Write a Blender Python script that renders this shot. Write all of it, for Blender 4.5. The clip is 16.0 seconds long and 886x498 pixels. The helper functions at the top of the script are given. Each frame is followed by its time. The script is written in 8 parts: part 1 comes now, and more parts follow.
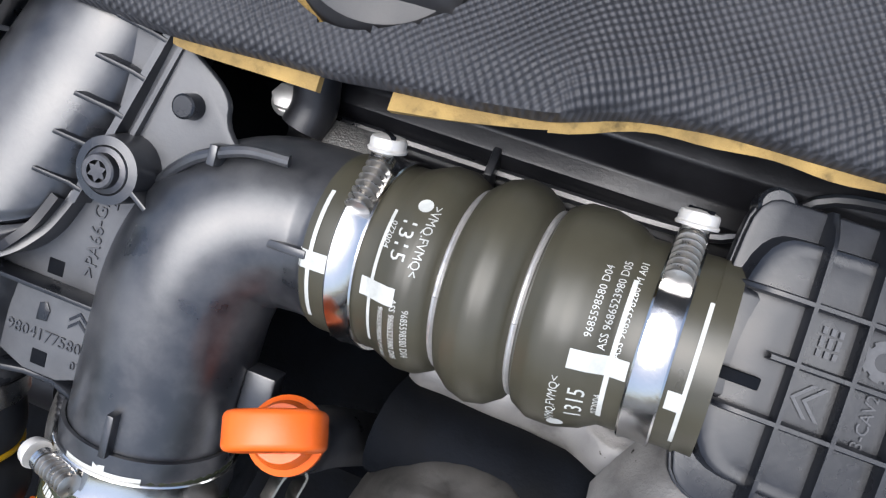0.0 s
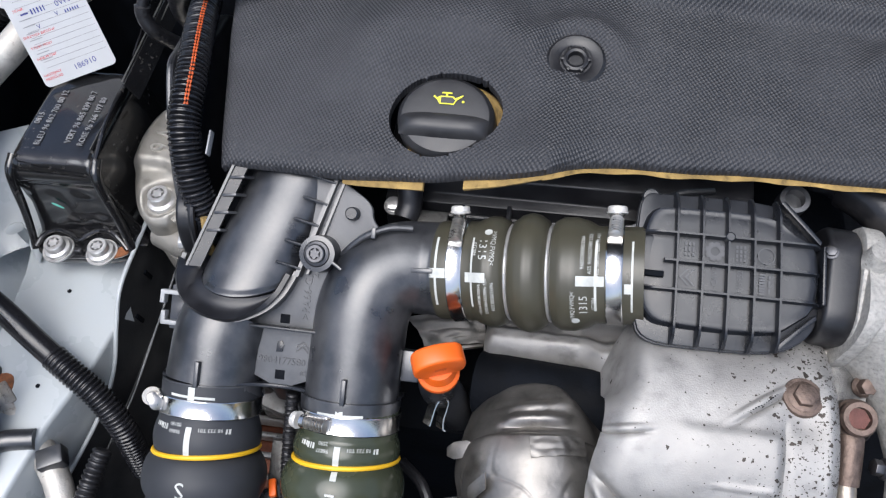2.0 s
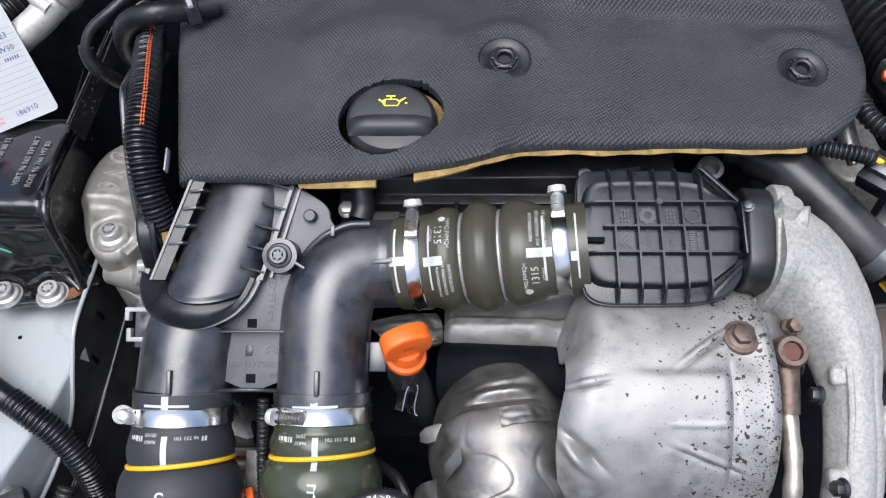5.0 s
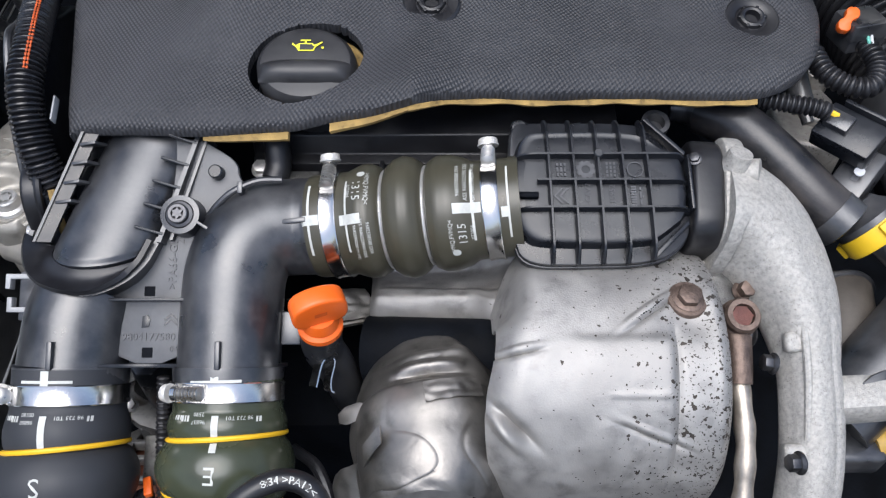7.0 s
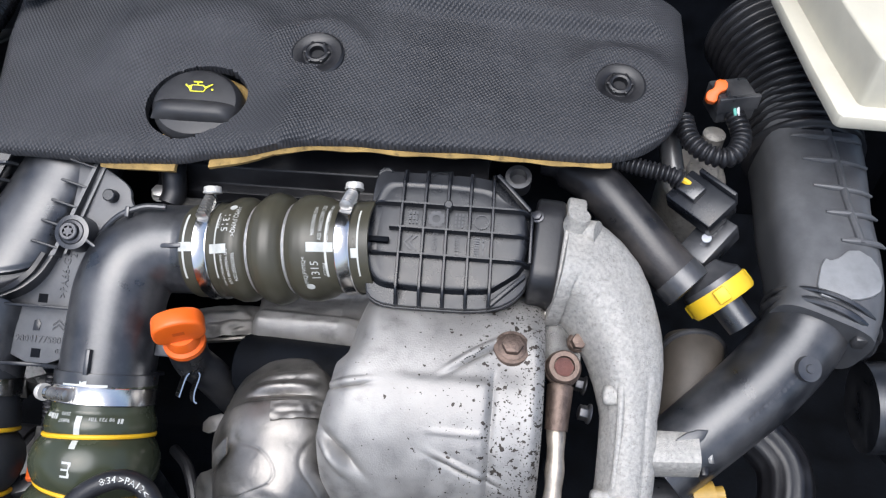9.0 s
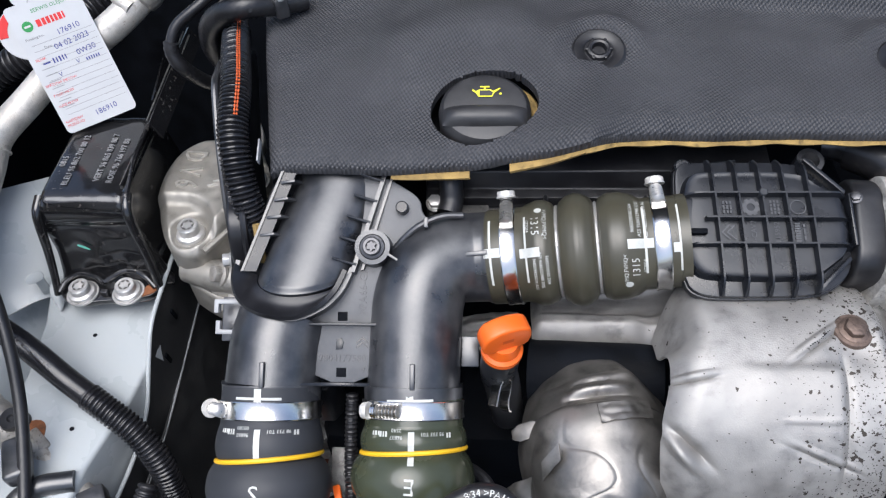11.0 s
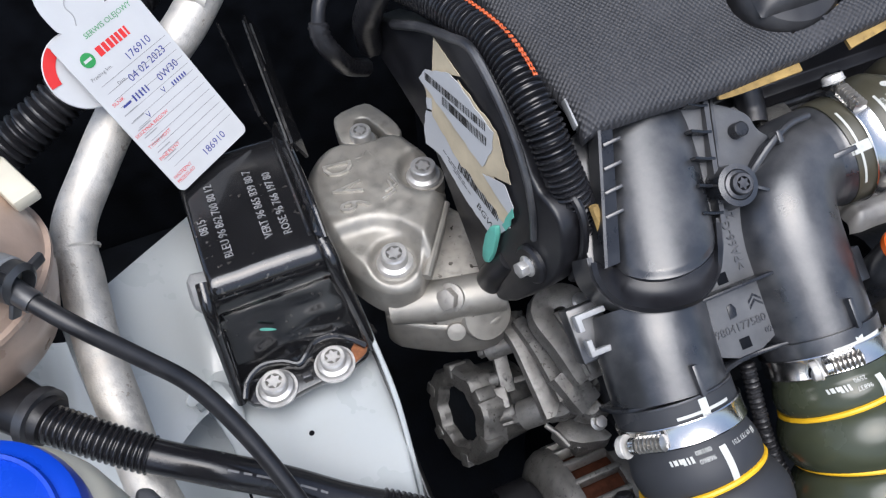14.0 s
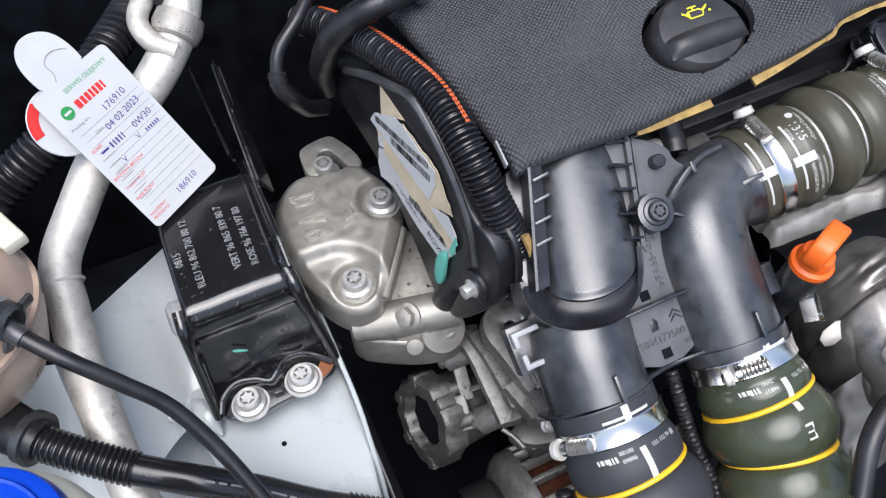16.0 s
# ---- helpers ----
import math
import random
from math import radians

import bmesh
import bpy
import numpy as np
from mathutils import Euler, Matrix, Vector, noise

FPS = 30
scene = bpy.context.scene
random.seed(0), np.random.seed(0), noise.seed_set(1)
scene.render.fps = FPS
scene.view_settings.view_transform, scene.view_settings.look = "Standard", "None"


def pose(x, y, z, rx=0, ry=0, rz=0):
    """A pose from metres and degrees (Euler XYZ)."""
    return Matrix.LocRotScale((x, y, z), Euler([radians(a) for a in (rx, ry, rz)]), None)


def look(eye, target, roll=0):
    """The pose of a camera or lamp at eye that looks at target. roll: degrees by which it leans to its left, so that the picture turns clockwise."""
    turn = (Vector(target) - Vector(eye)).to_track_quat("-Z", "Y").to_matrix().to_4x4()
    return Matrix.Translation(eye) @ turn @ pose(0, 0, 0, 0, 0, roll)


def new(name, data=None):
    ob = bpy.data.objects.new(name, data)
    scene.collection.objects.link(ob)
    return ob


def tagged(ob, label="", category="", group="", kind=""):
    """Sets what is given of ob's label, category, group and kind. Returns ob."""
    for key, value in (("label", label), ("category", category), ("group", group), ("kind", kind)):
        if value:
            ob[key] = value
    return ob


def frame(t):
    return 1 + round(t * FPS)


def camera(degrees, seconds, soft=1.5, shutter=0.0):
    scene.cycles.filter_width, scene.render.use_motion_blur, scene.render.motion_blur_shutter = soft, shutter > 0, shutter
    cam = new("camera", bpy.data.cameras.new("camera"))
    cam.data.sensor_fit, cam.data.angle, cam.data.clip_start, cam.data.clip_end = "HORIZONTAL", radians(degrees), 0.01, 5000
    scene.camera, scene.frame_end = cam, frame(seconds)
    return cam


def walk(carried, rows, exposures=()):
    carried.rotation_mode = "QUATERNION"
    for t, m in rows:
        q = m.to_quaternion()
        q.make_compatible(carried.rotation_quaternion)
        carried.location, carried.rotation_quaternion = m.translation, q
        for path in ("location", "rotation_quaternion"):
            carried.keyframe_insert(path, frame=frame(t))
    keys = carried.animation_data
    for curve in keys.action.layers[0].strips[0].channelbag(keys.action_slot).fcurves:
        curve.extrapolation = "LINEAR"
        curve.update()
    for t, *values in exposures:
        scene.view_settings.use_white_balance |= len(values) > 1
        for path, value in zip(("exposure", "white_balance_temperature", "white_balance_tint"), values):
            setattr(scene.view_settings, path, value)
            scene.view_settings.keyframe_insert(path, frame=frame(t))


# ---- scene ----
cam = camera(59.94, 16.0, soft=1.25)
PATH = [
    (0, (0.01659, -0.11835, 1.13826), (-0.06261, 0.05115, 0.67459), -3.776),
    (0.5, (0.02637, -0.17748, 1.20483), (-0.05773, 0.00095, 0.74538), -6.017),
    (1, (0.01495, -0.24885, 1.27622), (-0.06098, -0.05289, 0.82253), -5.540),
    (1.5, (0.01818, -0.26425, 1.28833), (-0.05185, -0.02923, 0.85260), -4.875),
    (2, (0.00281, -0.29536, 1.31719), (-0.05943, -0.02744, 0.89964), -5.190),
    (2.5, (-0.01033, -0.32439, 1.34251), (-0.05998, -0.03906, 0.93493), -4.261),
    (3, (0.01554, -0.33055, 1.33232), (-0.02451, -0.03227, 0.93304), -3.637),
    (3.5, (0.01955, -0.33815, 1.32541), (-0.01245, -0.03242, 0.93107), -3.304),
    (4, (0.02066, -0.36058, 1.33145), (-0.00953, -0.05239, 0.93889), -3.614),
    (4.2, (0.01498, -0.35878, 1.33357), (-0.01400, -0.05178, 0.93998), -3.660),
    (6.3, (-0.02589, -0.36127, 1.24791), (-0.02526, -0.04058, 0.86430), -0.019),
    (6.5, (-0.00820, -0.36108, 1.24484), (-0.00756, -0.04003, 0.86153), -0.012),
    (7, (0.01968, -0.35837, 1.24974), (0.01995, -0.03680, 0.86687), -0.053),
    (7.5, (0.08963, -0.35498, 1.26313), (0.08215, -0.03306, 0.88063), -1.006),
    (8, (0.13912, -0.35012, 1.27528), (0.12312, -0.03172, 0.89010), -1.107),
    (8.2, (0.14245, -0.35073, 1.28327), (0.12387, -0.03327, 0.89743), -0.532),
    (10.3, (0.09796, -0.36916, 1.31390), (0.05456, -0.04569, 0.93511), -1.141),
    (10.5, (0.05770, -0.36927, 1.32171), (0.01530, -0.04744, 0.94140), -1.127),
    (11, (-0.06096, -0.37151, 1.29202), (-0.08984, -0.04860, 0.91137), -3.651),
    (11.5, (-0.19222, -0.34452, 1.26811), (-0.17623, -0.02178, 0.88655), -3.824),
    (12, (-0.28217, -0.34554, 1.24749), (-0.24163, -0.03185, 0.86025), -2.661),
    (12.5, (-0.36590, -0.32067, 1.23704), (-0.30300, -0.01981, 0.84266), -4.147),
    (13, (-0.39318, -0.27500, 1.21473), (-0.31005, 0.01380, 0.81512), -4.558),
    (13.5, (-0.38015, -0.24124, 1.21901), (-0.28548, 0.03961, 0.81632), -3.634),
    (14, (-0.37369, -0.23711, 1.22775), (-0.26998, 0.03767, 0.82310), -2.933),
    (14.5, (-0.36603, -0.23243, 1.22756), (-0.26102, 0.04268, 0.82347), -3.360),
    (15, (-0.34538, -0.21256, 1.25281), (-0.23978, 0.05956, 0.84686), -3.566),
    (15.5, (-0.34615, -0.22942, 1.24569), (-0.24101, 0.04265, 0.83958), -3.995),
    (16, (-0.35301, -0.25999, 1.27396), (-0.24655, 0.01197, 0.86812), -3.919),
]
walk(cam, [(t, look(eye, target, roll)) for t, eye, target, roll in PATH], [(0, 1.14, 6200, 10), (0.6, 0.98, 6190, 10), (1.2, 0.89, 6180, 10), (2.6, 0.99, 6160, 10), (4, 1.04, 6140, 10), (7, 0.92, 6140, 10), (10.8, 1.02, 6160, 10), (12.7, 0.96, 6180, 10), (14.5, 1.06, 6180, 10), (16, 1.16, 6180, 10)])

# ---- world and light ----
world = bpy.data.worlds.new("world")
world.use_nodes = True
scene.world = world
wn = world.node_tree.nodes
sky = wn.new("ShaderNodeTexSky")
sky.sky_type, sky.sun_disc = "NISHITA", False
sky.sun_elevation, sky.sun_rotation = radians(70), radians(200)
sky.air_density, sky.dust_density = 1.0, 4.0
world.node_tree.links.new(sky.outputs[0], wn["Background"].inputs[0])
wn["Background"].inputs[1].default_value = 0.10
sun = new("sun", bpy.data.lights.new("sun", "SUN"))
sun.data.energy, sun.data.angle, sun.data.color = 1.7, radians(55), (0.985, 0.99, 1.0)
sun.matrix_world = look((-0.25, -0.75, 3.0), (0, 0.0, 0.8))


# ---- materials ----
def mat(name, color, rough=0.5, metal=0.0, var=0.25, scale=40.0, bump=0.15, fine=600.0, dust=0.0,
        dust_color=(0.35, 0.33, 0.3), spots=0.0, spot_color=(0.03, 0.025, 0.02), spot_scale=180.0, trans=0.0, coat=0.0):
    m = bpy.data.materials.new(name)
    m.use_nodes = True
    n, link = m.node_tree.nodes, m.node_tree.links.new
    b = n["Principled BSDF"]
    tc = n.new("ShaderNodeTexCoord")

    def noise_tex(s, detail=4.0, r=0.6):
        t = n.new("ShaderNodeTexNoise")
        t.inputs["Scale"].default_value, t.inputs["Detail"].default_value, t.inputs["Roughness"].default_value = s, detail, r
        link(tc.outputs["Object"], t.inputs["Vector"])
        return t

    def ramp(src, lo, hi):
        t = n.new("ShaderNodeMapRange")
        t.inputs[1].default_value, t.inputs[2].default_value = lo, hi
        link(src, t.inputs[0])
        return t

    def mix(fac, a, c):
        t = n.new("ShaderNodeMix")
        t.data_type = "RGBA"
        link(fac, t.inputs[0])
        for k, v in ((6, a), (7, c)):
            if isinstance(v, tuple):
                t.inputs[k].default_value = (*v, 1)
            else:
                link(v, t.inputs[k])
        return t.outputs[2]

    big, small = noise_tex(scale), noise_tex(fine, 3.0)
    dark, light = tuple(c * (1 - var) for c in color), tuple(min(1, c * (1 + var)) for c in color)
    col = mix(ramp(big.outputs[0], 0.3, 0.7).outputs[0], dark, light)
    if dust:
        d = ramp(noise_tex(scale * 0.5, 6.0, 0.7).outputs[0], 0.45, 0.75)
        d.inputs[4].default_value = dust
        col = mix(d.outputs[0], col, dust_color)
    if spots:
        s = ramp(noise_tex(spot_scale, 2.0, 0.5).outputs[0], 0.635, 0.655)
        g = ramp(noise_tex(spot_scale * 0.12, 2.0).outputs[0], 0.45, 0.6)
        k = n.new("ShaderNodeMath")
        k.operation = "MULTIPLY"
        link(s.outputs[0], k.inputs[0]), link(g.outputs[0], k.inputs[1])
        k2 = n.new("ShaderNodeMath")
        k2.operation = "MULTIPLY"
        k2.inputs[1].default_value = spots
        link(k.outputs[0], k2.inputs[0])
        col = mix(k2.outputs[0], col, spot_color)
    link(col, b.inputs["Base Color"])
    rr = ramp(big.outputs[0], 0.25, 0.75)
    rr.inputs[3].default_value, rr.inputs[4].default_value = max(0.03, rough - 0.1), min(1, rough + 0.1)
    link(rr.outputs[0], b.inputs["Roughness"])
    b.inputs["Metallic"].default_value = metal
    if trans:
        b.inputs["Transmission Weight"].default_value = trans
    if coat:
        b.inputs["Coat Weight"].default_value, b.inputs["Coat Roughness"].default_value = coat, 0.08
    if bump:
        bp = n.new("ShaderNodeBump")
        bp.inputs["Strength"].default_value, bp.inputs["Distance"].default_value = bump, 0.001
        link(small.outputs[0], bp.inputs["Height"])
        link(bp.outputs[0], b.inputs["Normal"])
    return m


def weave(name, color, rough, size, depth):
    """Cloth of small staggered dimples."""
    m = mat(name, color, rough, 0, 0.18, 25, 0, dust=0.12, dust_color=(0.12, 0.12, 0.12))
    n, link = m.node_tree.nodes, m.node_tree.links.new
    b, tc = n["Principled BSDF"], n.new("ShaderNodeTexCoord")
    mp = n.new("ShaderNodeMapping")
    mp.inputs["Scale"].default_value, mp.inputs["Rotation"].default_value = (6.2832 / size, 6.2832 / size, 0), (0, 0, radians(9))
    link(tc.outputs["Object"], mp.inputs[0])
    wob = n.new("ShaderNodeTexNoise")
    wob.inputs["Scale"].default_value, wob.inputs["Detail"].default_value = 130.0, 3.0
    link(tc.outputs["Object"], wob.inputs["Vector"])
    add = n.new("ShaderNodeVectorMath")
    add.operation = "MULTIPLY_ADD"
    add.inputs[1].default_value = (1.1, 1.1, 0)
    link(wob.outputs["Color"], add.inputs[0]), link(mp.outputs[0], add.inputs[2])
    sep = n.new("ShaderNodeSeparateXYZ")
    link(add.outputs[0], sep.inputs[0])
    waves = []
    for k in (0, 1):
        s = n.new("ShaderNodeMath")
        s.operation = "SINE"
        link(sep.outputs[k], s.inputs[0])
        waves.append(s)
    v = n.new("ShaderNodeMath")
    v.operation = "MULTIPLY"
    link(waves[0].outputs[0], v.inputs[0]), link(waves[1].outputs[0], v.inputs[1])
    bp = n.new("ShaderNodeBump")
    bp.inputs["Strength"].default_value, bp.inputs["Distance"].default_value = 0.9, depth
    bp.invert = True
    yarn = n.new("ShaderNodeMapRange")
    yarn.inputs[1].default_value, yarn.inputs[2].default_value, yarn.inputs[3].default_value, yarn.inputs[4].default_value = -0.6, 0.9, 1.18, 0.62
    link(v.outputs[0], yarn.inputs[0])
    tint = n.new("ShaderNodeVectorMath")
    tint.operation = "SCALE"
    link(b.inputs["Base Color"].links[0].from_socket, tint.inputs[0]), link(yarn.outputs[0], tint.inputs["Scale"])
    link(tint.outputs[0], b.inputs["Base Color"])
    link(v.outputs[0], bp.inputs["Height"]), link(bp.outputs[0], b.inputs["Normal"])
    return m


BLACK = mat("black_plastic", (0.019, 0.0205, 0.0245), 0.33, var=0.4, scale=38, bump=0.06, fine=300, dust=0.75, dust_color=(0.098, 0.096, 0.096))
GREYP = mat("ribbed_grey_plastic", (0.0115, 0.0128, 0.0162), 0.30, var=0.3, scale=60, bump=0.05, fine=400, dust=0.35, dust_color=(0.026, 0.028, 0.033))
OLIVE = mat("olive_silicone_rubber", (0.056, 0.052, 0.036), 0.36, var=0.12, bump=0.03)
GREENH = mat("green_silicone_rubber", (0.045, 0.052, 0.032), 0.22, var=0.12, bump=0.03)
NAVY = mat("dark_silicone_rubber", (0.026, 0.028, 0.033), 0.58, var=0.12, bump=0.03)
RUBBER = mat("black_rubber", (0.012, 0.012, 0.014), 0.38, var=0.3, bump=0.1, dust=0.12, dust_color=(0.10, 0.10, 0.10))
GLOSS = mat("black_gloss_paint", (0.010, 0.010, 0.011), 0.16, var=0.2, bump=0.05, fine=60, coat=0.5, spots=0.5, spot_scale=260, spot_color=(0.12, 0.11, 0.10))
STEEL = mat("bright_steel", (0.72, 0.71, 0.69), 0.2, 1.0, var=0.08, bump=0.05)
ZINC = mat("zinc_plated_steel", (0.58, 0.57, 0.555), 0.40, 0.7, var=0.2, scale=150, bump=0.15, dust=0.3, dust_color=(0.3, 0.28, 0.25))
FOIL = mat("pressed_heat_shield_steel", (0.41, 0.397, 0.378), 0.62, 0.74, var=0.30, scale=75, bump=0.22, fine=900, dust=0.45, dust_color=(0.15, 0.14, 0.13))
BRIGHTZ = mat("bright_zinc", (0.70, 0.68, 0.64), 0.38, 0.35, var=0.2, scale=200, bump=0.1, dust=0.3, dust_color=(0.28, 0.26, 0.22))
# Raised letters coloured paler, in place of light caught on their edges.
LETTERP = mat("edge_lit_raised_plastic", (0.060, 0.062, 0.068), 0.4, var=0.3, scale=200, bump=0.05)
TANPIPE = mat("heat_tinted_pipe", (0.42, 0.37, 0.31), 0.42, 0.8, var=0.3, scale=90, bump=0.2)
# Brighter than the casting: worn tops, plus edge light put into the colour.
WORN_LIT = mat("worn_lit_cast_letters", (0.56, 0.54, 0.50), 0.36, 0.7, var=0.2, scale=200, bump=0.2)
SCUFF = mat("scuffed_black_rubber", (0.018, 0.018, 0.020), 0.34, var=0.4, scale=30, bump=0.1, dust=0.9, dust_color=(0.075, 0.065, 0.058))
SIDEG = mat("dark_grey_side_plate", (0.035, 0.036, 0.038), 0.5, var=0.3, scale=60, bump=0.3, dust=0.3, dust_color=(0.10, 0.095, 0.085))
PLATEG = mat("pale_grey_plastic", (0.085, 0.087, 0.092), 0.42, var=0.2, scale=50, bump=0.06, dust=0.3, dust_color=(0.14, 0.14, 0.14))
CAPM = mat("moulded_cap_plastic", (0.022, 0.022, 0.024), 0.45, var=0.25, scale=60, bump=0.06, dust=0.2, dust_color=(0.07, 0.07, 0.07))
BLACKD = mat("deep_black_plastic", (0.010, 0.010, 0.012), 0.36, var=0.3, scale=45, bump=0.05, fine=300, dust=0.25, dust_color=(0.04, 0.042, 0.048))
EMBOSS = mat("worn_embossed_paint", (0.20, 0.20, 0.205), 0.55, var=0.5, scale=300, bump=0.1)
WORM = mat("worn_clamp_steel", (0.50, 0.48, 0.45), 0.32, 0.9, var=0.2, scale=200, bump=0.1, dust=0.3, dust_color=(0.2, 0.18, 0.15))
CONDUIT = mat("glossy_black_conduit", (0.012, 0.012, 0.014), 0.22, var=0.3, bump=0.05)
HOOKP = mat("pale_neutral_grey", (0.30, 0.305, 0.31), 0.5, var=0.2, scale=90, bump=0.1)
FOIL2 = mat("crumpled_heat_shield_foil", (0.25, 0.237, 0.22), 0.44, 0.88, var=0.4, scale=70, bump=0.14, fine=260, dust=0.55, dust_color=(0.09, 0.085, 0.08))
ALU = mat("cast_aluminium", (0.40, 0.38, 0.35), 0.50, 0.6, var=0.32, scale=260, bump=0.35, fine=1600, dust=0.65, dust_color=(0.17, 0.15, 0.125), spots=0.85, spot_scale=560, spot_color=(0.07, 0.06, 0.05))
ALU_T = mat("sandblasted_cast_aluminium", (0.46, 0.445, 0.415), 0.60, 0.40, var=0.30, scale=420, bump=0.6, fine=1500, dust=0.35, dust_color=(0.28, 0.26, 0.23), spots=0.5, spot_scale=700, spot_color=(0.16, 0.145, 0.13))
ALU_B = mat("smooth_cast_aluminium", (0.33, 0.315, 0.285), 0.46, 0.6, var=0.22, scale=120, bump=0.25, fine=1500, dust=0.5, dust_color=(0.20, 0.175, 0.145))
ALU_S = mat("speckled_cast_aluminium", (0.44, 0.42, 0.38), 0.55, 0.5, var=0.25, scale=200, bump=0.3, fine=1400, dust=0.5, dust_color=(0.26, 0.23, 0.19), spots=0.95, spot_scale=230, spot_color=(0.04, 0.032, 0.025))
ALU_G = mat("grey_cast_aluminium", (0.235, 0.23, 0.22), 0.42, 0.65, var=0.4, scale=190, bump=0.4, fine=1200, dust=0.8, dust_color=(0.09, 0.08, 0.07), spots=0.6, spot_scale=420)
ALU_D = mat("dirty_cast_aluminium", (0.165, 0.162, 0.155), 0.42, 0.65, var=0.5, scale=170, bump=0.45, fine=1100, dust=0.95, dust_color=(0.03, 0.026, 0.022), spots=0.8, spot_scale=420)
PIPE = mat("drawn_aluminium", (0.60, 0.575, 0.53), 0.55, 0.55, var=0.25, scale=120, bump=0.35, fine=700, dust=0.55, dust_color=(0.36, 0.31, 0.25), spots=0.5, spot_scale=300, spot_color=(0.25, 0.2, 0.15))
def flaked(m, scale, lo, hi, grow):
    """Dark flakes on a shield, thicker towards its outer end."""
    n, link = m.node_tree.nodes, m.node_tree.links.new
    b, tc = n["Principled BSDF"], n.new("ShaderNodeTexCoord")
    tex = n.new("ShaderNodeTexNoise")
    tex.inputs["Scale"].default_value, tex.inputs["Detail"].default_value = scale, 2.5
    sep = n.new("ShaderNodeSeparateXYZ")
    link(tc.outputs["Object"], tex.inputs["Vector"]), link(tc.outputs["Object"], sep.inputs[0])
    side = n.new("ShaderNodeMapRange")
    side.inputs[1].default_value, side.inputs[2].default_value, side.inputs[3].default_value, side.inputs[4].default_value = lo, hi, -0.12, grow
    link(sep.outputs[0], side.inputs[0])
    add = n.new("ShaderNodeMath")
    link(tex.outputs[0], add.inputs[0]), link(side.outputs[0], add.inputs[1])
    cut = n.new("ShaderNodeMapRange")
    cut.inputs[1].default_value, cut.inputs[2].default_value = 0.66, 0.675
    link(add.outputs[0], cut.inputs[0])
    t = n.new("ShaderNodeMix")
    t.data_type = "RGBA"
    t.inputs[7].default_value = (0.07, 0.060, 0.052, 1)
    link(cut.outputs[0], t.inputs[0]), link(b.inputs["Base Color"].links[0].from_socket, t.inputs[6]), link(t.outputs[2], b.inputs["Base Color"])


flaked(FOIL, 230, 0.0, 0.17, 0.040)
flaked(FOIL, 620, 0.08, 0.178, 0.070)
CLOTH = weave("black_woven_cover", (0.037, 0.038, 0.043), 0.60, 0.0030, 0.0004)
FOAM = mat("yellowed_foam", (0.36, 0.24, 0.08), 0.9, var=0.6, scale=140, bump=0.7, fine=300, dust=0.9, dust_color=(0.07, 0.045, 0.02))
PAINT = mat("white_body_paint", (0.43, 0.46, 0.47), 0.3, var=0.07, scale=15, bump=0.02, dust=0.3, dust_color=(0.28, 0.25, 0.20), coat=0.3)
RUST = mat("rusty_steel", (0.2, 0.075, 0.03), 0.8, 0.2, var=0.5, scale=200, bump=0.6)
RUSTBOLT = mat("heat_stained_steel", (0.15, 0.11, 0.09), 0.5, 0.7, var=0.35, scale=200, bump=0.4)
DKRED = mat("scorched_iron", (0.13, 0.055, 0.045), 0.7, 0.3, var=0.4, scale=90, bump=0.5)
ORANGE = mat("orange_plastic", (0.80, 0.13, 0.012), 0.4, var=0.06, bump=0.06)
TRACER = mat("faded_orange_tracer", (0.50, 0.085, 0.018), 0.45, var=0.3, scale=300, bump=0.05)
BLUE = mat("blue_plastic", (0.006, 0.050, 0.46), 0.3, var=0.08, bump=0.05)
YELLOW = mat("yellow_rubber", (0.80, 0.46, 0.015), 0.45, var=0.06, bump=0.04)
YPLAST = mat("yellow_plastic", (0.78, 0.50, 0.02), 0.4, var=0.06, bump=0.04)
CREAM = mat("cream_translucent_plastic", (0.60, 0.57, 0.47), 0.4, var=0.06, bump=0.05)
TANKM = mat("brown_stained_tank_plastic", (0.50, 0.37, 0.29), 0.3, var=0.15, bump=0.05, coat=0.2)
PAPER = mat("printed_card", (0.50, 0.51, 0.52), 0.6, var=0.04, bump=0.03)
INK = mat("blue_ink", (0.03, 0.04, 0.22), 0.6, var=0.1, bump=0)
PRINT = mat("white_print", (0.50, 0.51, 0.48), 0.6, var=0.2, scale=120, bump=0)
PRINTD = mat("grey_print", (0.16, 0.16, 0.165), 0.6, var=0.2, scale=200, bump=0)
REDP = mat("red_print", (0.6, 0.02, 0.02), 0.6, var=0.1, bump=0)
GREENP = mat("green_print", (0.02, 0.25, 0.06), 0.6, var=0.1, bump=0)
BLKP = mat("black_print", (0.02, 0.02, 0.02), 0.6, var=0.1, bump=0)
TEAL = mat("teal_paint_mark", (0.12, 0.42, 0.34), 0.6, var=0.1, bump=0)
YICON = mat("yellow_print", (0.75, 0.72, 0.03), 0.5, var=0.05, bump=0)
# Near-black with the shade of the deep bay, gaps and slots in its colour.
SHADE_BLACK = mat("deep_shade_black", (0.0040, 0.0050, 0.0072), 0.75, 0.0, var=0.6, scale=25, bump=0.5, fine=200)
DKSTEEL = mat("dark_bolt_steel", (0.09, 0.09, 0.095), 0.40, 0.85, var=0.25, scale=150, bump=0.15)
BEIGE = mat("aged_label_paper", (0.55, 0.47, 0.33), 0.7, var=0.15, bump=0.1)
COPPER = mat("copper_winding", (0.10, 0.034, 0.018), 0.45, 0.7, var=0.3, scale=200, bump=0.2)

BLACK.node_tree.nodes["Principled BSDF"].inputs["Specular IOR Level"].default_value = 1.0
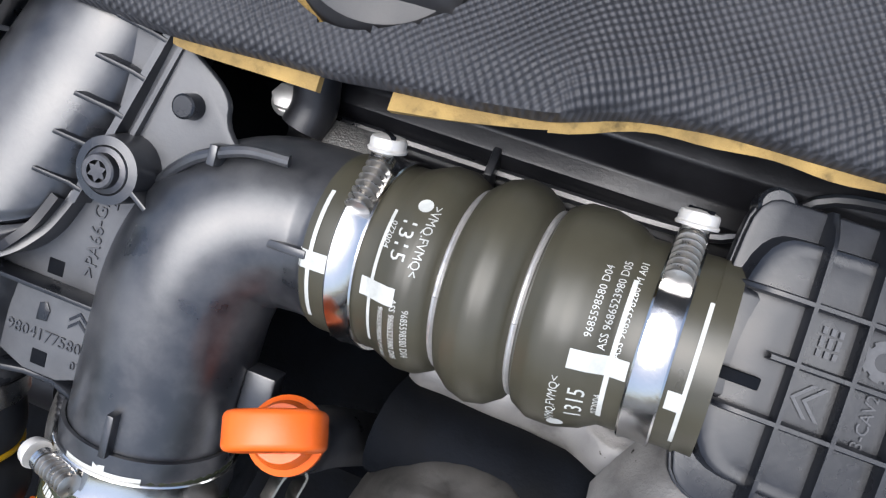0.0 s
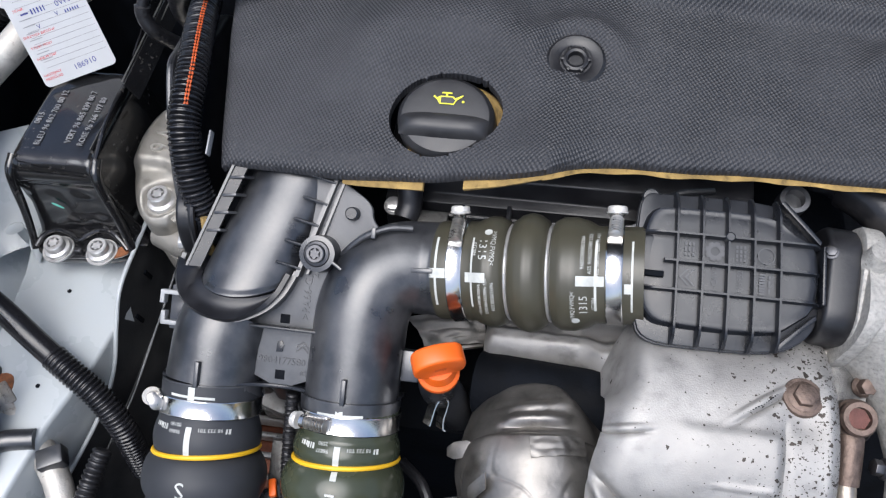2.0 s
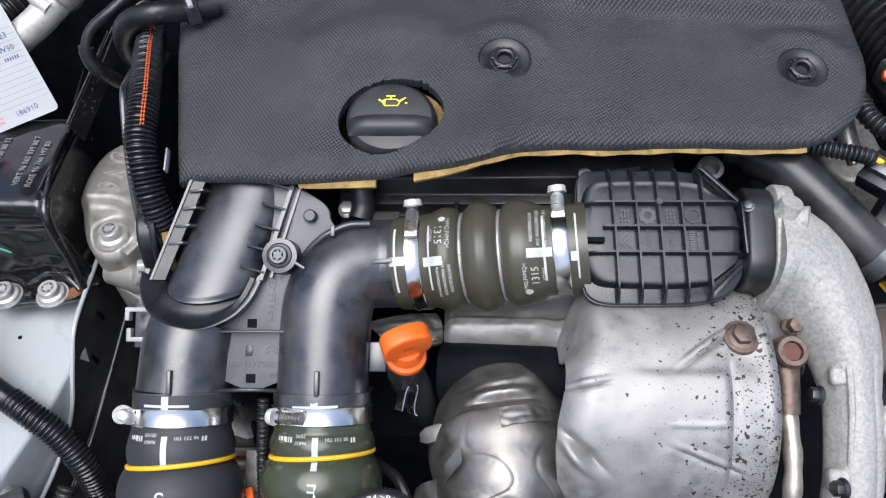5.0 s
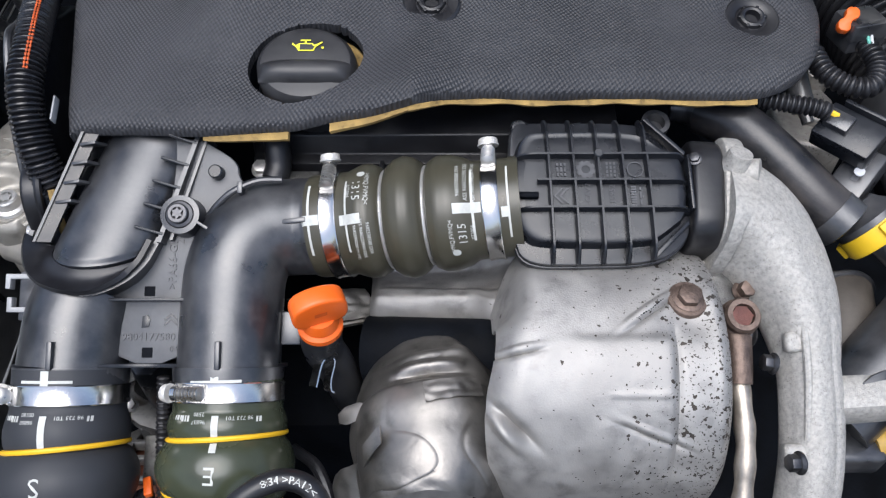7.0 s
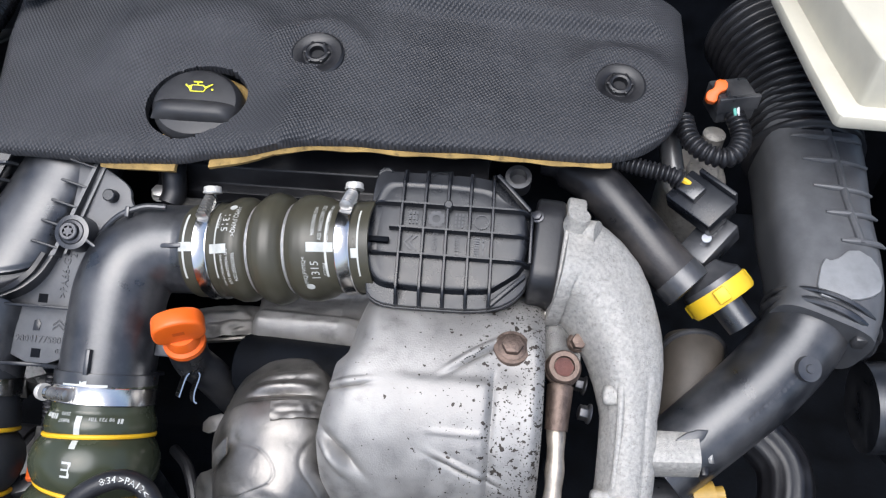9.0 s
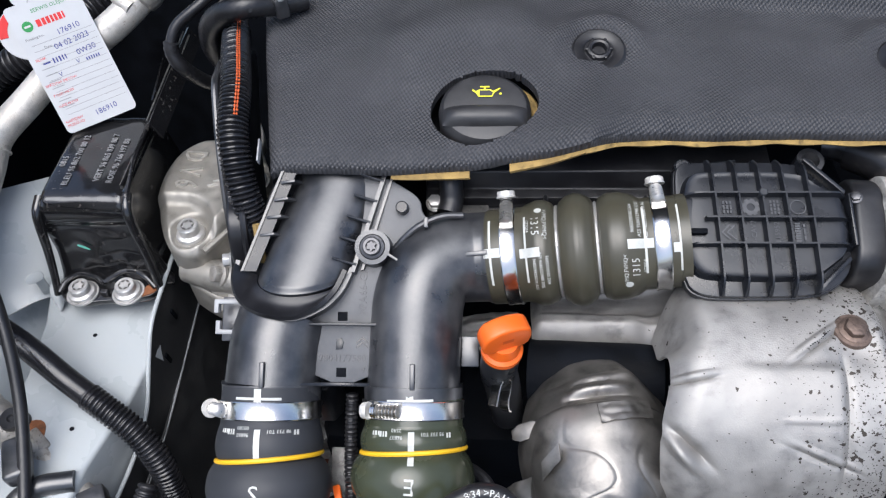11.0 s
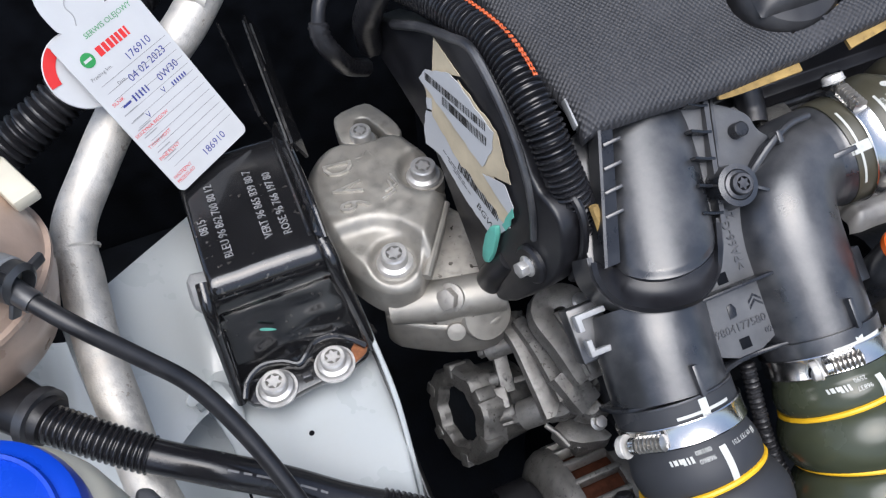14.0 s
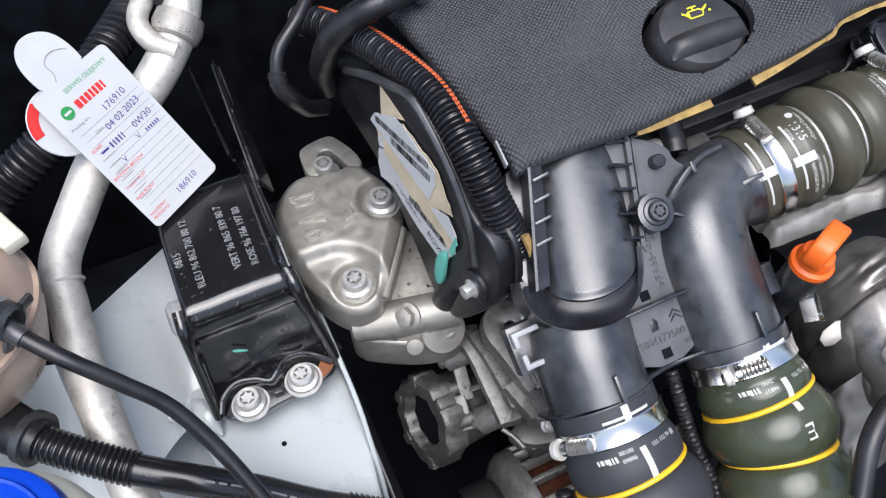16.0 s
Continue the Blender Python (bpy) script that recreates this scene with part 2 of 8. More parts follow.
# Reflection cut as well, so the painted shade stays black.
SHADE_BLACK.node_tree.nodes["Principled BSDF"].inputs["Specular IOR Level"].default_value = 0.1


# ---- building helpers ----
def V(*a):
    return Vector(a)


def axes(o, z, x=(1, 0, 0)):
    """A frame at o whose z axis is given and whose x axis lies near x."""
    z = Vector(z).normalized()
    y = z.cross(Vector(x)).normalized()
    x = y.cross(z)
    m = Matrix((x, y, z)).transposed().to_4x4()
    m.translation = Vector(o)
    return m


def thing(name, base, label, category, group="", kind=""):
    ob = new(name)
    ob.location = base
    ob.empty_display_size = 0.02
    return tagged(ob, label, category, group, kind)


def finish(name, bm, material, angle=35):
    bmesh.ops.recalc_face_normals(bm, faces=bm.faces)
    me = bpy.data.meshes.new(name)
    bm.to_mesh(me)
    bm.free()
    me.materials.append(material)
    me.polygons.foreach_set("use_smooth", [True] * len(me.polygons))
    me.set_sharp_from_angle(angle=radians(angle))
    return new(name, me)


def part(name, bm, material, parent, label="", angle=35):
    ob = finish(name, bm, material, angle)
    ob.parent = parent
    ob.matrix_parent_inverse = Matrix.Translation(-parent.location)
    return tagged(ob, label)


def solo(name, bm, material, label, category, group="", kind="", angle=35):
    c = sum((v.co for v in bm.verts), Vector()) / max(1, len(bm.verts))
    bmesh.ops.translate(bm, verts=bm.verts, vec=-c)
    ob = finish(name, bm, material, angle)
    ob.location = c
    return tagged(ob, label, category, group, kind)


def bev(bm, w, seg=2, deg=28):
    e = [e for e in bm.edges if len(e.link_faces) == 2 and e.calc_face_angle(0) > radians(deg)]
    if w and e:
        bmesh.ops.bevel(bm, geom=e, offset=w, segments=seg, affect="EDGES", clamp_overlap=True, profile=0.5)
    return bm


def box(size, m, w=0.001, seg=2):
    bm = bmesh.new()
    bmesh.ops.create_cube(bm, size=1, matrix=Matrix.Diagonal((*size, 1)))
    bev(bm, w, seg)
    bmesh.ops.transform(bm, matrix=m, verts=bm.verts)
    return bm


def prism(outline, h, m, w=0.001, seg=2, h0=0.0):
    bm = bmesh.new()
    lo = [bm.verts.new((x, y, h0)) for x, y in outline]
    hi = [bm.verts.new((x, y, h)) for x, y in outline]
    bm.faces.new(lo[::-1]), bm.faces.new(hi)
    for k in range(len(lo)):
        j = (k + 1) % len(lo)
        bm.faces.new((lo[k], lo[j], hi[j], hi[k]))
    bmesh.ops.recalc_face_normals(bm, faces=bm.faces)
    bev(bm, w, seg)
    bmesh.ops.transform(bm, matrix=m, verts=bm.verts)
    return bm


def rounded(w, h, r, n=5):
    """Outline of a rectangle with round corners, centred."""
    out = []
    for cx, cy, a in ((w / 2 - r, h / 2 - r, 0), (-w / 2 + r, h / 2 - r, 90), (-w / 2 + r, -h / 2 + r, 180), (w / 2 - r, -h / 2 + r, 270)):
        out += [(cx + r * math.cos(radians(a + 90 * k / n)), cy + r * math.sin(radians(a + 90 * k / n))) for k in range(n + 1)]
    return out


def soften(outline, times=2):
    """Rounds an outline's corners by cutting them."""
    for _ in range(times):
        out = []
        for k in range(len(outline)):
            a, b = outline[k], outline[(k + 1) % len(outline)]
            out += [(a[0] * 0.75 + b[0] * 0.25, a[1] * 0.75 + b[1] * 0.25), (a[0] * 0.25 + b[0] * 0.75, a[1] * 0.25 + b[1] * 0.75)]
        outline = out
    return outline


def lathe(profile, m, segs=32, closed=False):
    bm = bmesh.new()
    rings = [[bm.verts.new((r * math.cos(2 * math.pi * k / segs), r * math.sin(2 * math.pi * k / segs), h)) for k in range(segs)] for r, h in profile]
    pairs = list(zip(rings, rings[1:])) + ([(rings[-1], rings[0])] if closed else [])
    for a, b in pairs:
        for k in range(segs):
            j = (k + 1) % segs
            bm.faces.new((a[k], a[j], b[j], b[k]))
    if not closed:
        bm.faces.new(rings[0][::-1]), bm.faces.new(rings[-1])
    bmesh.ops.remove_doubles(bm, verts=bm.verts, dist=1e-6)
    bmesh.ops.transform(bm, matrix=m, verts=bm.verts)
    return bm


def spline(pts, n):
    """n points along a smooth curve through pts."""
    p = [Vector(q) for q in pts]
    p = [2 * p[0] - p[1]] + p + [2 * p[-1] - p[-2]]
    raw = []
    for k in range(1, len(p) - 2):
        a, b, c, d = p[k - 1:k + 3]
        for s in range(24):
            t = s / 24
            raw.append(0.5 * (2 * b + (c - a) * t + (2 * a - 5 * b + 4 * c - d) * t * t + (3 * b - a - 3 * c + d) * t ** 3))
    raw.append(p[-2])
    far = [0.0]
    for a, b in zip(raw, raw[1:]):
        far.append(far[-1] + (b - a).length)
    out, k = [], 0
    for s in range(n):
        w = far[-1] * s / (n - 1)
        while k < len(raw) - 2 and far[k + 1] < w:
            k += 1
        f = (w - far[k]) / max(1e-9, far[k + 1] - far[k])
        out.append(raw[k].lerp(raw[k + 1], min(1, f)))
    return out, far[-1]


def frames(path):
    """Right and up along a path, turned as little as can be."""
    t0 = (path[1] - path[0]).normalized()
    up = Vector((0, 0, 1)) if abs(t0.z) < 0.9 else Vector((0, 1, 0))
    out = []
    for k, p in enumerate(path):
        t = (path[min(k + 1, len(path) - 1)] - path[max(k - 1, 0)]).normalized()
        up = (up - t * up.dot(t)).normalized()
        out.append((p, t, t.cross(up), up))
    return out


def tube(pts, r, n=60, segs=20, shape=None, squash=1.0, hollow=0.0):
    """A hose along pts. r: radius, or a function of the way along (0 to 1) and of metres."""
    path, length = spline(pts, n)
    bm, rings = bmesh.new(), []
    for k, (p, t, right, up) in enumerate(frames(path)):
        s = k / (n - 1)
        rad = r(s, s * length) if callable(r) else r
        ring = []
        for j in range(segs):
            a = 2 * math.pi * j / segs
            q = rad * (shape(a, s) if shape else 1)
            ring.append(bm.verts.new(p + right * q * math.cos(a) + up * q * squash * math.sin(a)))
        rings.append(ring)
    for a, b in zip(rings, rings[1:]):
        for k in range(segs):
            j = (k + 1) % segs
            bm.faces.new((a[k], a[j], b[j], b[k]))
    bm.faces.new(rings[0][::-1]), bm.faces.new(rings[-1])
    return bm


def ridged(r, pitch, depth):
    """Radius of a corrugated hose."""
    return lambda s, d: r - depth * (0.5 + 0.5 * math.cos(2 * math.pi * d / pitch)) ** 2


def sheet(fn, nu, nv, thick=0.0012):
    """A pressed sheet over the unit square, with its thickness."""
    bm = bmesh.new()
    g = [[Vector(fn(i / nu, j / nv)) for j in range(nv + 1)] for i in range(nu + 1)]
    nor = []
    for i in range(nu + 1):
        row = []
        for j in range(nv + 1):
            a = g[min(i + 1, nu)][j] - g[max(i - 1, 0)][j]
            b = g[i][min(j + 1, nv)] - g[i][max(j - 1, 0)]
            row.append(a.cross(b).normalized())
        nor.append(row)
    top = [[bm.verts.new(g[i][j]) for j in range(nv + 1)] for i in range(nu + 1)]
    low = [[bm.verts.new(g[i][j] - nor[i][j] * thick) for j in range(nv + 1)] for i in range(nu + 1)]
    for i in range(nu):
        for j in range(nv):
            bm.faces.new((top[i][j], top[i + 1][j], top[i + 1][j + 1], top[i][j + 1]))
            bm.faces.new((low[i][j], low[i][j + 1], low[i + 1][j + 1], low[i + 1][j]))
    for i in range(nu):
        bm.faces.new((top[i][0], low[i][0], low[i + 1][0], top[i + 1][0]))
        bm.faces.new((top[i][nv], top[i + 1][nv], low[i + 1][nv], low[i][nv]))
    for j in range(nv):
        bm.faces.new((top[0][j], top[0][j + 1], low[0][j + 1], low[0][j]))
        bm.faces.new((top[nu][j], low[nu][j], low[nu][j + 1], top[nu][j + 1]))
    return bm


def join(*bms):
    """One bmesh of several."""
    out = bmesh.new()
    for bm in bms:
        me = bpy.data.meshes.new("tmp")
        bm.to_mesh(me)
        bm.free()
        out.from_mesh(me)
        bpy.data.meshes.remove(me)
    return out


def writing(text, size, thick=0.0):
    """Flat letters, centred, in the xy plane."""
    cu = bpy.data.curves.new("letters", "FONT")
    cu.body, cu.size, cu.align_x, cu.align_y, cu.resolution_u, cu.extrude = text, size, "CENTER", "CENTER", 2, thick
    ob = bpy.data.objects.new("letters", cu)
    scene.collection.objects.link(ob)
    bpy.context.view_layer.update()
    me = bpy.data.meshes.new_from_object(ob.evaluated_get(bpy.context.evaluated_depsgraph_get()))
    bm = bmesh.new()
    bm.from_mesh(me)
    bpy.data.objects.remove(ob)
    bpy.data.curves.remove(cu)
    bpy.data.meshes.remove(me)
    return bm


def bars(widths, h, gap):
    """Plain bars in a row, centred, in the xy plane."""
    bm, x = bmesh.new(), -(sum(widths) + gap * (len(widths) - 1)) / 2
    for w in widths:
        n = max(1, int(w / 0.002))
        for k in range(n):
            a, b = x + w * k / n, x + w * (k + 1) / n
            bm.faces.new([bm.verts.new(c) for c in ((a, -h / 2, 0), (b, -h / 2, 0), (b, h / 2, 0), (a, h / 2, 0))])
        x += w + gap
    return bm


def bend(bm, fn, cut=0.0):
    """Lays a flat print onto a surface: fn takes the flat x and y."""
    if cut:
        for _ in range(3):
            e = [e for e in bm.edges if e.calc_length() > cut]
            if not e:
                break
            bmesh.ops.subdivide_edges(bm, edges=e, cuts=1)
        bmesh.ops.triangulate(bm, faces=bm.faces)
    for v in bm.verts:
        v.co = fn(v.co.x, v.co.y)
    return bm


def moved(bm, m):
    bmesh.ops.transform(bm, matrix=m, verts=bm.verts)
    return bm


def hex_bolt(parent, m, r=0.006, h=0.006, washer=0.0, torx=False, material=None, name="bolt", label=""):
    """A bolt head with its flange, standing on m's plane; a torx one has a star socket."""
    material = material or ZINC
    if torx:
        b = lathe([(r * 1.35, 0), (r * 1.4, h * 0.15), (r * 1.3, h * 0.3), (r, h * 0.4), (r, h * 0.92), (r * 0.9, h), (r * 0.62, h), (r * 0.6, h * 0.55), (0.0001, h * 0.5)], m, 24)
        body = part(name, b, material, parent, label)
        pts = [(r * (0.62 if k % 2 else 0.36) * math.cos(math.pi * k / 6), r * (0.62 if k % 2 else 0.36) * math.sin(math.pi * k / 6)) for k in range(12)]
        part("star_socket", prism(pts, h * 0.99, m, 0, h0=h * 0.45), material, body)
    else:
        outl = [(r * math.cos(math.pi * k / 3), r * math.sin(math.pi * k / 3)) for k in range(6)]
        b = join(prism(outl, h, m, r * 0.1, 2), lathe([(r * 1.28, 0), (r * 1.3, h * 0.12), (r * 1.0, h * 0.3), (0.0001, h * 0.3)], m, 24))
        body = part(name, b, material, parent, label)
    if washer:
        part("washer", lathe([(washer, -0.0014), (washer, 0), (r * 0.6, 0), (r * 0.6, -0.0014)], m, 28, True), material, body)
    return body


def hose_clamp(base, m, r, width=0.010, screw_at=90.0, screw_len=0.02, label="bright steel worm-drive hose clamp tightened round the hose", screw_side=1, head_r=0.0050, lift=0.0, sink=0.0, nod=0.0):
    """A worm-drive clamp round m's z axis; the screw sits at an angle on the band, along its turn."""
    t = thing("hose_clamp", base, label, "hose clamp", "worm-drive hose clamps")
    band = lathe([(r, -width / 2), (r + 0.0011, -width / 2), (r + 0.0014, -width / 2 + 0.0006), (r + 0.0009, -width * 0.25), (r + 0.0009, width * 0.25),
                  (r + 0.0014, width / 2 - 0.0006), (r + 0.0011, width / 2), (r, width / 2)], m, 64, True)
    part("band", band, STEEL, t)
    a = radians(screw_at)
    c = m @ Vector(((r + 0.0035 - sink) * math.cos(a), (r + 0.0035 - sink) * math.sin(a), 0))
    along = (m.to_3x3() @ Vector((-math.sin(a), math.cos(a), 0))) * screw_side
    out = m.to_3x3() @ Vector((math.cos(a), math.sin(a), 0))
    w = radians(lift)
    c += out * (screw_len * 0.36 * math.sin(w))
    along, out = along * math.cos(w) + out * math.sin(w), out * math.cos(w) - along * math.sin(w)
    f = axes(c, along, out)
    n = 8
    prof = [(0.0001, -screw_len / 2)]
    for k in range(n):
        z0 = -screw_len / 2 + screw_len * k / n
        prof += [(0.0024, z0 + 0.0002), (0.0043, z0 + screw_len / n * 0.40), (0.0043, z0 + screw_len / n * 0.56), (0.0024, z0 + screw_len / n * 0.95)]
    prof.append((0.0001, screw_len / 2))
    part("worm", lathe(prof, f, 20), WORM, t)
    g = moved(lathe([(0.0037, -0.0015), (0.0043, -0.0015), (0.0043, 0.0015), (0.0037, 0.0015)], f @ Matrix.Translation((0, 0, screw_len / 2 - 0.001)), 20, True), Matrix.Identity(4))
    part("housing", g, STEEL, t)
    hz = screw_len / 2 + 0.003
    hm = f @ Matrix.Translation((0, 0, hz)) @ Matrix.Rotation(radians(nod), 4, "Y")
    hd = part("screw_head", lathe([(head_r * 1.08, 0), (head_r * 1.13, 0.0008), (head_r * 1.03, 0.0014), (head_r * 1.03, 0.0034), (head_r * 0.95, 0.0044), (head_r * 0.6, 0.0050), (0.0001, 0.0052)], hm, 32), BRIGHTZ, t)
    part("saddle", box((0.002, 0.0090, screw_len * 0.7), f @ Matrix.Translation((-0.0030, 0, 0)), 0.0006), STEEL, t)
    part("slot", box((head_r * 1.8, 0.0015, 0.0012), hm @ Matrix.Translation((0, 0, 0.0050)) @ Matrix.Rotation(0.7, 4, "Z"), 0), SHADE_BLACK, hd)
    return t


# ---- engine bay shell ----
def inner_wing():
    """White painted inner wing: a leg with a flat top and the wing panel behind it."""
    t = thing("inner_wing", (-0.45, -0.05, 0.768), "white painted inner wing and chassis leg with small holes", "body panel", kind="structure")
    top = [(-0.332, 0.06), (-0.332, -0.036), (-0.340, -0.085), (-0.356, -0.14), (-0.37, -0.24), (-0.45, -0.26), (-0.436, -0.15), (-0.432, -0.06), (-0.437, -0.01), (-0.447, 0.03), (-0.46, 0.06)]
    part("leg_top", prism(top, 0.768, Matrix.Identity(4), 0.004, 3, h0=0.58), PAINT, t)
    side = spline([(-0.3325, 0.062, 0.792), (-0.3325, 0.02, 0.792), (-0.3325, -0.025, 0.789), (-0.3340, -0.050, 0.770), (-0.3375, -0.080, 0.740), (-0.345, -0.115, 0.722), (-0.358, -0.18, 0.712)], 41)[0]
    # Dark grey plates laid over the leg's white inner side.
    part("inner_side", sheet(lambda u, v: side[int(round(u * 40))] + V(0.002 * v, 0, -0.075 * v), 40, 6, 0.0015), SIDEG, t, "dark grey side plate of the leg")
    part("lower_side", sheet(lambda u, v: (-0.331 + 0.012 * v - 0.02 * max(0, u - 0.6), 0.07 - 0.25 * u, 0.722 - 0.10 * v - 0.02 * u), 20, 6, 0.0015), SIDEG, t, "dark grey lower side plate")
    part("side_edge", tube([(-0.3305, 0.07, 0.724), (-0.3305, 0.0, 0.717), (-0.332, -0.09, 0.707), (-0.341, -0.17, 0.70)], 0.0012, 30, 8), HOOKP, t)
    part("folded_lip", tube([p + V(0.0005, 0, 0.001) for p in side], 0.0018, 60, 8), PAINT, t)
    for y, z in ((0.005, 0.760), (-0.03, 0.745)):
        part("side_slot", box((0.002, 0.004, 0.014), Matrix.Translation((-0.3312, y, z)) @ Matrix.Rotation(0.15, 4, "X"), 0.0006), SHADE_BLACK, t)
    part("wing_panel", sheet(lambda u, v: (-0.43 - 0.15 * u - 0.02 * v, -0.32 + 0.47 * v, 0.725 - 0.02 * math.cos(u * 9) * (1 - u) + 0.2 * max(0, u - 0.6) ** 1.4 + 0.008 * math.sin(v * 11)), 30, 40, 0.002), PAINT, t)
    def slope(u, v):
        """The panel that falls from the rear edge to the leg, under the mount."""
        p = V(-0.505, 0.074, 0.833).lerp(V(-0.415, 0.165, 0.792), u).lerp(V(-0.500, -0.020, 0.762).lerp(V(-0.415, 0.045, 0.766), u), v)
        return p + V(0, 0, 0.014 * math.sin(math.pi * v) * (1 - v) - 0.006 * math.exp(-((u - 0.72) / 0.12) ** 2) * v)
    part("wing_slope", sheet(slope, 30, 30, 0.002), PAINT, t)
    part("rear_flange", sheet(lambda u, v: V(*slope(u, 0)) + V(0, 0.004 * v, -0.05 * v), 20, 4, 0.002), PAINT, t)
    part("ridge", tube([(-0.437, 0.035, 0.772), (-0.43, 0.015, 0.778), (-0.425, 0.0, 0.771)], lambda s, d: 0.006 * math.sin(math.pi * min(0.98, max(0.02, s))) + 0.001, 16, 10), PAINT, t)
    for x, y in ((-0.388, -0.0235), (-0.377, -0.109), (-0.46, 0.02)):
        part("hole", lathe([(0.0018, 0.7684), (0.0018, 0.7688), (0.0001, 0.7688)], Matrix.Translation((x, y, 0)), 12), SHADE_BLACK, t)
    part("rail_tab", prism(soften([(-0.004, -0.006), (0.004, -0.006), (0.006, 0.007), (0.0, 0.010), (-0.004, 0.004)], 1), 0.0025, axes((-0.4466, 0.0205, 0.790), (0.6, -0.5, 0.5), (0, 0, 1)), 0.0006), PAINT, t)
    part("rail_tab", box((0.008, 0.003, 0.024), Matrix.Translation((-0.4466, 0.022, 0.779)) @ Matrix.Rotation(0.5, 4, "Z"), 0.0012), PAINT, t)
    part("rust_patch", prism(soften([(-0.42, -0.105), (-0.4, -0.1), (-0.395, -0.12), (-0.405, -0.135), (-0.425, -0.125)]), 0.7686, Matrix.Identity(4), 0, h0=0.766), RUST, t)
    return t


def bay():
    # Walls wear the shade colour, so the bay's depth reads black.
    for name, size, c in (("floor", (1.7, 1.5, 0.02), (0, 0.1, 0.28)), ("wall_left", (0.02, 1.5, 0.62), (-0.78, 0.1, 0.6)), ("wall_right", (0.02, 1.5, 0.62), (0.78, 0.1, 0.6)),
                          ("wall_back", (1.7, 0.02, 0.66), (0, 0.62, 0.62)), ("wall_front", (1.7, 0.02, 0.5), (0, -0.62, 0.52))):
        solo(name, box(size, Matrix.Translation(c), 0.004), SHADE_BLACK, "sheet metal closing the engine bay, coloured as deep shade", "engine bay", kind="structure")
    g = bmesh.new()
    bmesh.ops.create_grid(g, x_segments=2, y_segments=2, size=60)
    solo("ground", g, mat("asphalt", (0.06, 0.06, 0.058), 0.9, var=0.3, scale=8, bump=0.4, fine=90), "grey asphalt under the car", "ground", kind="structure")


def bonnet():
    """The open bonnet that shades the bay from above and behind."""
    t = thing("bonnet", (0, 0.66, 1.02), "dark underside of the open car bonnet above the engine bay", "bonnet", kind="structure")
    part("inner_panel", sheet(lambda u, v: (-0.72 + 1.44 * u, 0.66 - 0.46 * v, 1.02 + 0.80 * v + 0.03 * math.sin(math.pi * u)), 16, 12, 0.02), RUBBER, t)


def engine_block():
    t = thing("engine_block", (0.05, 0.1, 0.4), "engine block under the cover, coloured as deep shade", "engine", kind="structure")
    part("block", box((0.40, 0.32, 0.45), Matrix.Translation((0.02, 0.19, 0.63)), 0.01), SHADE_BLACK, t)
    part("lower_block", box((0.36, 0.12, 0.3), Matrix.Translation((-0.02, -0.03, 0.57)), 0.02), SHADE_BLACK, t)


def head_cover():
    """Black plastic cam cover with its stepped front."""
    t = thing("cam_cover", (0.03, 0.03, 0.86), "black plastic cam cover with stepped ledges", "engine cover")
    sec = [(0.0, 0.84), (-0.002, 0.872), (0.004, 0.875), (0.005, 0.884), (0.010, 0.886), (0.0105, 0.898), (0.018, 0.9), (0.022, 0.913), (0.03, 0.916), (0.12, 0.93), (0.12, 0.82), (0.0, 0.82)]
    m = Matrix(((0, 0, 1, 0), (1, 0, 0, 0), (0, 1, 0, 0), (0, 0, 0, 1)))
    part("body", prism(sec, 0.135, m, 0.0012, 2, h0=-0.105), RUBBER, t)
    for x in (-0.085, -0.02, 0.05):
        part("rib", box((0.003, 0.012, 0.02), Matrix.Translation((x, 0.006, 0.89)), 0.0008), BLACK, t)
    part("seam_rib", tube([(-0.09, 0.0075, 0.8885), (0.04, 0.0085, 0.889), (0.07, 0.012, 0.897), (0.085, 0.022, 0.914), (0.11, 0.026, 0.917)], 0.0022, 40, 8), BLACK, t)
    f = axes((-0.098, 0.003, 0.90), (0, -0.3, 1))
    hex_bolt(t, f, 0.005, 0.006)
    hex_bolt(t, axes((0.073, 0.012, 0.912), (0, -0.4, 1)), 0.0055, 0.006, material=DKSTEEL)
    part("port", lathe([(0.009, 0), (0.009, 0.012), (0.006, 0.012), (0.006, 0.004), (0.0001, 0.004)], axes((0.155, 0.02, 0.917), (0, -0.3, 1)), 24), BLACK, t)
    part("cable_sleeve", tube([(-0.088, -0.006, 0.90), (-0.086, 0.002, 0.905), (-0.087, 0.012, 0.915), (-0.09, 0.03, 0.92)], 0.0085, 30, 14), RUBBER, t)
    part("bracket", box((0.024, 0.014, 0.006), Matrix.Translation((-0.072, -0.005, 0.897)), 0.001), ALU_D, t)


# ---- engine cover ----
COVER_EDGE = [V(-0.215, -0.0065, 0.936), V(-0.16, -0.0075, 0.937), V(-0.12, -0.0088, 0.9385), V(-0.074, -0.0085, 0.941), V(-0.046, -0.0100, 0.9500), V(-0.022, -0.0105, 0.9550), V(-0.003, -0.0130, 0.963), V(0.005, -0.0120, 0.965),
              V(0.018, -0.0045, 0.961), V(0.033, 0.0010, 0.957), V(0.050, 0.0045, 0.9550), V(0.076, 0.0085, 0.9510), V(0.13, 0.0125, 0.9475), V(0.20, 0.0155, 0.9445), V(0.27, 0.0155, 0.9410)]
EDGE_WAY = spline(COVER_EDGE, 240)[0]


def cover_edge(x):
    """The cover's front edge at x."""
    for a, b in zip(EDGE_WAY, EDGE_WAY[1:]):
        if x <= b.x:
            return a.lerp(b, max(0, (x - a.x) / (b.x - a.x)))
    return EDGE_WAY[-1]


EDGES = [cover_edge(-0.24 + 0.001 * k) for k in range(560)]


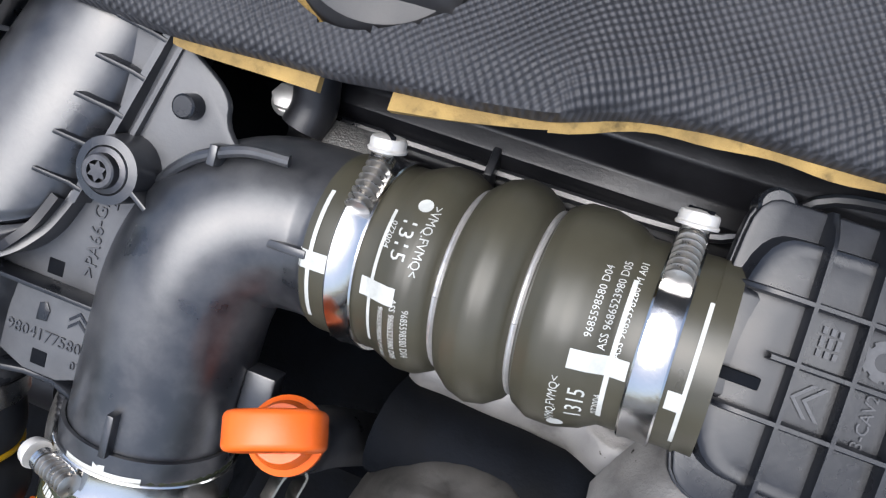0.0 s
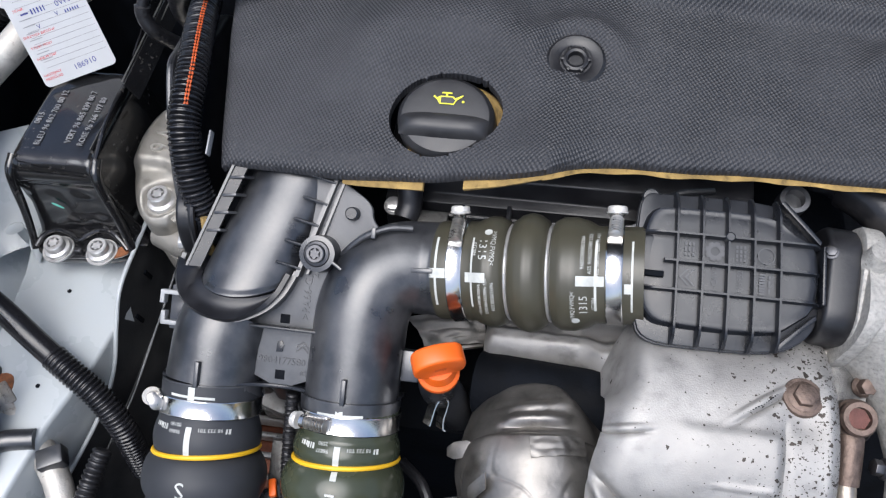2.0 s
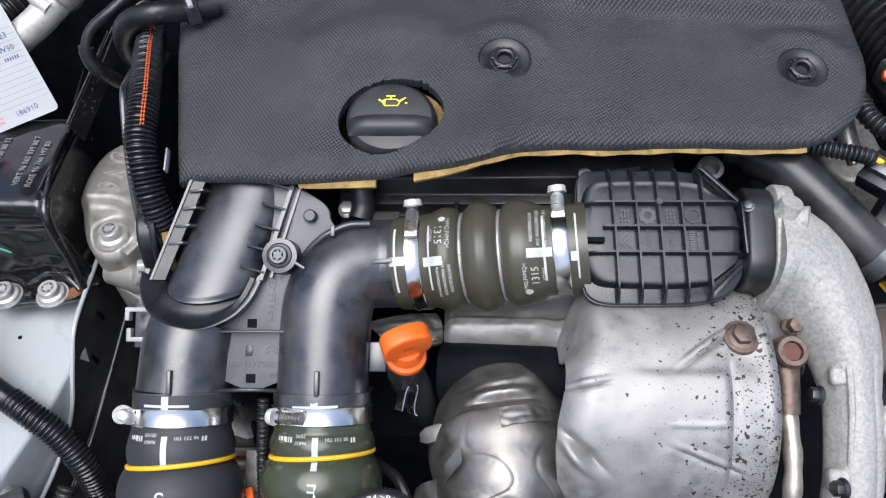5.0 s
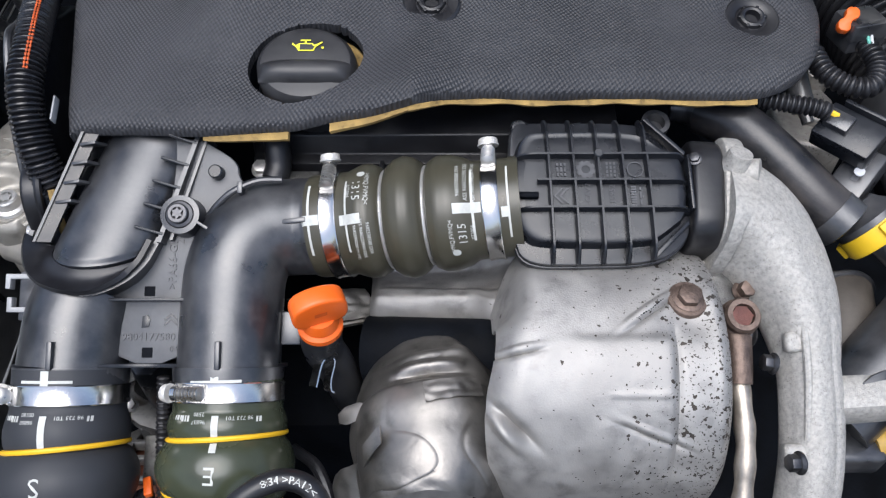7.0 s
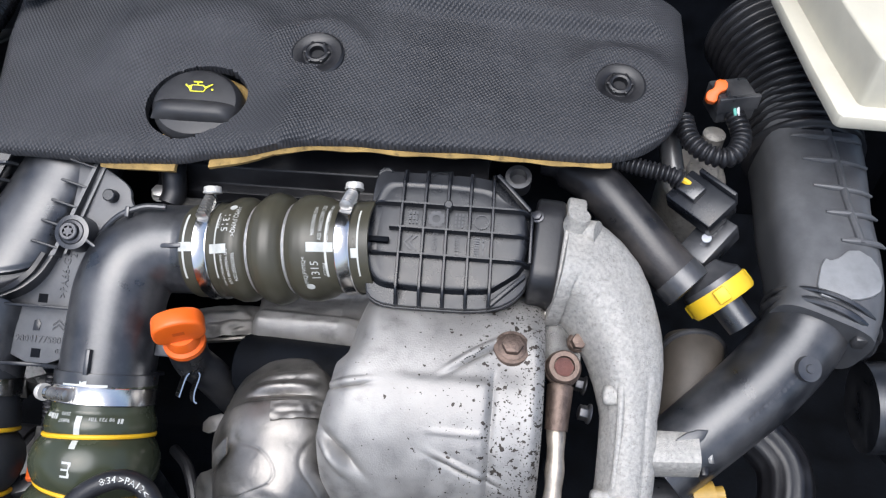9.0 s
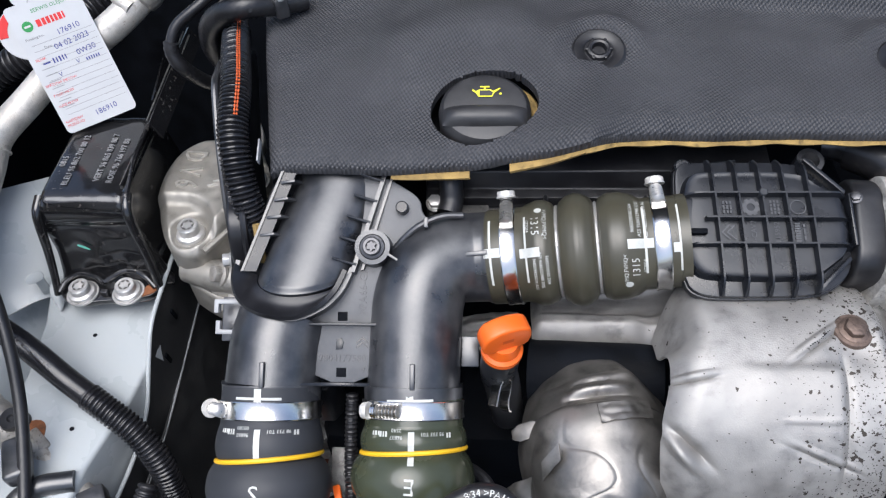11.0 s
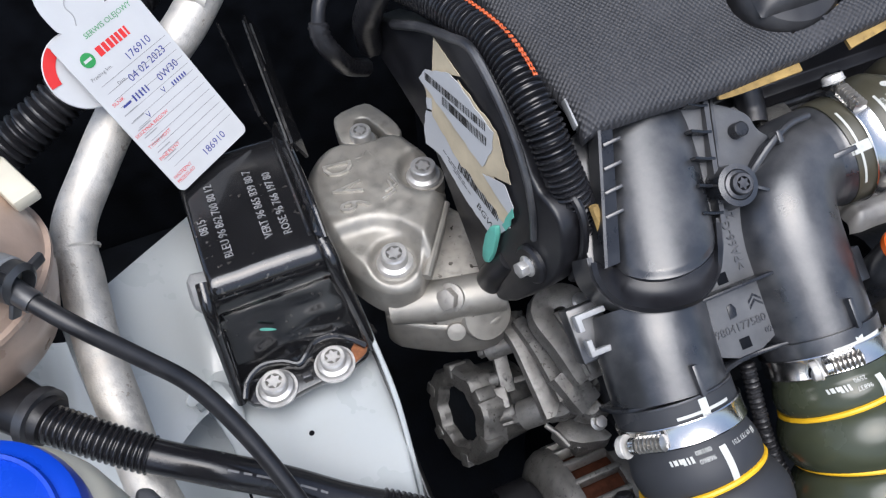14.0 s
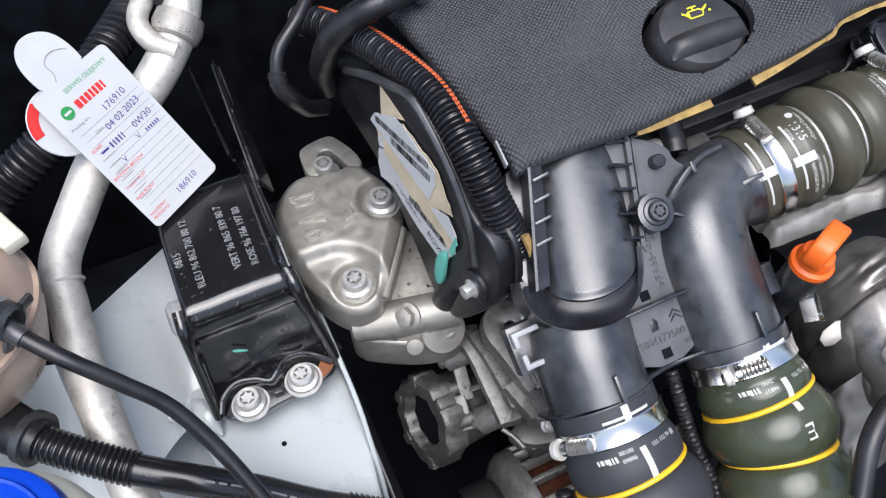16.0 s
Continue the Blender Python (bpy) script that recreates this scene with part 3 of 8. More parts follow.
def at_edge(x):
    f = min(558.0, max(0.0, (x + 0.24) / 0.001))
    return EDGES[int(f)].lerp(EDGES[int(f) + 1], f - int(f))


def cover_front(x):
    y = at_edge(x).y
    if x > 0.2:
        y += 0.075 * (1 - math.sqrt(max(0, 1 - ((x - 0.2) / 0.0685) ** 2)))
    return y + 0.0006 * math.sin(x * 60) * (x < 0.2)


def cover_z(x, y):
    def rise(a, w):
        return 0.5 + 0.5 * math.tanh(a / w)
    d = y - cover_front(x)
    e = at_edge(x)
    level = 0.966 + 0.015 * min(1, max(0, (x + 0.20) / 0.215)) - 0.016 * min(1, max(0, (x - 0.015) / 0.205))
    slope = (level - e.z - 0.013) / (0.066 - e.y)
    z = e.z + 0.013 + slope * (min(y, 0.085) - e.y) + 0.45 * slope * max(0, y - 0.085)
    z -= 0.006 * max(0, 1 - d / 0.014) ** 2 + 0.006 * max(0, 1 - (x + 0.207 + 0.17 * max(0, y)) / 0.012) ** 2 + 0.010 * max(0, 1 - (0.27 - x) / 0.016) ** 2
    # raised panel with a hollow round the filler cap
    rho = math.hypot(x + 0.064, (y - 0.036) * 1.05)
    back = rise(y - 0.048, 0.012)
    rim = math.hypot(min(0, x + 0.058), max(0, y - 0.082))
    z += 0.0045 * back * rise(0.080 - rim, 0.007) * rise(0.005 - x, 0.03)
    z += 0.0075 * back * rise(rho - 0.049, 0.007) * rise(0.082 - rho, 0.014) * rise(-0.018 - x, 0.012)
    z -= 0.003 * math.exp(-(rho / 0.045) ** 2)
    for gx, gy in ((0.013, 0.067), (0.219, 0.074)):
        r = math.hypot(x - gx, y - gy)
        z += 0.006 * math.exp(-((r - 0.028) / 0.010) ** 2) * rise(y - gy - 0.006, 0.008) - 0.003 * math.exp(-(r / 0.018) ** 2)
    z += 0.013 * rise(y - 0.1215, 0.004) * rise(x - 0.055, 0.012) * rise(0.25 - x, 0.01)
    return z + 0.0006 * noise.noise((x * 30, y * 30, 2.0))


def engine_cover():
    t = thing("engine_cover", (0.03, 0.07, 0.95), "black woven sound-damping engine cover with foam edge", "engine cover")
    nu, nv, c, R, ell = 236, 88, V(-0.0635, 0.0290), 0.0358, 1.32
    bm = bmesh.new()
    grid = []
    for i in range(nu + 1):
        row = []
        for j in range(nv + 1):
            u, v = i / nu, j / nv
            x = -0.206 + 0.474 * u
            y0 = cover_front(x)
            y1 = 0.158 + 0.055 * min(1, max(0, (0.026 - x) / 0.012))
            y = y0 + (y1 - y0) * v
            p = V(x - 0.17 * max(0, y) * (1 - u) ** 2, y)
            d = V(p.x - c.x, (p.y - c.y) * ell)
            if abs(d.length - R) < 0.0016:
                d = d.normalized() * R
                p = c + V(d.x, d.y / ell)
            row.append(bm.verts.new((p.x, p.y, cover_z(p.x, p.y))))
        grid.append(row)
    for i in range(nu):
        for j in range(nv):
            q = (grid[i][j], grid[i + 1][j], grid[i + 1][j + 1], grid[i][j + 1])
            m = sum((w.co.to_2d() for w in q), V(0, 0)) / 4
            if math.hypot(m.x - c.x, (m.y - c.y) * ell) > R:
                bm.faces.new(q)
    bmesh.ops.delete(bm, geom=[w for w in bm.verts if not w.link_faces], context="VERTS")
    r = bmesh.ops.extrude_face_region(bm, geom=bm.faces[:])
    low = [e for e in r["geom"] if isinstance(e, bmesh.types.BMVert)]
    bmesh.ops.translate(bm, verts=low, vec=(0, 0.0012, -0.0065))
    part("woven_skin", bm, CLOTH, t, angle=60)
    for x0, x1, y0 in ((-0.125, -0.073, -0.0125), (-0.047, 0.0, -0.013), (0.0, 0.215, -0.013)):
        def tongue(u, v, x0=x0, x1=x1, y0=y0):
            x = x0 + (x1 - x0) * u
            y = cover_front(x) - (0.0032 * u ** 0.5 if x0 < -0.1 else 0.0038 * (1 - u) + 0.0002 if x0 < -0.01 else 0.0010 + 0.0006 * math.sin(u * 40)) * (1 - v) + 0.02 * v
            return (x, y, cover_z(x, max(y, cover_front(x))) - 0.0072 - 0.001 * (1 - v))
        part("foam_edge", sheet(tongue, 40, 4, 0.003), FOAM, t, "yellowed foam backing showing under the edge")
    for gx, gy in ((0.013, 0.067), (0.219, 0.074)):
        m = axes((gx, gy, cover_z(gx, gy) + 0.0018), (0, -0.3, 1))
        g = part("grommet", lathe([(0.0178, -0.004), (0.0182, 0.0004), (0.0165, 0.0018), (0.011, 0.0014), (0.0098, 0.0005), (0.0085, 0.0005), (0.008, 0.003), (0.0065, 0.0036), (0.005, 0.003), (0.0045, -0.001), (0.0001, -0.001)], m, 40), RUBBER, t, "black rubber push-fit grommet")
        for k in range(6):
            part("tooth", box((0.0035, 0.0022, 0.0022), m @ Matrix.Rotation(k * math.pi / 3, 4, "Z") @ Matrix.Translation((0.0075, 0, 0.0022)), 0.0004), RUBBER, g)
    return t


def oil_cap():
    o = V(-0.0630, 0.0262, 0.9570)
    m = axes(o + V(0, 0.0045, -0.002), (0, -0.33, 0.94)) @ Matrix.Diagonal((0.95, 0.84, 0.85, 1))
    t = thing("oil_filler_cap", o, "black plastic oil filler cap with yellow oil-can symbol", "filler cap")
    part("cap", lathe([(0.0325, -0.012), (0.0325, 0.006), (0.0315, 0.012), (0.0285, 0.0155), (0.024, 0.0165), (0.0001, 0.0168)], m, 64), CAPM, t)

    def grip(u, v):
        x = -0.029 + 0.058 * u
        w = 0.0105 * (1 - 0.25 * abs(2 * u - 1) ** 3)
        y = -0.0085 + w * (2 * v - 1)
        z = 0.015 + 0.0085 * (1 - abs(2 * v - 1) ** 2.6) * (1 - abs(2 * u - 1) ** 6)
        return m @ Vector((x, y, z))
    part("grip", sheet(grip, 40, 20, 0.002), CAPM, t)
    f = m @ Matrix.Translation((0.001, 0.0125, 0.0173))
    can = [(-0.010, 0.001), (-0.0075, -0.001), (-0.0055, -0.0045), (0.004, -0.0045), (0.0055, -0.001), (0.0098, 0.0028), (0.0092, 0.0034), (0.0045, 0.0006), (0.003, 0.002), (-0.005, 0.002), (-0.0075, 0.0004), (-0.0095, 0.0024)]
    sy = part("oil_can_symbol", prism(can, 0.0003, f, 0), YICON, t, "yellow oil-can symbol")
    part("spout", box((0.0065, 0.0011, 0.0003), f @ Matrix.Translation((-0.0012, 0.0045, 0.0002)), 0), YICON, sy)
    part("knob", box((0.0013, 0.003, 0.0003), f @ Matrix.Translation((-0.0012, 0.0032, 0.0002)), 0), YICON, sy)
    part("drop", lathe([(0.0009, 0), (0.0009, 0.0003)], f @ Matrix.Translation((0.0098, -0.0018, 0)), 12), YICON, sy)
    part("inner_can", prism([(-0.0048, -0.0036), (0.0036, -0.0036), (0.0046, -0.001), (0.0026, 0.001), (-0.0048, 0.001)], 0.0006, f, 0), CAPM, sy)
    part("neck", lathe([(0.024, -0.05), (0.024, -0.01), (0.0001, -0.01)], m, 40), CAPM, t)
    part("foam_fleck", tube([m @ Vector((0.036 * math.cos(a), 0.036 * math.sin(a), -0.004 + 0.001 * math.sin(a * 5))) for a in [radians(-35 + 14 * k) for k in range(9)]], lambda s, d: 0.0035 * math.sin(math.pi * min(0.97, max(0.03, s))), 30, 8), FOAM, t, "yellowed foam peeling beside the cap")


# ---- air duct with two pipes ----
RO, RS, RC = V(-0.155, -0.081, 0.8805), math.sin(radians(33)), math.cos(radians(33))


def P(x, b, n):
    """A point of the sloping duct: across, back and up from its plate."""
    return RO + V(x, b * RC - n * RS, b * RS + n * RC)


RM = Matrix(((1, 0, 0, RO.x), (0, RC, -RS, RO.y), (0, RS, RC, RO.z), (0, 0, 0, 1)))
HA, HB = V(-0.065, -0.036, 0.887), V(0.068, -0.039, 0.910)
HD = (HB - HA).normalized()
HV = V(-0.15, -0.556, 0.816)
HV = (HV - HD * HV.dot(HD)).normalized()
HM = axes(HA, HD, HV)


def air_duct():
    t = thing("air_duct", P(0, 0, -0.03), "black moulded plastic twin-pipe air duct with ribs", "air duct")
    plate = soften([(-0.03, -0.043), (0.03, -0.043), (0.03, 0.03), (0.045, 0.045), (0.058, 0.062), (0.0503, 0.069), (0.0495, 0.079), (0.036, 0.088), (0.022, 0.095), (-0.02, 0.095), (-0.03, 0.03)], 2)
    part("plate", prism(plate, 0, RM, 0.0008, 2, h0=-0.004), PLATEG, t)
    # lower pipe of the trough and the elbow
    part("straight_pipe", tube([P(-0.0484, -0.046, -0.008), P(-0.0465, -0.02, -0.009), P(-0.0445, -0.010, -0.0105), P(-0.043, -0.003, -0.012)], 0.0310, 30, 40), BLACK, t)
    elbow = [P(0.046, -0.046, -0.008), P(0.047, -0.01, -0.008), P(0.0485, 0.012, -0.0085), P(0.0545, 0.029, -0.011), P(0.068, 0.0395, -0.0155), P(0.084, 0.0418, -0.019), HA + HD * 0.012]
    part("elbow_pipe", tube(elbow, lambda s, d: 0.0305 + 0.001 * (s > 0.95), 60, 40), BLACK, t)
    # flange with collars
    part("flange", prism(soften([(-0.083, -0.03), (-0.083, 0.004), (-0.066, 0.018), (-0.03, 0.02), (-0.012, 0.003), (0.012, 0.003), (0.03, 0.018), (0.062, 0.018), (0.078, 0.002), (0.078, -0.03)], 1), 0.0025,
                         axes(P(0, -0.0455, -0.003), P(0, 1, 0) - P(0, 0, 0), (1, 0, 0)) @ Matrix.Diagonal((1, -1, 1, 1)), 0.0006), GREYP, t)
    for x in (-0.0484, 0.046):
        part("collar", lathe([(0.0315, -0.012), (0.0325, 0.0), (0.0325, 0.003), (0.031, 0.003), (0.029, -0.012)], axes(P(x, -0.048, -0.008), P(0, 1, 0) - P(0, 0, 0)), 48, True), BLACK, t)
        part("locating_rib", box((0.003, 0.016, 0.006), RM @ Matrix.Translation((x + 0.002, -0.038, 0.0235)), 0.0006), BLACK, t)
    part("locating_rib", box((0.016, 0.003, 0.005), axes(HA + HD * 0.001 + HV * 0.0305, HV, HD), 0.0006), BLACK, t)
    # trough on top: crown, groove, rim, side ledges and ribs
    def across(b, q):
        """Across the crown at b: q is -1 at its outer side, 1 at its inner side."""
        return -0.0265 + 0.30 * (b - 0.03) + (0.0295 - 0.02 * max(0, b - 0.06)) * q

    def crown(u, v):
        q = -math.cos(math.pi * u)
        front = 0.0125 + 0.017 * (1 - math.sqrt(max(0, 1 - (0.98 * q) ** 2)))
        k = max(0, v - 0.05) / 0.95
        b = front + (0.112 - front) * k
        n = 0.0235 - 0.235 * (b - 0.012) - 0.019 * (1 - math.sqrt(max(0, 1 - 0.98 * q * q)))
        if v < 0.05:
            n -= 0.014 * (1 - v / 0.05)
            b -= 0.0012
        elif v < 0.07:
            n -= 0.0012
        return P(across(b, q), b, n)
    part("trough_crown", sheet(crown, 60, 60, 0.002), BLACK, t, angle=50)
    floor = soften([(-0.069, 0.026), (-0.060, 0.075), (-0.046, 0.108), (0.030, 0.108), (0.022, 0.075), (0.006, 0.030), (-0.005, 0.014), (-0.02, 0.003), (-0.04, 0.0015), (-0.06, 0.009)], 1)
    part("trough_base", prism(floor, 0.0, RM @ Matrix.Rotation(radians(-6), 4, "X"), 0.001, 2, h0=-0.02), BLACK, t)
    edge = [P(x, b, n) for x, b, n in ((-0.0690, 0.036, 0.0085), (-0.0705, 0.024, 0.0095), (-0.0665, 0.0125, 0.0125), (-0.057, 0.0045, 0.0165), (-0.043, 0.000, 0.0195), (-0.027, -0.0005, 0.0195), (-0.012, 0.0065, 0.0160), (-0.0035, 0.0155, 0.0120), (0.0008, 0.0235, 0.0100), (0.0042, 0.032, 0.0085))]
    way, _ = spline(edge, 61)
    deep = P(0, 0, -1) - P(0, 0, 0)
    part("rim_wall", sheet(lambda u, v: way[int(round(u * 60))] + deep * (0.0015 + 0.0225 * v), 60, 6, 0.003), BLACK, t)
    def collar(u, v):
        q = -math.cos(math.pi * u)
        front = 0.0113 + 0.017 * (1 - math.sqrt(max(0, 1 - (0.98 * q) ** 2)))
        inner = P(across(front, q), front, 0.0150 - 0.235 * (front - 0.012) - 0.012 * (1 - math.sqrt(max(0, 1 - 0.98 * q * q))))
        outer = way[int(round(60 * (0.04 + 0.92 * u)))]
        return inner.lerp(outer, v)
    # Same plastic as the duct; the lip's shade is put into a darker colour.
    part("lip", sheet(lambda u, v: collar(u, 1.22 * v) + deep * (0.0022 * math.sin(math.pi * v) - 0.0010 * v), 60, 10, 0.003), BLACKD, t)
    for side, x0, x1, w in ((-1, -0.0655, -0.0435, 0.0085), (1, 0.0062, 0.0243, 0.0028)):
        n0, n1 = (0.0105, 0.0072) if side < 0 else (0.0092, 0.0038)

        def rail(u, v, side=side, x0=x0, x1=x1, w=w, n0=n0, n1=n1):
            b = 0.0285 + 0.075 * u
            return P(x0 + (x1 - x0) * u * 1.2 + (w * v if side < 0 else w * (v - 0.5)), b, n0 + (n1 - n0) * u * 1.2 + (0.0012 * (1 - v) if side < 0 else 0))
        part("side_rail", sheet(rail, 20, 4, -0.012 if side > 0 else -0.003), GREYP if side < 0 else BLACK, t, "worn grey ledge" if side < 0 else "")
    part("side_rail", sheet(lambda u, v: P(-0.0668 + 0.022 * u * 1.2 + 0.0018 * v, 0.0285 + 0.075 * u, 0.0125 - 0.003 * u), 20, 2, -0.014), BLACK, t)
    part("side_rail", sheet(lambda u, v: P(0.0110 + 0.0181 * u * 1.2 + 0.0018 * v, 0.0305 + 0.075 * u, 0.0045 - 0.004 * u), 20, 2, -0.012), BLACK, t)
    for k in range(5):
        b = 0.0345 + 0.0142 * k
        x = 0.0062 + 0.292 * (b - 0.0285)
        z = 0.0092 - 0.087 * (b - 0.0285)
        f = RM @ Matrix.Translation((x, b, z)) @ Matrix.Rotation(radians(-14), 4, "Z") @ Matrix(((1, 0, 0, 0), (0, 0, -1, 0), (0, 1, 0, 0), (0, 0, 0, 1)))
        part("rib", prism([(0.001, -0.012), (0.001, 0.0003), (-0.004, 0.0006), (-0.0145, 0.0065), (-0.0145, -0.012)], 0.0018, f, 0.0004), GREYP, t)
    for k in range(4):
        b = 0.053 + 0.0118 * k
        x = -0.0655 + 0.352 * (b - 0.0285)
        part("notch_rib", prism([(0.001, -0.006), (0.001, 0.0012), (0.011, 0.0025), (0.015, -0.006)], 0.0018, RM @ Matrix.Translation((x, b, 0.0095)) @ Matrix.Rotation(radians(6), 4, "Z") @ Matrix(((1, 0, 0, 0), (0, 0, -1, 0), (0, 1, 0, 0), (0, 0, 0, 1))), 0.0003), BLACK, t)
    # plate furniture
    part("cross_rib", box((0.064, 0.0018, 0.010), RM @ Matrix.Translation((0.006, -0.0055, 0.005)), 0.0004), GREYP, t)
    for b in (0.0, -0.0365):
        part("square_hole", box((0.0065, 0.006, 0.002), RM @ Matrix.Translation((-0.001, b, -0.0007)), 0.0003), SHADE_BLACK, t)
    for x, b, text, s, rot in ((-0.0005, -0.0275, "9804177580", 0.0064, 0), (0.0125, 0.022, ">PA66-GF35<", 0.0072, 90), (0.0165, 0.03, "2", 0.0065, 90), (0.0145, -0.0345, "02", 0.0048, 0)):
        part("raised_lettering", moved(writing(text, s, 0.0004), RM @ Matrix.Translation((x, b, 0.0003)) @ Matrix.Rotation(radians(rot), 4, "Z")), LETTERP, t)
    for k in range(2):
        part("raised_mark", prism([(-0.004, 0), (0, 0.0035), (0.004, 0), (0.004, 0.0014), (0, 0.0049), (-0.004, 0.0014)], 0.0004, RM @ Matrix.Translation((0.0125, -0.021 + 0.003 * k, 0)), 0), GREYP, t)
    part("raised_mark", prism([(-0.0025, -0.004), (0.002, -0.0035), (0.0028, 0.001), (0.001, 0.004), (-0.002, 0.003)], 0.0005, RM @ Matrix.Translation((-0.0025, -0.018, 0)), 0.0002), GREYP, t)
    boss = RM @ Matrix.Translation((0.0195, 0.0445, 0))
    part("bolt_boss", lathe([(0.0125, -0.004), (0.0115, 0.013), (0.0085, 0.0135), (0.0075, 0.011), (0.0001, 0.011)], boss, 36), BLACK, t)
    hex_bolt(t, boss @ Matrix.Translation((0, 0, 0.012)), 0.0060, 0.006, washer=0.0078, torx=True, material=DKSTEEL)
    stud = RM @ Matrix.Translation((0.0375, 0.072, 0))
    part("stud", lathe([(0.0045, 0), (0.0042, 0.0065), (0.0035, 0.007), (0.0001, 0.007)], stud, 20), GREYP, t)
    part("seam", tube([P(0.032, 0.044, 0.001), P(0.040, 0.052, 0.006), P(0.050, 0.0595, 0.009), P(0.064, 0.0655, 0.009), P(0.078, 0.0665, 0.007)], 0.0021, 40, 10), BLACK, t)
    part("web", box((0.022, 0.0018, 0.010), RM @ Matrix.Translation((0.0345, 0.037, 0.008)) @ Matrix.Rotation(radians(-32), 4, "Z"), 0.0003), BLACK, t)
    part("clip_tab", box((0.003, 0.007, 0.008), RM @ Matrix.Translation((0.054, 0.061, 0.008)), 0.0005), BLACK, t)
    # bracket on the outer side
    br = [(-0.008, -0.002), (0.009, -0.002), (0.009, 0.001), (-0.005, 0.001), (-0.005, 0.007), (-0.008, 0.007)]
    # Hooks coloured pale grey to stand for light along their edges.
    part("hook", prism(br, 0.006, RM @ Matrix.Translation((-0.079, 0.0085, -0.004)) @ Matrix.Diagonal((1, -1, 1, 1)), 0.0005), HOOKP, t)
    part("hook", prism(br, 0.006, RM @ Matrix.Translation((-0.0775, -0.0105, -0.004)), 0.0005), HOOKP, t)
    part("side_bracket", box((0.02, 0.03, 0.012), RM @ Matrix.Translation((-0.076, -0.002, -0.018)), 0.001), BLACK, t)
    part("side_lug", box((0.012, 0.02, 0.01), RM @ Matrix.Translation((0.083, -0.022, -0.01)), 0.001), BLACK, t)
    return t


# ---- bellows hoses ----
def on_hose(s, arc, r):
    """A point on the cross hose: metres along it, arc metres up and back from its bright side."""
    a = arc / r
    up = HV.cross(HD)
    return HA + HD * s + (HV * math.cos(a) + up * math.sin(a)) * r


def cross_hose():
    t = thing("charge_air_hose", HA, "olive silicone bellows hose with white printing", "hose")
    prof = [(0.0285, 0.007), (0.0318, 0.007), (0.0322, 0.009), (0.0322, 0.031), (0.0338, 0.035), (0.0356, 0.040), (0.0354, 0.0455), (0.0328, 0.0505), (0.0285, 0.0533), (0.0330, 0.0555), (0.0364, 0.0600), (0.0380, 0.0655),
            (0.0367, 0.0710), (0.0334, 0.0757), (0.0282, 0.0786), (0.0330, 0.0810), (0.0356, 0.086), (0.0356, 0.094), (0.0332, 0.102), (0.0302, 0.107), (0.0300, 0.129), (0.0296, 0.131), (0.027, 0.131)]
    fine = []
    for (r0, h0), (r1, h1) in zip(prof, prof[1:]):
        fine += [(r0 + (r1 - r0) * k / 3, h0 + (h1 - h0) * k / 3) for k in range(3)]
    hose = part("hose", lathe(fine + [prof[-1]], HM, 72), OLIVE, t)

    def wire(s, r):
        part("bellows_wire", tube([HM @ Vector((r * math.cos(a), r * math.sin(a), s)) for a in [2 * math.pi * k / 24 for k in range(25)]], 0.0011, 96, 8), ZINC, t, "steel ring in the bellows groove")
    wire(0.0533, 0.0300), wire(0.0786, 0.0300)

    def rad(s):
        for (r0, h0), (r1, h1) in zip(prof[1:], prof[2:]):
            if h0 <= s <= h1 and h1 > h0:
                return r0 + (r1 - r0) * (s - h0) / (h1 - h0)
        return 0.03

    def ink(bm, s, arc, rot, cut=0.0):
        c, d = math.cos(radians(rot)), math.sin(radians(rot))

        def lay(x, y):
            ss, aa = s + x * c - y * d, arc + x * d + y * c
            return on_hose(ss, aa, rad(ss) + 0.00025)
        part("print", bend(bm, lay, cut), PRINT, hose)
    # stripes along and round the hose
    for s, w in ((0.0105, 0.0018), (0.0335, 0.0016), (0.1075, 0.0018), (0.1285, 0.0018)):
        ink(bars([0.046], w * 0.8, 0), s, 0.0, 90)
    ink(bars([0.014], 0.006, 0), 0.0125, -0.001, 0, 0.004), ink(bars([0.013], 0.006, 0), 0.0360, -0.003, 0, 0.004)
    ink(bars([0.016], 0.006, 0), 0.1045, -0.003, 0, 0.004), ink(bars([0.008], 0.006, 0), 0.128, -0.007, 0, 0.004)
    ink(writing("1315", 0.0072), 0.0400, 0.0150, -90), ink(writing(">VMQ.FVMQ<", 0.0038), 0.0462, 0.0165, -90), ink(writing("072004", 0.0030), 0.0350, 0.0150, -90)
    ink(writing("1315", 0.0068), 0.1010, -0.0185, 90), ink(writing(">VMQ.FVMQ<", 0.0036), 0.0945, -0.0205, 90), ink(writing("072004", 0.0030), 0.1065, -0.0175, 90)
    for k, text in enumerate(("9685598580 D04", "ASS 9686523980 D05", "ASS 9685598280 M A01")):
        ink(writing(text, 0.0031), 0.1000 + 0.0042 * k, 0.0150, 90)
    for k, text in enumerate(("ASS 9685598280 M A01", "ASS 9686523980 D05", "9685598580 D04")):
        ink(writing(text, 0.0028), 0.0385 + 0.0040 * k, -0.0155, -90)
    for s, arc in ((0.0425, 0.0275), (0.096, -0.031)):
        ink(moved(lathe([(0.0024, 0), (0.0024, 0.0001)], Matrix.Identity(4), 16), Matrix.Identity(4)), s, arc, 0)
    hose_clamp(HA + HD * 0.022, HM @ Matrix.Translation((0, 0, 0.022)), 0.0323, 0.0098, -47, 0.020, screw_side=-1, head_r=0.0058, lift=10, sink=0.0012, nod=42)
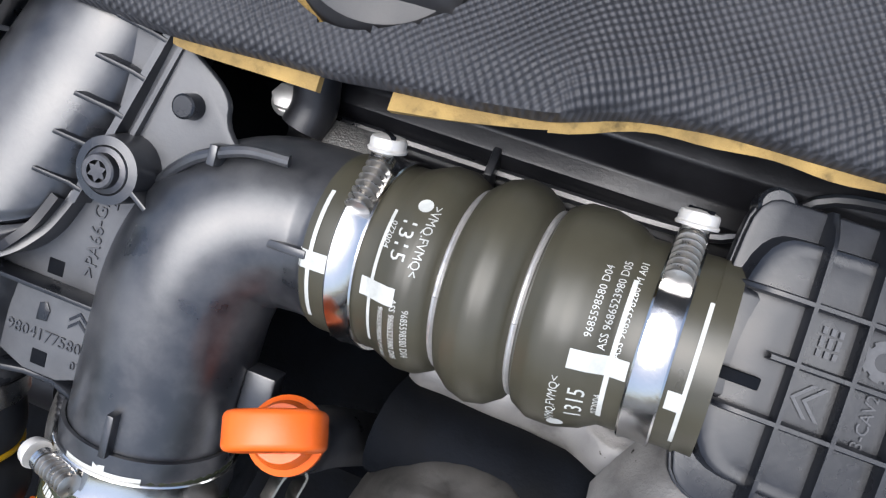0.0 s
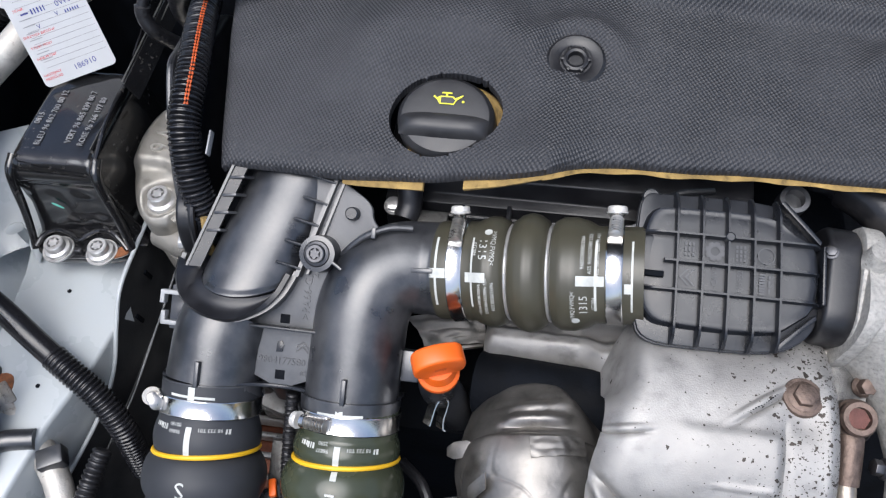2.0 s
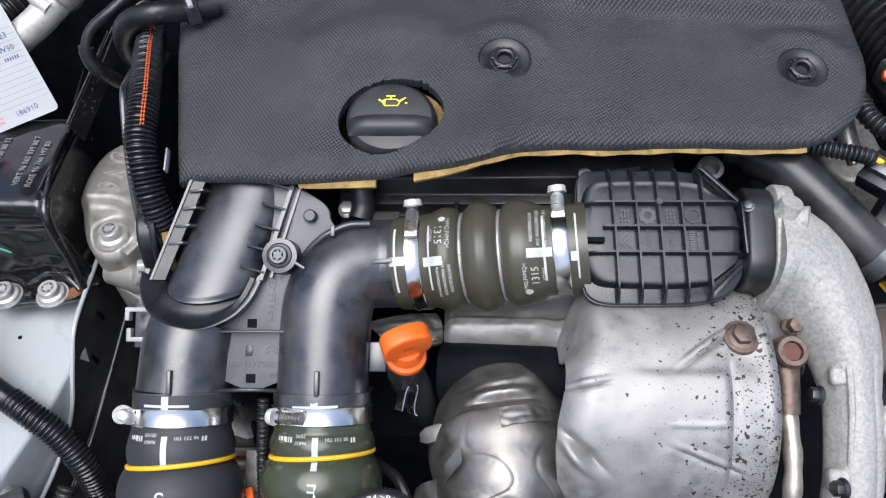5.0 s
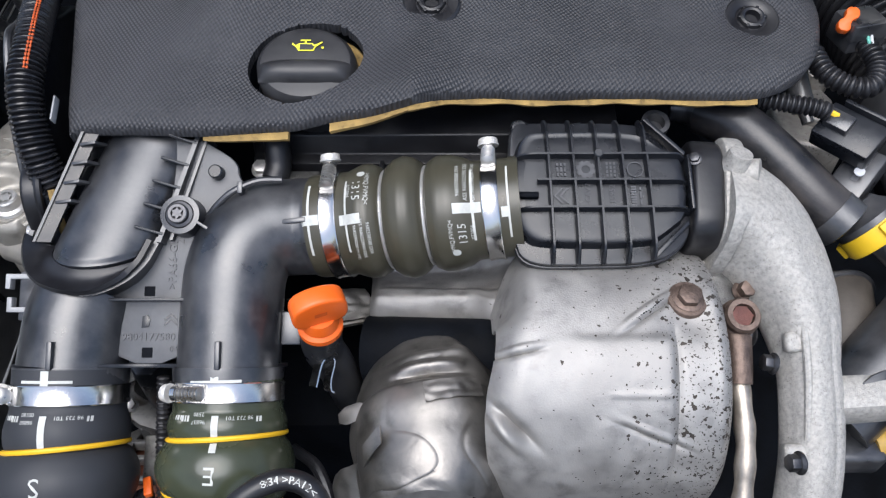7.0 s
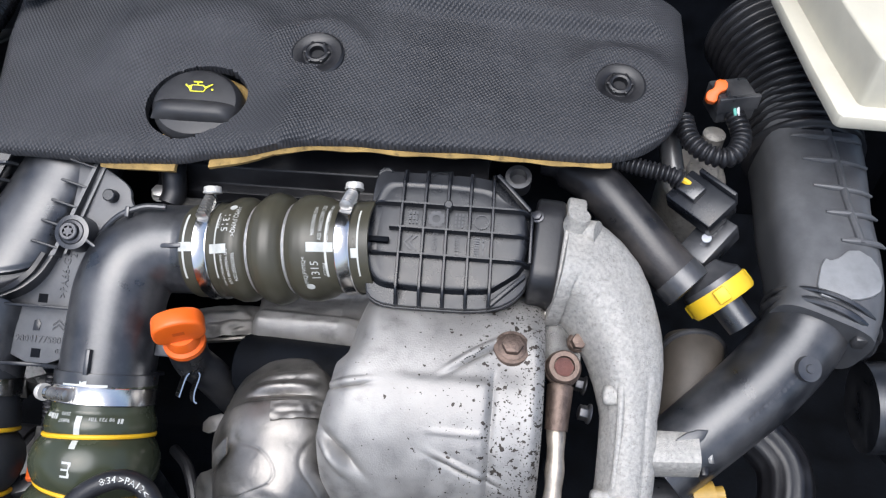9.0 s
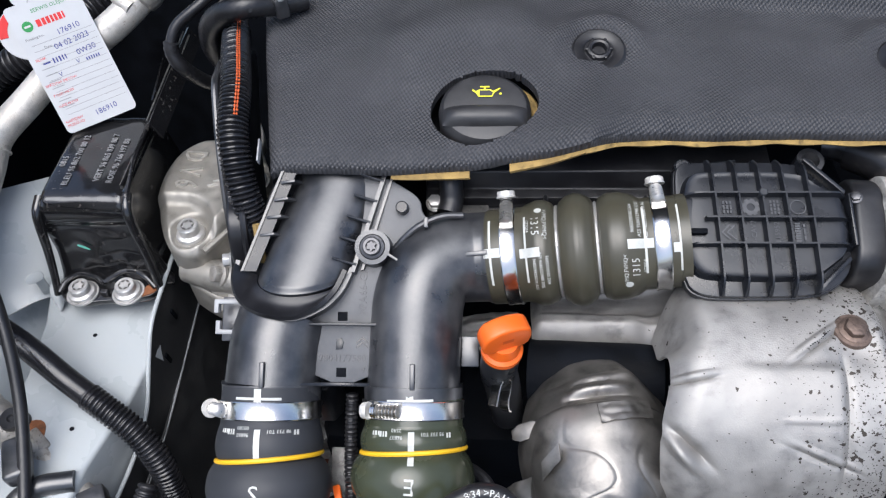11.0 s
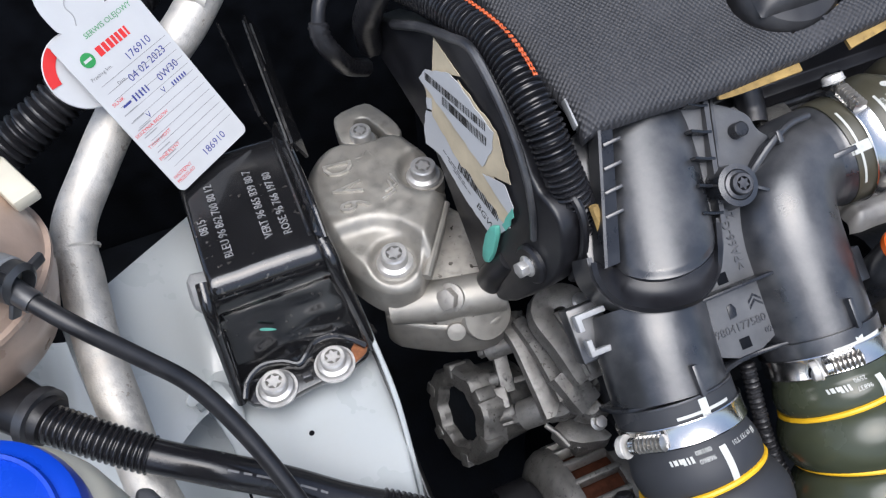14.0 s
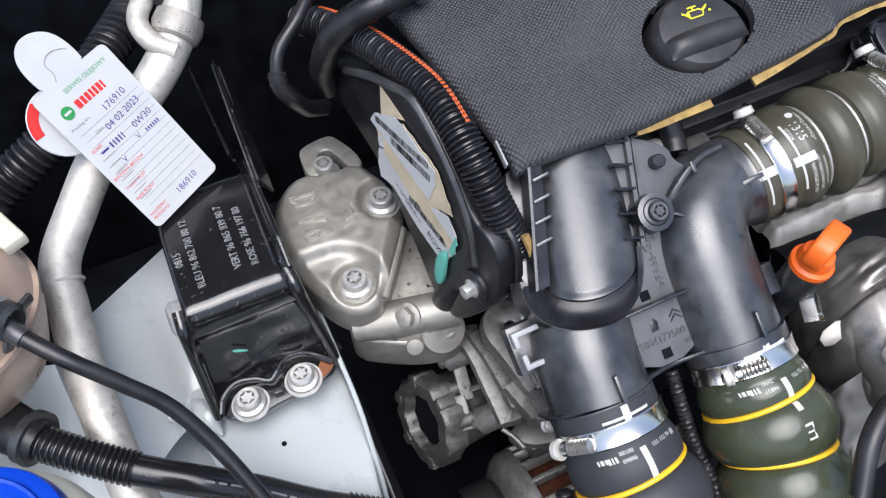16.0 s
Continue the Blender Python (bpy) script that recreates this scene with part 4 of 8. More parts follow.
    hose_clamp(HA + HD * 0.118, HM @ Matrix.Translation((0, 0, 0.118)), 0.0301, 0.0098, -62, 0.020, screw_side=-1, head_r=0.0058, lift=10, sink=0.0012, nod=48)


def bellows(name, x0, path, material, label, rings, letter, first):
    """A sloping bellows hose with yellow rings, its clamp and its printing."""
    t = thing(name, path[0], label, "hose", "bellows hoses under the air duct")

    def r(s, d):
        if d < 0.024:
            return 0.0320
        if d < first:
            k = (d - 0.024) / (first - 0.024)
            return 0.0320 + 0.0028 * math.sin(math.pi * min(1, k * 0.85))
        k = ((d - first) / 0.0345) % 1.0
        return 0.0318 + 0.0085 * math.sin(math.pi * k) ** 0.6
    hose = part("hose", tube(path, r, 220, 56), material, t)
    pts, length = spline(path, 400)
    fr = frames(pts)
    for k in range(rings):
        d = first + 0.0345 * k
        i = min(398, int(d / length * 399))
        p, tg, rt, up = fr[i]
        tilt = 0.05 * (-1) ** k
        part("yellow_ring", tube([p + (rt * math.cos(a) + up * math.sin(a)) * 0.0338 + tg * 0.0338 * tilt * math.cos(a) for a in [2 * math.pi * j / 24 for j in range(25)]], 0.0016, 96, 8), YELLOW, t, "yellow ring in the bellows groove")

    def lay(d, arc, rr):
        i = min(398, max(0, int(d / length * 399)))
        p, tg, rt, up = fr[i]
        p = p + tg * (d - i / 399 * length)
        a = math.pi / 2 - arc / rr
        return p + (rt * math.cos(a) + up * math.sin(a)) * rr

    def ink(bm, d, arc, turn=0, cut=0.0, m=None):
        c, s = math.cos(radians(turn)), math.sin(radians(turn))

        def fn(x, y):
            x, y = x * c - y * s, x * s + y * c
            dd = d + y
            return lay(dd, x - arc, r(0, dd) + 0.0003)
        part("print", bend(bm, fn, cut), m or PRINT, hose)
    ink(bars([0.030], 0.0016, 0), 0.0065, 0, 0, 0.004), ink(bars([0.008], 0.0045, 0), 0.0045, 0, 90, 0.003)
    ink(bars([0.020], 0.0038, 0), 0.036, 0.001, 90, 0.003)
    ink(writing("98 733 T01", 0.0034), 0.0275, 0.0145), ink(writing("96837" if letter == "E" else "96860", 0.0034), 0.0295, -0.0085)
    ink(writing("2590" if letter == "E" else "00180", 0.0034), 0.0250, -0.0085), ink(bars((0.0014, 0.0010, 0.0018), 0.0034, 0.0008), 0.0275, -0.0175), ink(bars((0.0012, 0.0020, 0.0012), 0.0026, 0.0008), 0.0270, -0.0235)
    ink(bars((0.0016, 0.0012), 0.0032, 0.0007), 0.0285, 0.026)
    for k in range(2):
        ink(writing(letter, 0.0145), first + 0.0172 + 0.069 * k, 0.001)
    return t, fr, length


def lower_hoses():
    ps = [P(-0.0484, -0.046, -0.007), P(-0.0484, -0.07, -0.007), P(-0.0475, -0.10, -0.006), P(-0.047, -0.13, -0.006), P(-0.055, -0.165, -0.010), P(-0.070, -0.20, -0.022), P(-0.086, -0.235, -0.048), P(-0.097, -0.255, -0.085), P(-0.100, -0.262, -0.13)]
    bellows("intercooler_hose", -0.0484, ps, NAVY, "dark grey silicone bellows hose with yellow rings", 6, "S", 0.046)
    pe = [P(0.046, -0.046, -0.008), P(0.0465, -0.07, -0.008), P(0.0465, -0.10, -0.007), P(0.044, -0.13, -0.007), P(0.037, -0.165, -0.012), P(0.026, -0.20, -0.024), P(0.014, -0.235, -0.05), P(0.006, -0.255, -0.085), P(0.004, -0.262, -0.13)]
    bellows("intercooler_hose", 0.046, pe, GREENH, "green silicone bellows hose with yellow rings", 6, "E", 0.040)
    back = P(0, -1, 0) - P(0, 0, 0)
    up = P(0, 0, 1) - P(0, 0, 0)
    hose_clamp(P(-0.0484, -0.06, -0.007), axes(P(-0.0484, -0.0605, -0.007), back, up), 0.0323, 0.0115, 55, 0.019, screw_side=1, head_r=0.0056)
    hose_clamp(P(0.046, -0.06, -0.008), axes(P(0.046, -0.0590, -0.008), back, up), 0.0323, 0.0115, 22, 0.019, screw_side=1)


# ---- intake box, coupling and turbo ----
BO, BT = V(0.112, -0.0395, 0.9235), radians(21.5)
BM = Matrix(((1, 0, 0, 0), (0, math.cos(BT), -math.sin(BT), BO.y), (0, math.sin(BT), math.cos(BT), BO.z), (0, 0, 0, 1)))


def muffler_box():
    """Ribbed lid tilted towards the front; BM is the frame of its flange."""
    t = thing("intake_resonator", (0.115, -0.03, 0.89), "black ribbed plastic intake resonator box", "intake box")
    out = soften([(0.060, 0.026), (0.062, 0.0455), (0.076, 0.0455), (0.139, 0.0455), (0.150, 0.037), (0.166, 0.0215), (0.166, -0.020), (0.160, -0.034), (0.142, -0.0445), (0.100, -0.0455), (0.070, -0.0455), (0.0605, -0.034)], 2)
    lid = soften([(0.061, 0.017), (0.066, 0.035), (0.078, 0.037), (0.138, 0.037), (0.149, 0.026), (0.164, 0.0195), (0.164, -0.017), (0.150, -0.028), (0.139, -0.036), (0.080, -0.036), (0.067, -0.033), (0.061, -0.020)], 2)
    c = V(0.112, 0.0)

    def top(x, s):
        return 0.0062 - 1.6 * s * s - 0.0012 * max(0, (0.078 - x) / 0.012) ** 2
    bm = bmesh.new()
    rings = []
    for f, h in ((0.99, -0.02), (1.0, -0.0025), (0.99, 0.001), (0.965, 0.0052), (0.93, 0.0), (0.86, 0.0004), (0.7, 0.0), (0.4, 0.0), (0.15, 0.0)):
        ring = []
        for x, s in lid:
            q = c + (V(x, s) - c) * f
            ring.append(bm.verts.new(BM @ V(q.x, q.y, h if f > 0.94 else top(q.x, q.y) + h)))
        rings.append(ring)
    for p, q in zip(rings, rings[1:]):
        for k in range(len(p)):
            j = (k + 1) % len(p)
            bm.faces.new((p[k], p[j], q[j], q[k]))
    bm.faces.new(rings[-1]), bm.faces.new(rings[0][::-1])
    box_ = part("box", bm, GREYP, t, angle=50)
    part("seam_flange", prism(out, -0.0015, BM, 0.0008, 2, h0=-0.0065), GREYP, t)
    part("seam_rim", prism([(0.112 + (x - 0.112) * 1.012, s * 1.02) for x, s in out], -0.0055, BM, 0.0008, 2, h0=-0.0115), GREYP, t)
    part("lower_shell", prism([(0.112 + (x - 0.112) * 0.9, s * 0.86) for x, s in out], -0.006, BM, 0.003, 2, h0=-0.026), GREYP, t)

    def rib(p, q, w=0.0026):
        """A rib of the grid, falling to the flange at its ends."""
        d = V(q[0] - p[0], q[1] - p[1])
        length = d.length
        d.normalize()
        nn = V(-d.y, d.x)
        n = 30

        def fn(u, v):
            x, s = p[0] + d.x * length * u, p[1] + d.y * length * u
            j = min(5, int(round(v * 5)))
            side, up = ((-1, 0), (-0.85, 0.86), (-0.45, 1), (0.45, 1), (0.85, 0.86), (1, 0))[j]
            near = min(abs(x - 0.060), abs(0.1655 - x)) if abs(d.x) > 0.7 else 0.0455 - abs(s)
            k = min(1, max(0, near / 0.010))
            crest = 0.0016 + (top(x, s) + 0.0058 - 0.0016) * math.sin(k * math.pi / 2) ** 0.9
            return BM @ V(x + nn.x * w / 2 * side, s + nn.y * w / 2 * side, -0.003 + (crest + 0.003) * up)
        part("rib", sheet(fn, n, 5, 0.0003), GREYP, t, angle=50)
    cols = (0.0822, 0.0967, 0.1112, 0.1256, 0.1400)
    for k, x in enumerate(cols):
        rib((x - 0.001, 0.0458), (x + 0.001, -0.0458 if k < 4 else -0.044))
    for s, x0, x1 in ((0.0192, 0.0610, 0.1655), (0.0025, 0.0750, 0.1655), (-0.0145, 0.0605, 0.1655)):
        rib((x0, s), (x1, s))
    part("gusset", prism([(0.140, 0.044), (0.1425, 0.0455), (0.164, 0.0225), (0.163, 0.020)], 0.006, BM, 0.0006, 2, h0=-0.004), GREYP, t)
    part("gusset", prism([(0.140, -0.041), (0.141, -0.044), (0.163, -0.0225), (0.162, -0.020)], 0.004, BM, 0.0006, 2, h0=-0.004), GREYP, t)
    part("end_rib", prism([(0.1635, 0.0195), (0.1655, 0.0195), (0.1655, -0.0150), (0.1635, -0.0150)], 0.0095, BM, 0.0006, 2, h0=-0.004), GREYP, t)
    part("node", lathe([(0.0028, 0.004), (0.0028, 0.0118), (0.0022, 0.0124), (0.0001, 0.0124)], BM @ Matrix.Translation((0.1112, 0.0192, 0)), 20), GREYP, t)
    part("corner_pad", lathe([(0.0055, -0.014), (0.0055, -0.004), (0.0045, -0.003), (0.0001, -0.0028)], BM @ Matrix.Translation((0.067, 0.0435, 0)), 24), GREYP, t)
    # inlet neck towards the hose
    part("inlet_neck", tube([HA + HD * 0.124, HA + HD * 0.136, V(0.072, -0.039, 0.909)], lambda s, d: 0.0265 - 0.012 * s, 20, 40), GREYP, t)
    part("neck_saddle", box((0.018, 0.034, 0.010), BM @ Matrix.Translation((0.069, 0.002, 0.0005)), 0.003, 3), GREYP, t)
    part("collar", lathe([(0.0285, 0), (0.0305, 0), (0.0305, 0.006), (0.0285, 0.006)], HM @ Matrix.Translation((0, 0, 0.129)), 48, True), OLIVE, t)
    part("locating_rib", box((0.014, 0.0035, 0.004), BM @ Matrix.Translation((0.0685, -0.006, 0.0075)), 0.0005), SHADE_BLACK, t)

    def mark(bm, x, s, rot=90):
        def fn(a, b):
            r = radians(rot)
            xx, yy = x + a * math.cos(r) - b * math.sin(r), s + a * math.sin(r) + b * math.cos(r)
            return BM @ V(xx, yy, top(xx, yy) + 0.00075)
        part("raised_lettering", bend(bm, fn), LETTERP, box_)
    mark(writing("3-CAV2", 0.0047), 0.1045, -0.0060), mark(writing("115952", 0.0047), 0.1187, -0.0060)
    mark(bars((0.0012,) * 8, 0.0032, 0.0004), 0.1310, -0.006), mark(bars((0.003, 0.004, 0.002), 0.0011, 0.0008), 0.1350, -0.006)
    for k in range(2):
        ch = bmesh.new()
        for sx in (-1, 1):
            ch.faces.new([ch.verts.new(q) for q in ((0, 0.003, 0), (0, 0.0017, 0), (0.0048 * sx, -0.003, 0), (0.0048 * sx, -0.0017, 0))])
        mark(ch, 0.0905 - 0.0032 * k, -0.006, 90)
    for x, ws in ((0.0895, (0.002, 0.003, 0.002)), (0.1187, (0.0016, 0.0022, 0.0016, 0.002))):
        mark(bars(ws, 0.0012, 0.0007), x - 0.0022, 0.0108), mark(bars(ws[::-1], 0.0012, 0.0007), x, 0.0108), mark(bars(ws, 0.0012, 0.0007), x + 0.0022, 0.0108)
    for x, teeth in ((0.1040, 9), (0.1330, 0)):
        ring = bmesh.new()
        for k in range(24):
            a0, a1 = 2 * math.pi * k / 24, 2 * math.pi * (k + 1) / 24
            ro = 0.0050 + (0.0008 if teeth and k % 3 else 0)
            ri = 0.0026 if teeth else 0.0043
            ring.faces.new([ring.verts.new((r * math.cos(q), r * math.sin(q), 0)) for r, q in ((ri, a0), (ro, a0), (ro, a1), (ri, a1))])
        mark(ring, x, 0.0108)
    # rubber coupling
    s = thing("rubber_coupling", (0.178, -0.04, 0.89), "black rubber coupling on the compressor outlet", "coupling")
    ex = BM.to_3x3()
    cm = axes(BM @ V(0.166, 0.001, -0.022), (1, -0.06, -0.03), ex @ V(0, 0, 1))
    part("coupling", prism(rounded(0.062, 0.070, 0.02, 6), 0.0185, cm, 0.003, 3, h0=0.0), RUBBER, s)
    hex_bolt(s, axes(BM @ V(0.168, 0.0165, 0.0088), (-0.35, -0.3, 1)), 0.0032, 0.003, material=DKSTEEL)


def turbo():
    t = thing("turbo_compressor", (0.23, -0.1, 0.8), "cast aluminium turbocharger compressor housing with rough weathered skin", "turbocharger")
    path = [(0.183, -0.041, 0.903), (0.197, -0.043, 0.901), (0.2125, -0.055, 0.894), (0.2260, -0.079, 0.883), (0.2320, -0.107, 0.8695), (0.2325, -0.142, 0.8515), (0.2300, -0.177, 0.8255), (0.2255, -0.207, 0.783), (0.221, -0.217, 0.72)]
    part("scroll", tube(path, lambda s, d: 0.0345 - 0.0188 * min(1, s * 2.6), 180, 80, shape=lambda a, s: (abs(math.cos(a)) ** 3 + abs(math.sin(a)) ** 3) ** (-1 / 3) * (1 + 0.018 * noise.noise((math.cos(a) * 3, math.sin(a) * 3, s * 12)) + 0.012 * noise.noise((math.cos(a) * 11, math.sin(a) * 11, s * 50)) - 0.05 * math.exp(-((math.degrees(a) - 96) / 5) ** 2) * (s > 0.3))), ALU_T, t, angle=60)
    part("outlet_flange", prism(rounded(0.064, 0.074, 0.02, 6), 0.012, axes(BM @ V(0.184, 0.001, -0.022), (1, -0.1, -0.05), BM.to_3x3() @ V(0, 0, 1)), 0.002), ALU_T, t)
    part("ear", tube([(0.190, -0.030, 0.92), (0.1925, -0.0295, 0.938), (0.1935, -0.029, 0.944)], lambda s, d: 0.010 - 0.003 * s, 14, 20), ALU_T, t)
    part("ear", tube([(0.196, -0.030, 0.93), (0.206, -0.034, 0.934)], 0.0075, 8, 16), ALU_T, t)
    part("cast_nub", lathe([(0.0075, -0.006), (0.007, 0.003), (0.006, 0.0045), (0.0001, 0.0048)], axes((0.2235, -0.0765, 0.8995), (0.1, -0.5, 0.85)), 24), ALU_T, t)
    part("rim_pad", prism(soften([(-0.022, -0.006), (-0.020, 0.006), (0.020, 0.007), (0.023, 0.002), (0.023, -0.006)], 1), 0.008, axes((0.2440, -0.0955, 0.8735), (0.10, -0.44, 0.9), (0.02, -0.9, -0.44)), 0.0015, 2, h0=-0.016), ALU_T, t)
    part("rim_pad", prism(soften([(-0.024, -0.014), (-0.022, 0.0), (0.022, 0.0), (0.024, -0.014)], 1), 0.010, axes((0.2460, -0.0955, 0.8715), (0.10, -0.44, 0.9), (0.02, -0.9, -0.44)), 0.0015, 2, h0=-0.016), ALU_T, t)
    part("cast_step", tube([(0.1985, -0.0640, 0.915), (0.2090, -0.0655, 0.916), (0.2160, -0.0720, 0.909), (0.2225, -0.0850, 0.901), (0.2245, -0.105, 0.891), (0.2250, -0.135, 0.874), (0.2230, -0.165, 0.853)], lambda q, d: 0.0030 - 0.001 * q, 60, 10), ALU_T, t, "raised casting step")
    part("cast_step", box((0.022, 0.012, 0.008), Matrix.Translation((0.2255, -0.1170, 0.8790)) @ Matrix.Rotation(radians(28), 4, "X"), 0.003, 3), ALU_T, t)
    part("cast_step", box((0.026, 0.014, 0.010), Matrix.Translation((0.2235, -0.1700, 0.8440)) @ Matrix.Rotation(radians(30), 4, "X"), 0.003, 3), ALU_T, t)
    part("actuator_boss", tube([(0.232, -0.1375, 0.846), (0.260, -0.1375, 0.8495), (0.2765, -0.1375, 0.8515)], lambda s, d: 0.0128 - 0.001 * s, 16, 24, shape=lambda a, s: (abs(math.cos(a)) ** 4 + abs(math.sin(a)) ** 4) ** -0.25), ALU_T, t)
    part("back_plate", lathe([(0.075, -0.004), (0.078, 0), (0.078, 0.006), (0.072, 0.010), (0.0001, 0.010)], axes((0.204, -0.150, 0.80), (1, 0, 0.0)), 56), DKRED, t, "scorched dark red rear flange")
    part("scorched_core", lathe([(0.066, 0), (0.070, 0.004), (0.066, 0.014), (0.0001, 0.014)], axes((0.193, -0.140, 0.812), (1, 0, 0)), 48), DKRED, t)
    for y, z in ((-0.098, 0.864), (-0.128, 0.878), (-0.185, 0.868)):
        d = V(0, y + 0.15, z - 0.80).normalized()
        hex_bolt(t, axes((0.207, -0.150 + d.y * 0.078, 0.80 + d.z * 0.078), (-1, d.y * 0.2, d.z * 0.2), (0, 0, 1)), 0.0048, 0.007, material=DKSTEEL)
    # oil feed with its banjo bolt
    f = thing("oil_feed_pipe", (0.189, -0.12, 0.85), "brownish steel oil feed pipe with banjo bolt", "pipe")
    bm_ = axes((0.1895, -0.1045, 0.884), (0.02, -0.35, 0.93))
    part("banjo_eye", lathe([(0.0098, -0.007), (0.0112, -0.005), (0.0112, 0.003), (0.0098, 0.0045), (0.0001, 0.0045)], bm_, 32), RUSTBOLT, f)
    part("banjo_bolt", lathe([(0.0100, 0.004), (0.0104, 0.009), (0.0092, 0.011), (0.0064, 0.011), (0.0062, 0.007), (0.0001, 0.007)], bm_, 32), RUSTBOLT, f)
    part("socket", prism([(0.0063 * math.cos(math.pi * k / 3), 0.0063 * math.sin(math.pi * k / 3)) for k in range(6)], 0.0085, bm_, 0, h0=0.004), DKRED, f)
    part("sleeve", tube([(0.189, -0.113, 0.878), (0.188, -0.128, 0.873), (0.1875, -0.138, 0.868)], lambda s, d: 0.0082 - 0.0012 * s, 12, 20), RUSTBOLT, f)
    part("pipe", tube([(0.1875, -0.135, 0.868), (0.188, -0.150, 0.862), (0.1875, -0.172, 0.85), (0.184, -0.2, 0.825), (0.18, -0.22, 0.78)], lambda s, d: 0.0056 + 0.0004 * math.sin(d * 300), 60, 16), TANPIPE, f)
    # studs behind the resonator
    b = thing("exhaust_stud", (0.185, -0.07, 0.87), "dark steel studs beside the turbo flange", "stud")
    part("bracket", sheet(lambda u, v: (0.176 + 0.026 * u, -0.066 - 0.030 * v, 0.884 - 0.010 * v + 0.002 * math.sin(5 * u)), 16, 12, 0.002), ALU_D, b)
    part("bracket_edge", tube([(0.174, -0.065, 0.886), (0.188, -0.066, 0.8865), (0.203, -0.067, 0.886)], 0.0018, 12, 8), BRIGHTZ, b)
    hex_bolt(b, axes((0.199, -0.082, 0.881), (0.1, -0.4, 0.9)), 0.005, 0.009, material=RUSTBOLT)


def heat_shield():
    t = thing("heat_shield", (0.1, -0.14, 0.78), "silver pressed-steel heat shield with rust spots and dents", "heat shield")

    def dent(x, y, cx, cy, rx, ry, rot=0.0):
        c, s = math.cos(rot), math.sin(rot)
        dx, dy = (x - cx), (y - cy)
        return math.exp(-(((dx * c + dy * s) / rx) ** 2) - (((-dx * s + dy * c) / ry) ** 2))

    def step(a, w):
        return 0.5 + 0.5 * math.tanh(a / w)

    def main(u, v):
        """u: across; v: from the back edge over the crown and down the front."""
        a = radians(126 - 176 * v)
        arc = 0.082 * radians(176 * v - 14)
        low = step(arc - 0.075, 0.02)
        left = 0.0510 - 0.0045 * low - 0.003 * math.sin(max(0, v - 0.3) * 9) * low
        x = left + (0.1768 - left) * u
        ax = x - 0.046
        edge = (x - left)
        r = 0.082 - 0.011 * max(0, 1 - edge / 0.018) ** 2 - 0.005 * max(0, (ax - 0.1235) / 0.007) ** 2
        r -= 0.034 * (1 - step(arc - 0.040, 0.010)) * max(0, 1 - edge / 0.024) ** 2
        e = 0.0026 * step(ax - 0.046, 0.010) * step(0.0985 - ax, 0.0022) * step(arc - 0.0575, 0.0026) * step(0.128 - arc, 0.014)
        e += 0.0010 * step(ax - 0.066, 0.004) * step(0.097 - ax, 0.002) * math.exp(-((arc - 0.0875) / 0.0016) ** 2)
        e -= 0.0016 * math.exp(-((ax - 0.1015) / 0.0022) ** 2) * step(min(arc - 0.052, 0.15 - arc), 0.004)
        e += 0.0022 * dent(ax, arc, 0.089, 0.0395, 0.017, 0.0016, -0.61) - 0.0022 * dent(ax, arc, 0.0905, 0.0425, 0.018, 0.0016, -0.61)
        e += 0.0020 * dent(ax, arc, 0.089, 0.1085, 0.017, 0.0016, 0.40) - 0.0020 * dent(ax, arc, 0.088, 0.1115, 0.018, 0.0016, 0.40)
        e += 0.003 * dent(ax, arc, 0.012, 0.0640, 0.012, 0.0014, -0.2) - 0.004 * dent(ax, arc, 0.013, 0.0668, 0.012, 0.0014, -0.2)
        e += 0.005 * dent(ax, arc, 0.006, 0.1090, 0.014, 0.003, 0.8) - 0.006 * dent(ax, arc, 0.014, 0.1070, 0.014, 0.003, 0.8)
        e += 0.0012 * noise.noise((x * 22, arc * 22, 1.3)) + 0.00018 * noise.noise((x * 110, arc * 110, 7.3)) + 0.0005 * noise.noise((x * 60, arc * 20, 4.4))
        e -= 0.0035 * dent(ax, arc, 0.111, 0.047, 0.014, 0.012)
        return (x, -0.100 - (r + e) * math.cos(a), 0.8185 + (r + e) * math.sin(a))
    part("shell", sheet(main, 190, 260, 0.0012), FOIL, t, angle=80)

    def strip(u, v):
        """The low strip that reaches across behind the elbow."""
        x = -0.029 + 0.105 * u
        y = -0.0675 + 0.045 * v - 0.012 * step(x - 0.045, 0.006) * (1 - v)
        z = 0.842 - 0.020 * max(0, 1 - v / 0.28) ** 2 - 0.0045 * step(v - 0.42, 0.03) + 0.010 * step(v - 0.85, 0.05)
        z += 0.020 * max(0, x - 0.035) / 0.05 - 0.010 * max(0, 1 - u / 0.07) ** 2
        return (x, y + 0.0012 * noise.noise((x * 40, v * 3, 2)), z + 0.0010 * noise.noise((x * 45, v * 5, 3.1)) + 0.0004 * noise.noise((x * 150, v * 14, 5.1)))
    part("side_strip", sheet(strip, 80, 50, 0.0012), FOIL, t, angle=80)
    for (p0, q0), (p1, q1) in (((0.0740, 0.0515), (0.1035, 0.0300)), ((0.0735, 0.1035), (0.1025, 0.1165)), ((0.004, 0.0675), (0.018, 0.0645)), ((0.004, 0.101), (0.017, 0.115))):
        line = []
        for k in range(9):
            px, qx = p0 + (p1 - p0) * k / 8, q0 + (q1 - q0) * k / 8 + 0.0003 * math.sin(k * 1.9)
            left = main(0, (math.degrees(qx / 0.082) + 14) / 176)[0]
            line.append(V(*main((px + 0.046 - left) / (0.1768 - left), (math.degrees(qx / 0.082) + 14) / 176)) + V(0, -0.0003, 0.0006))
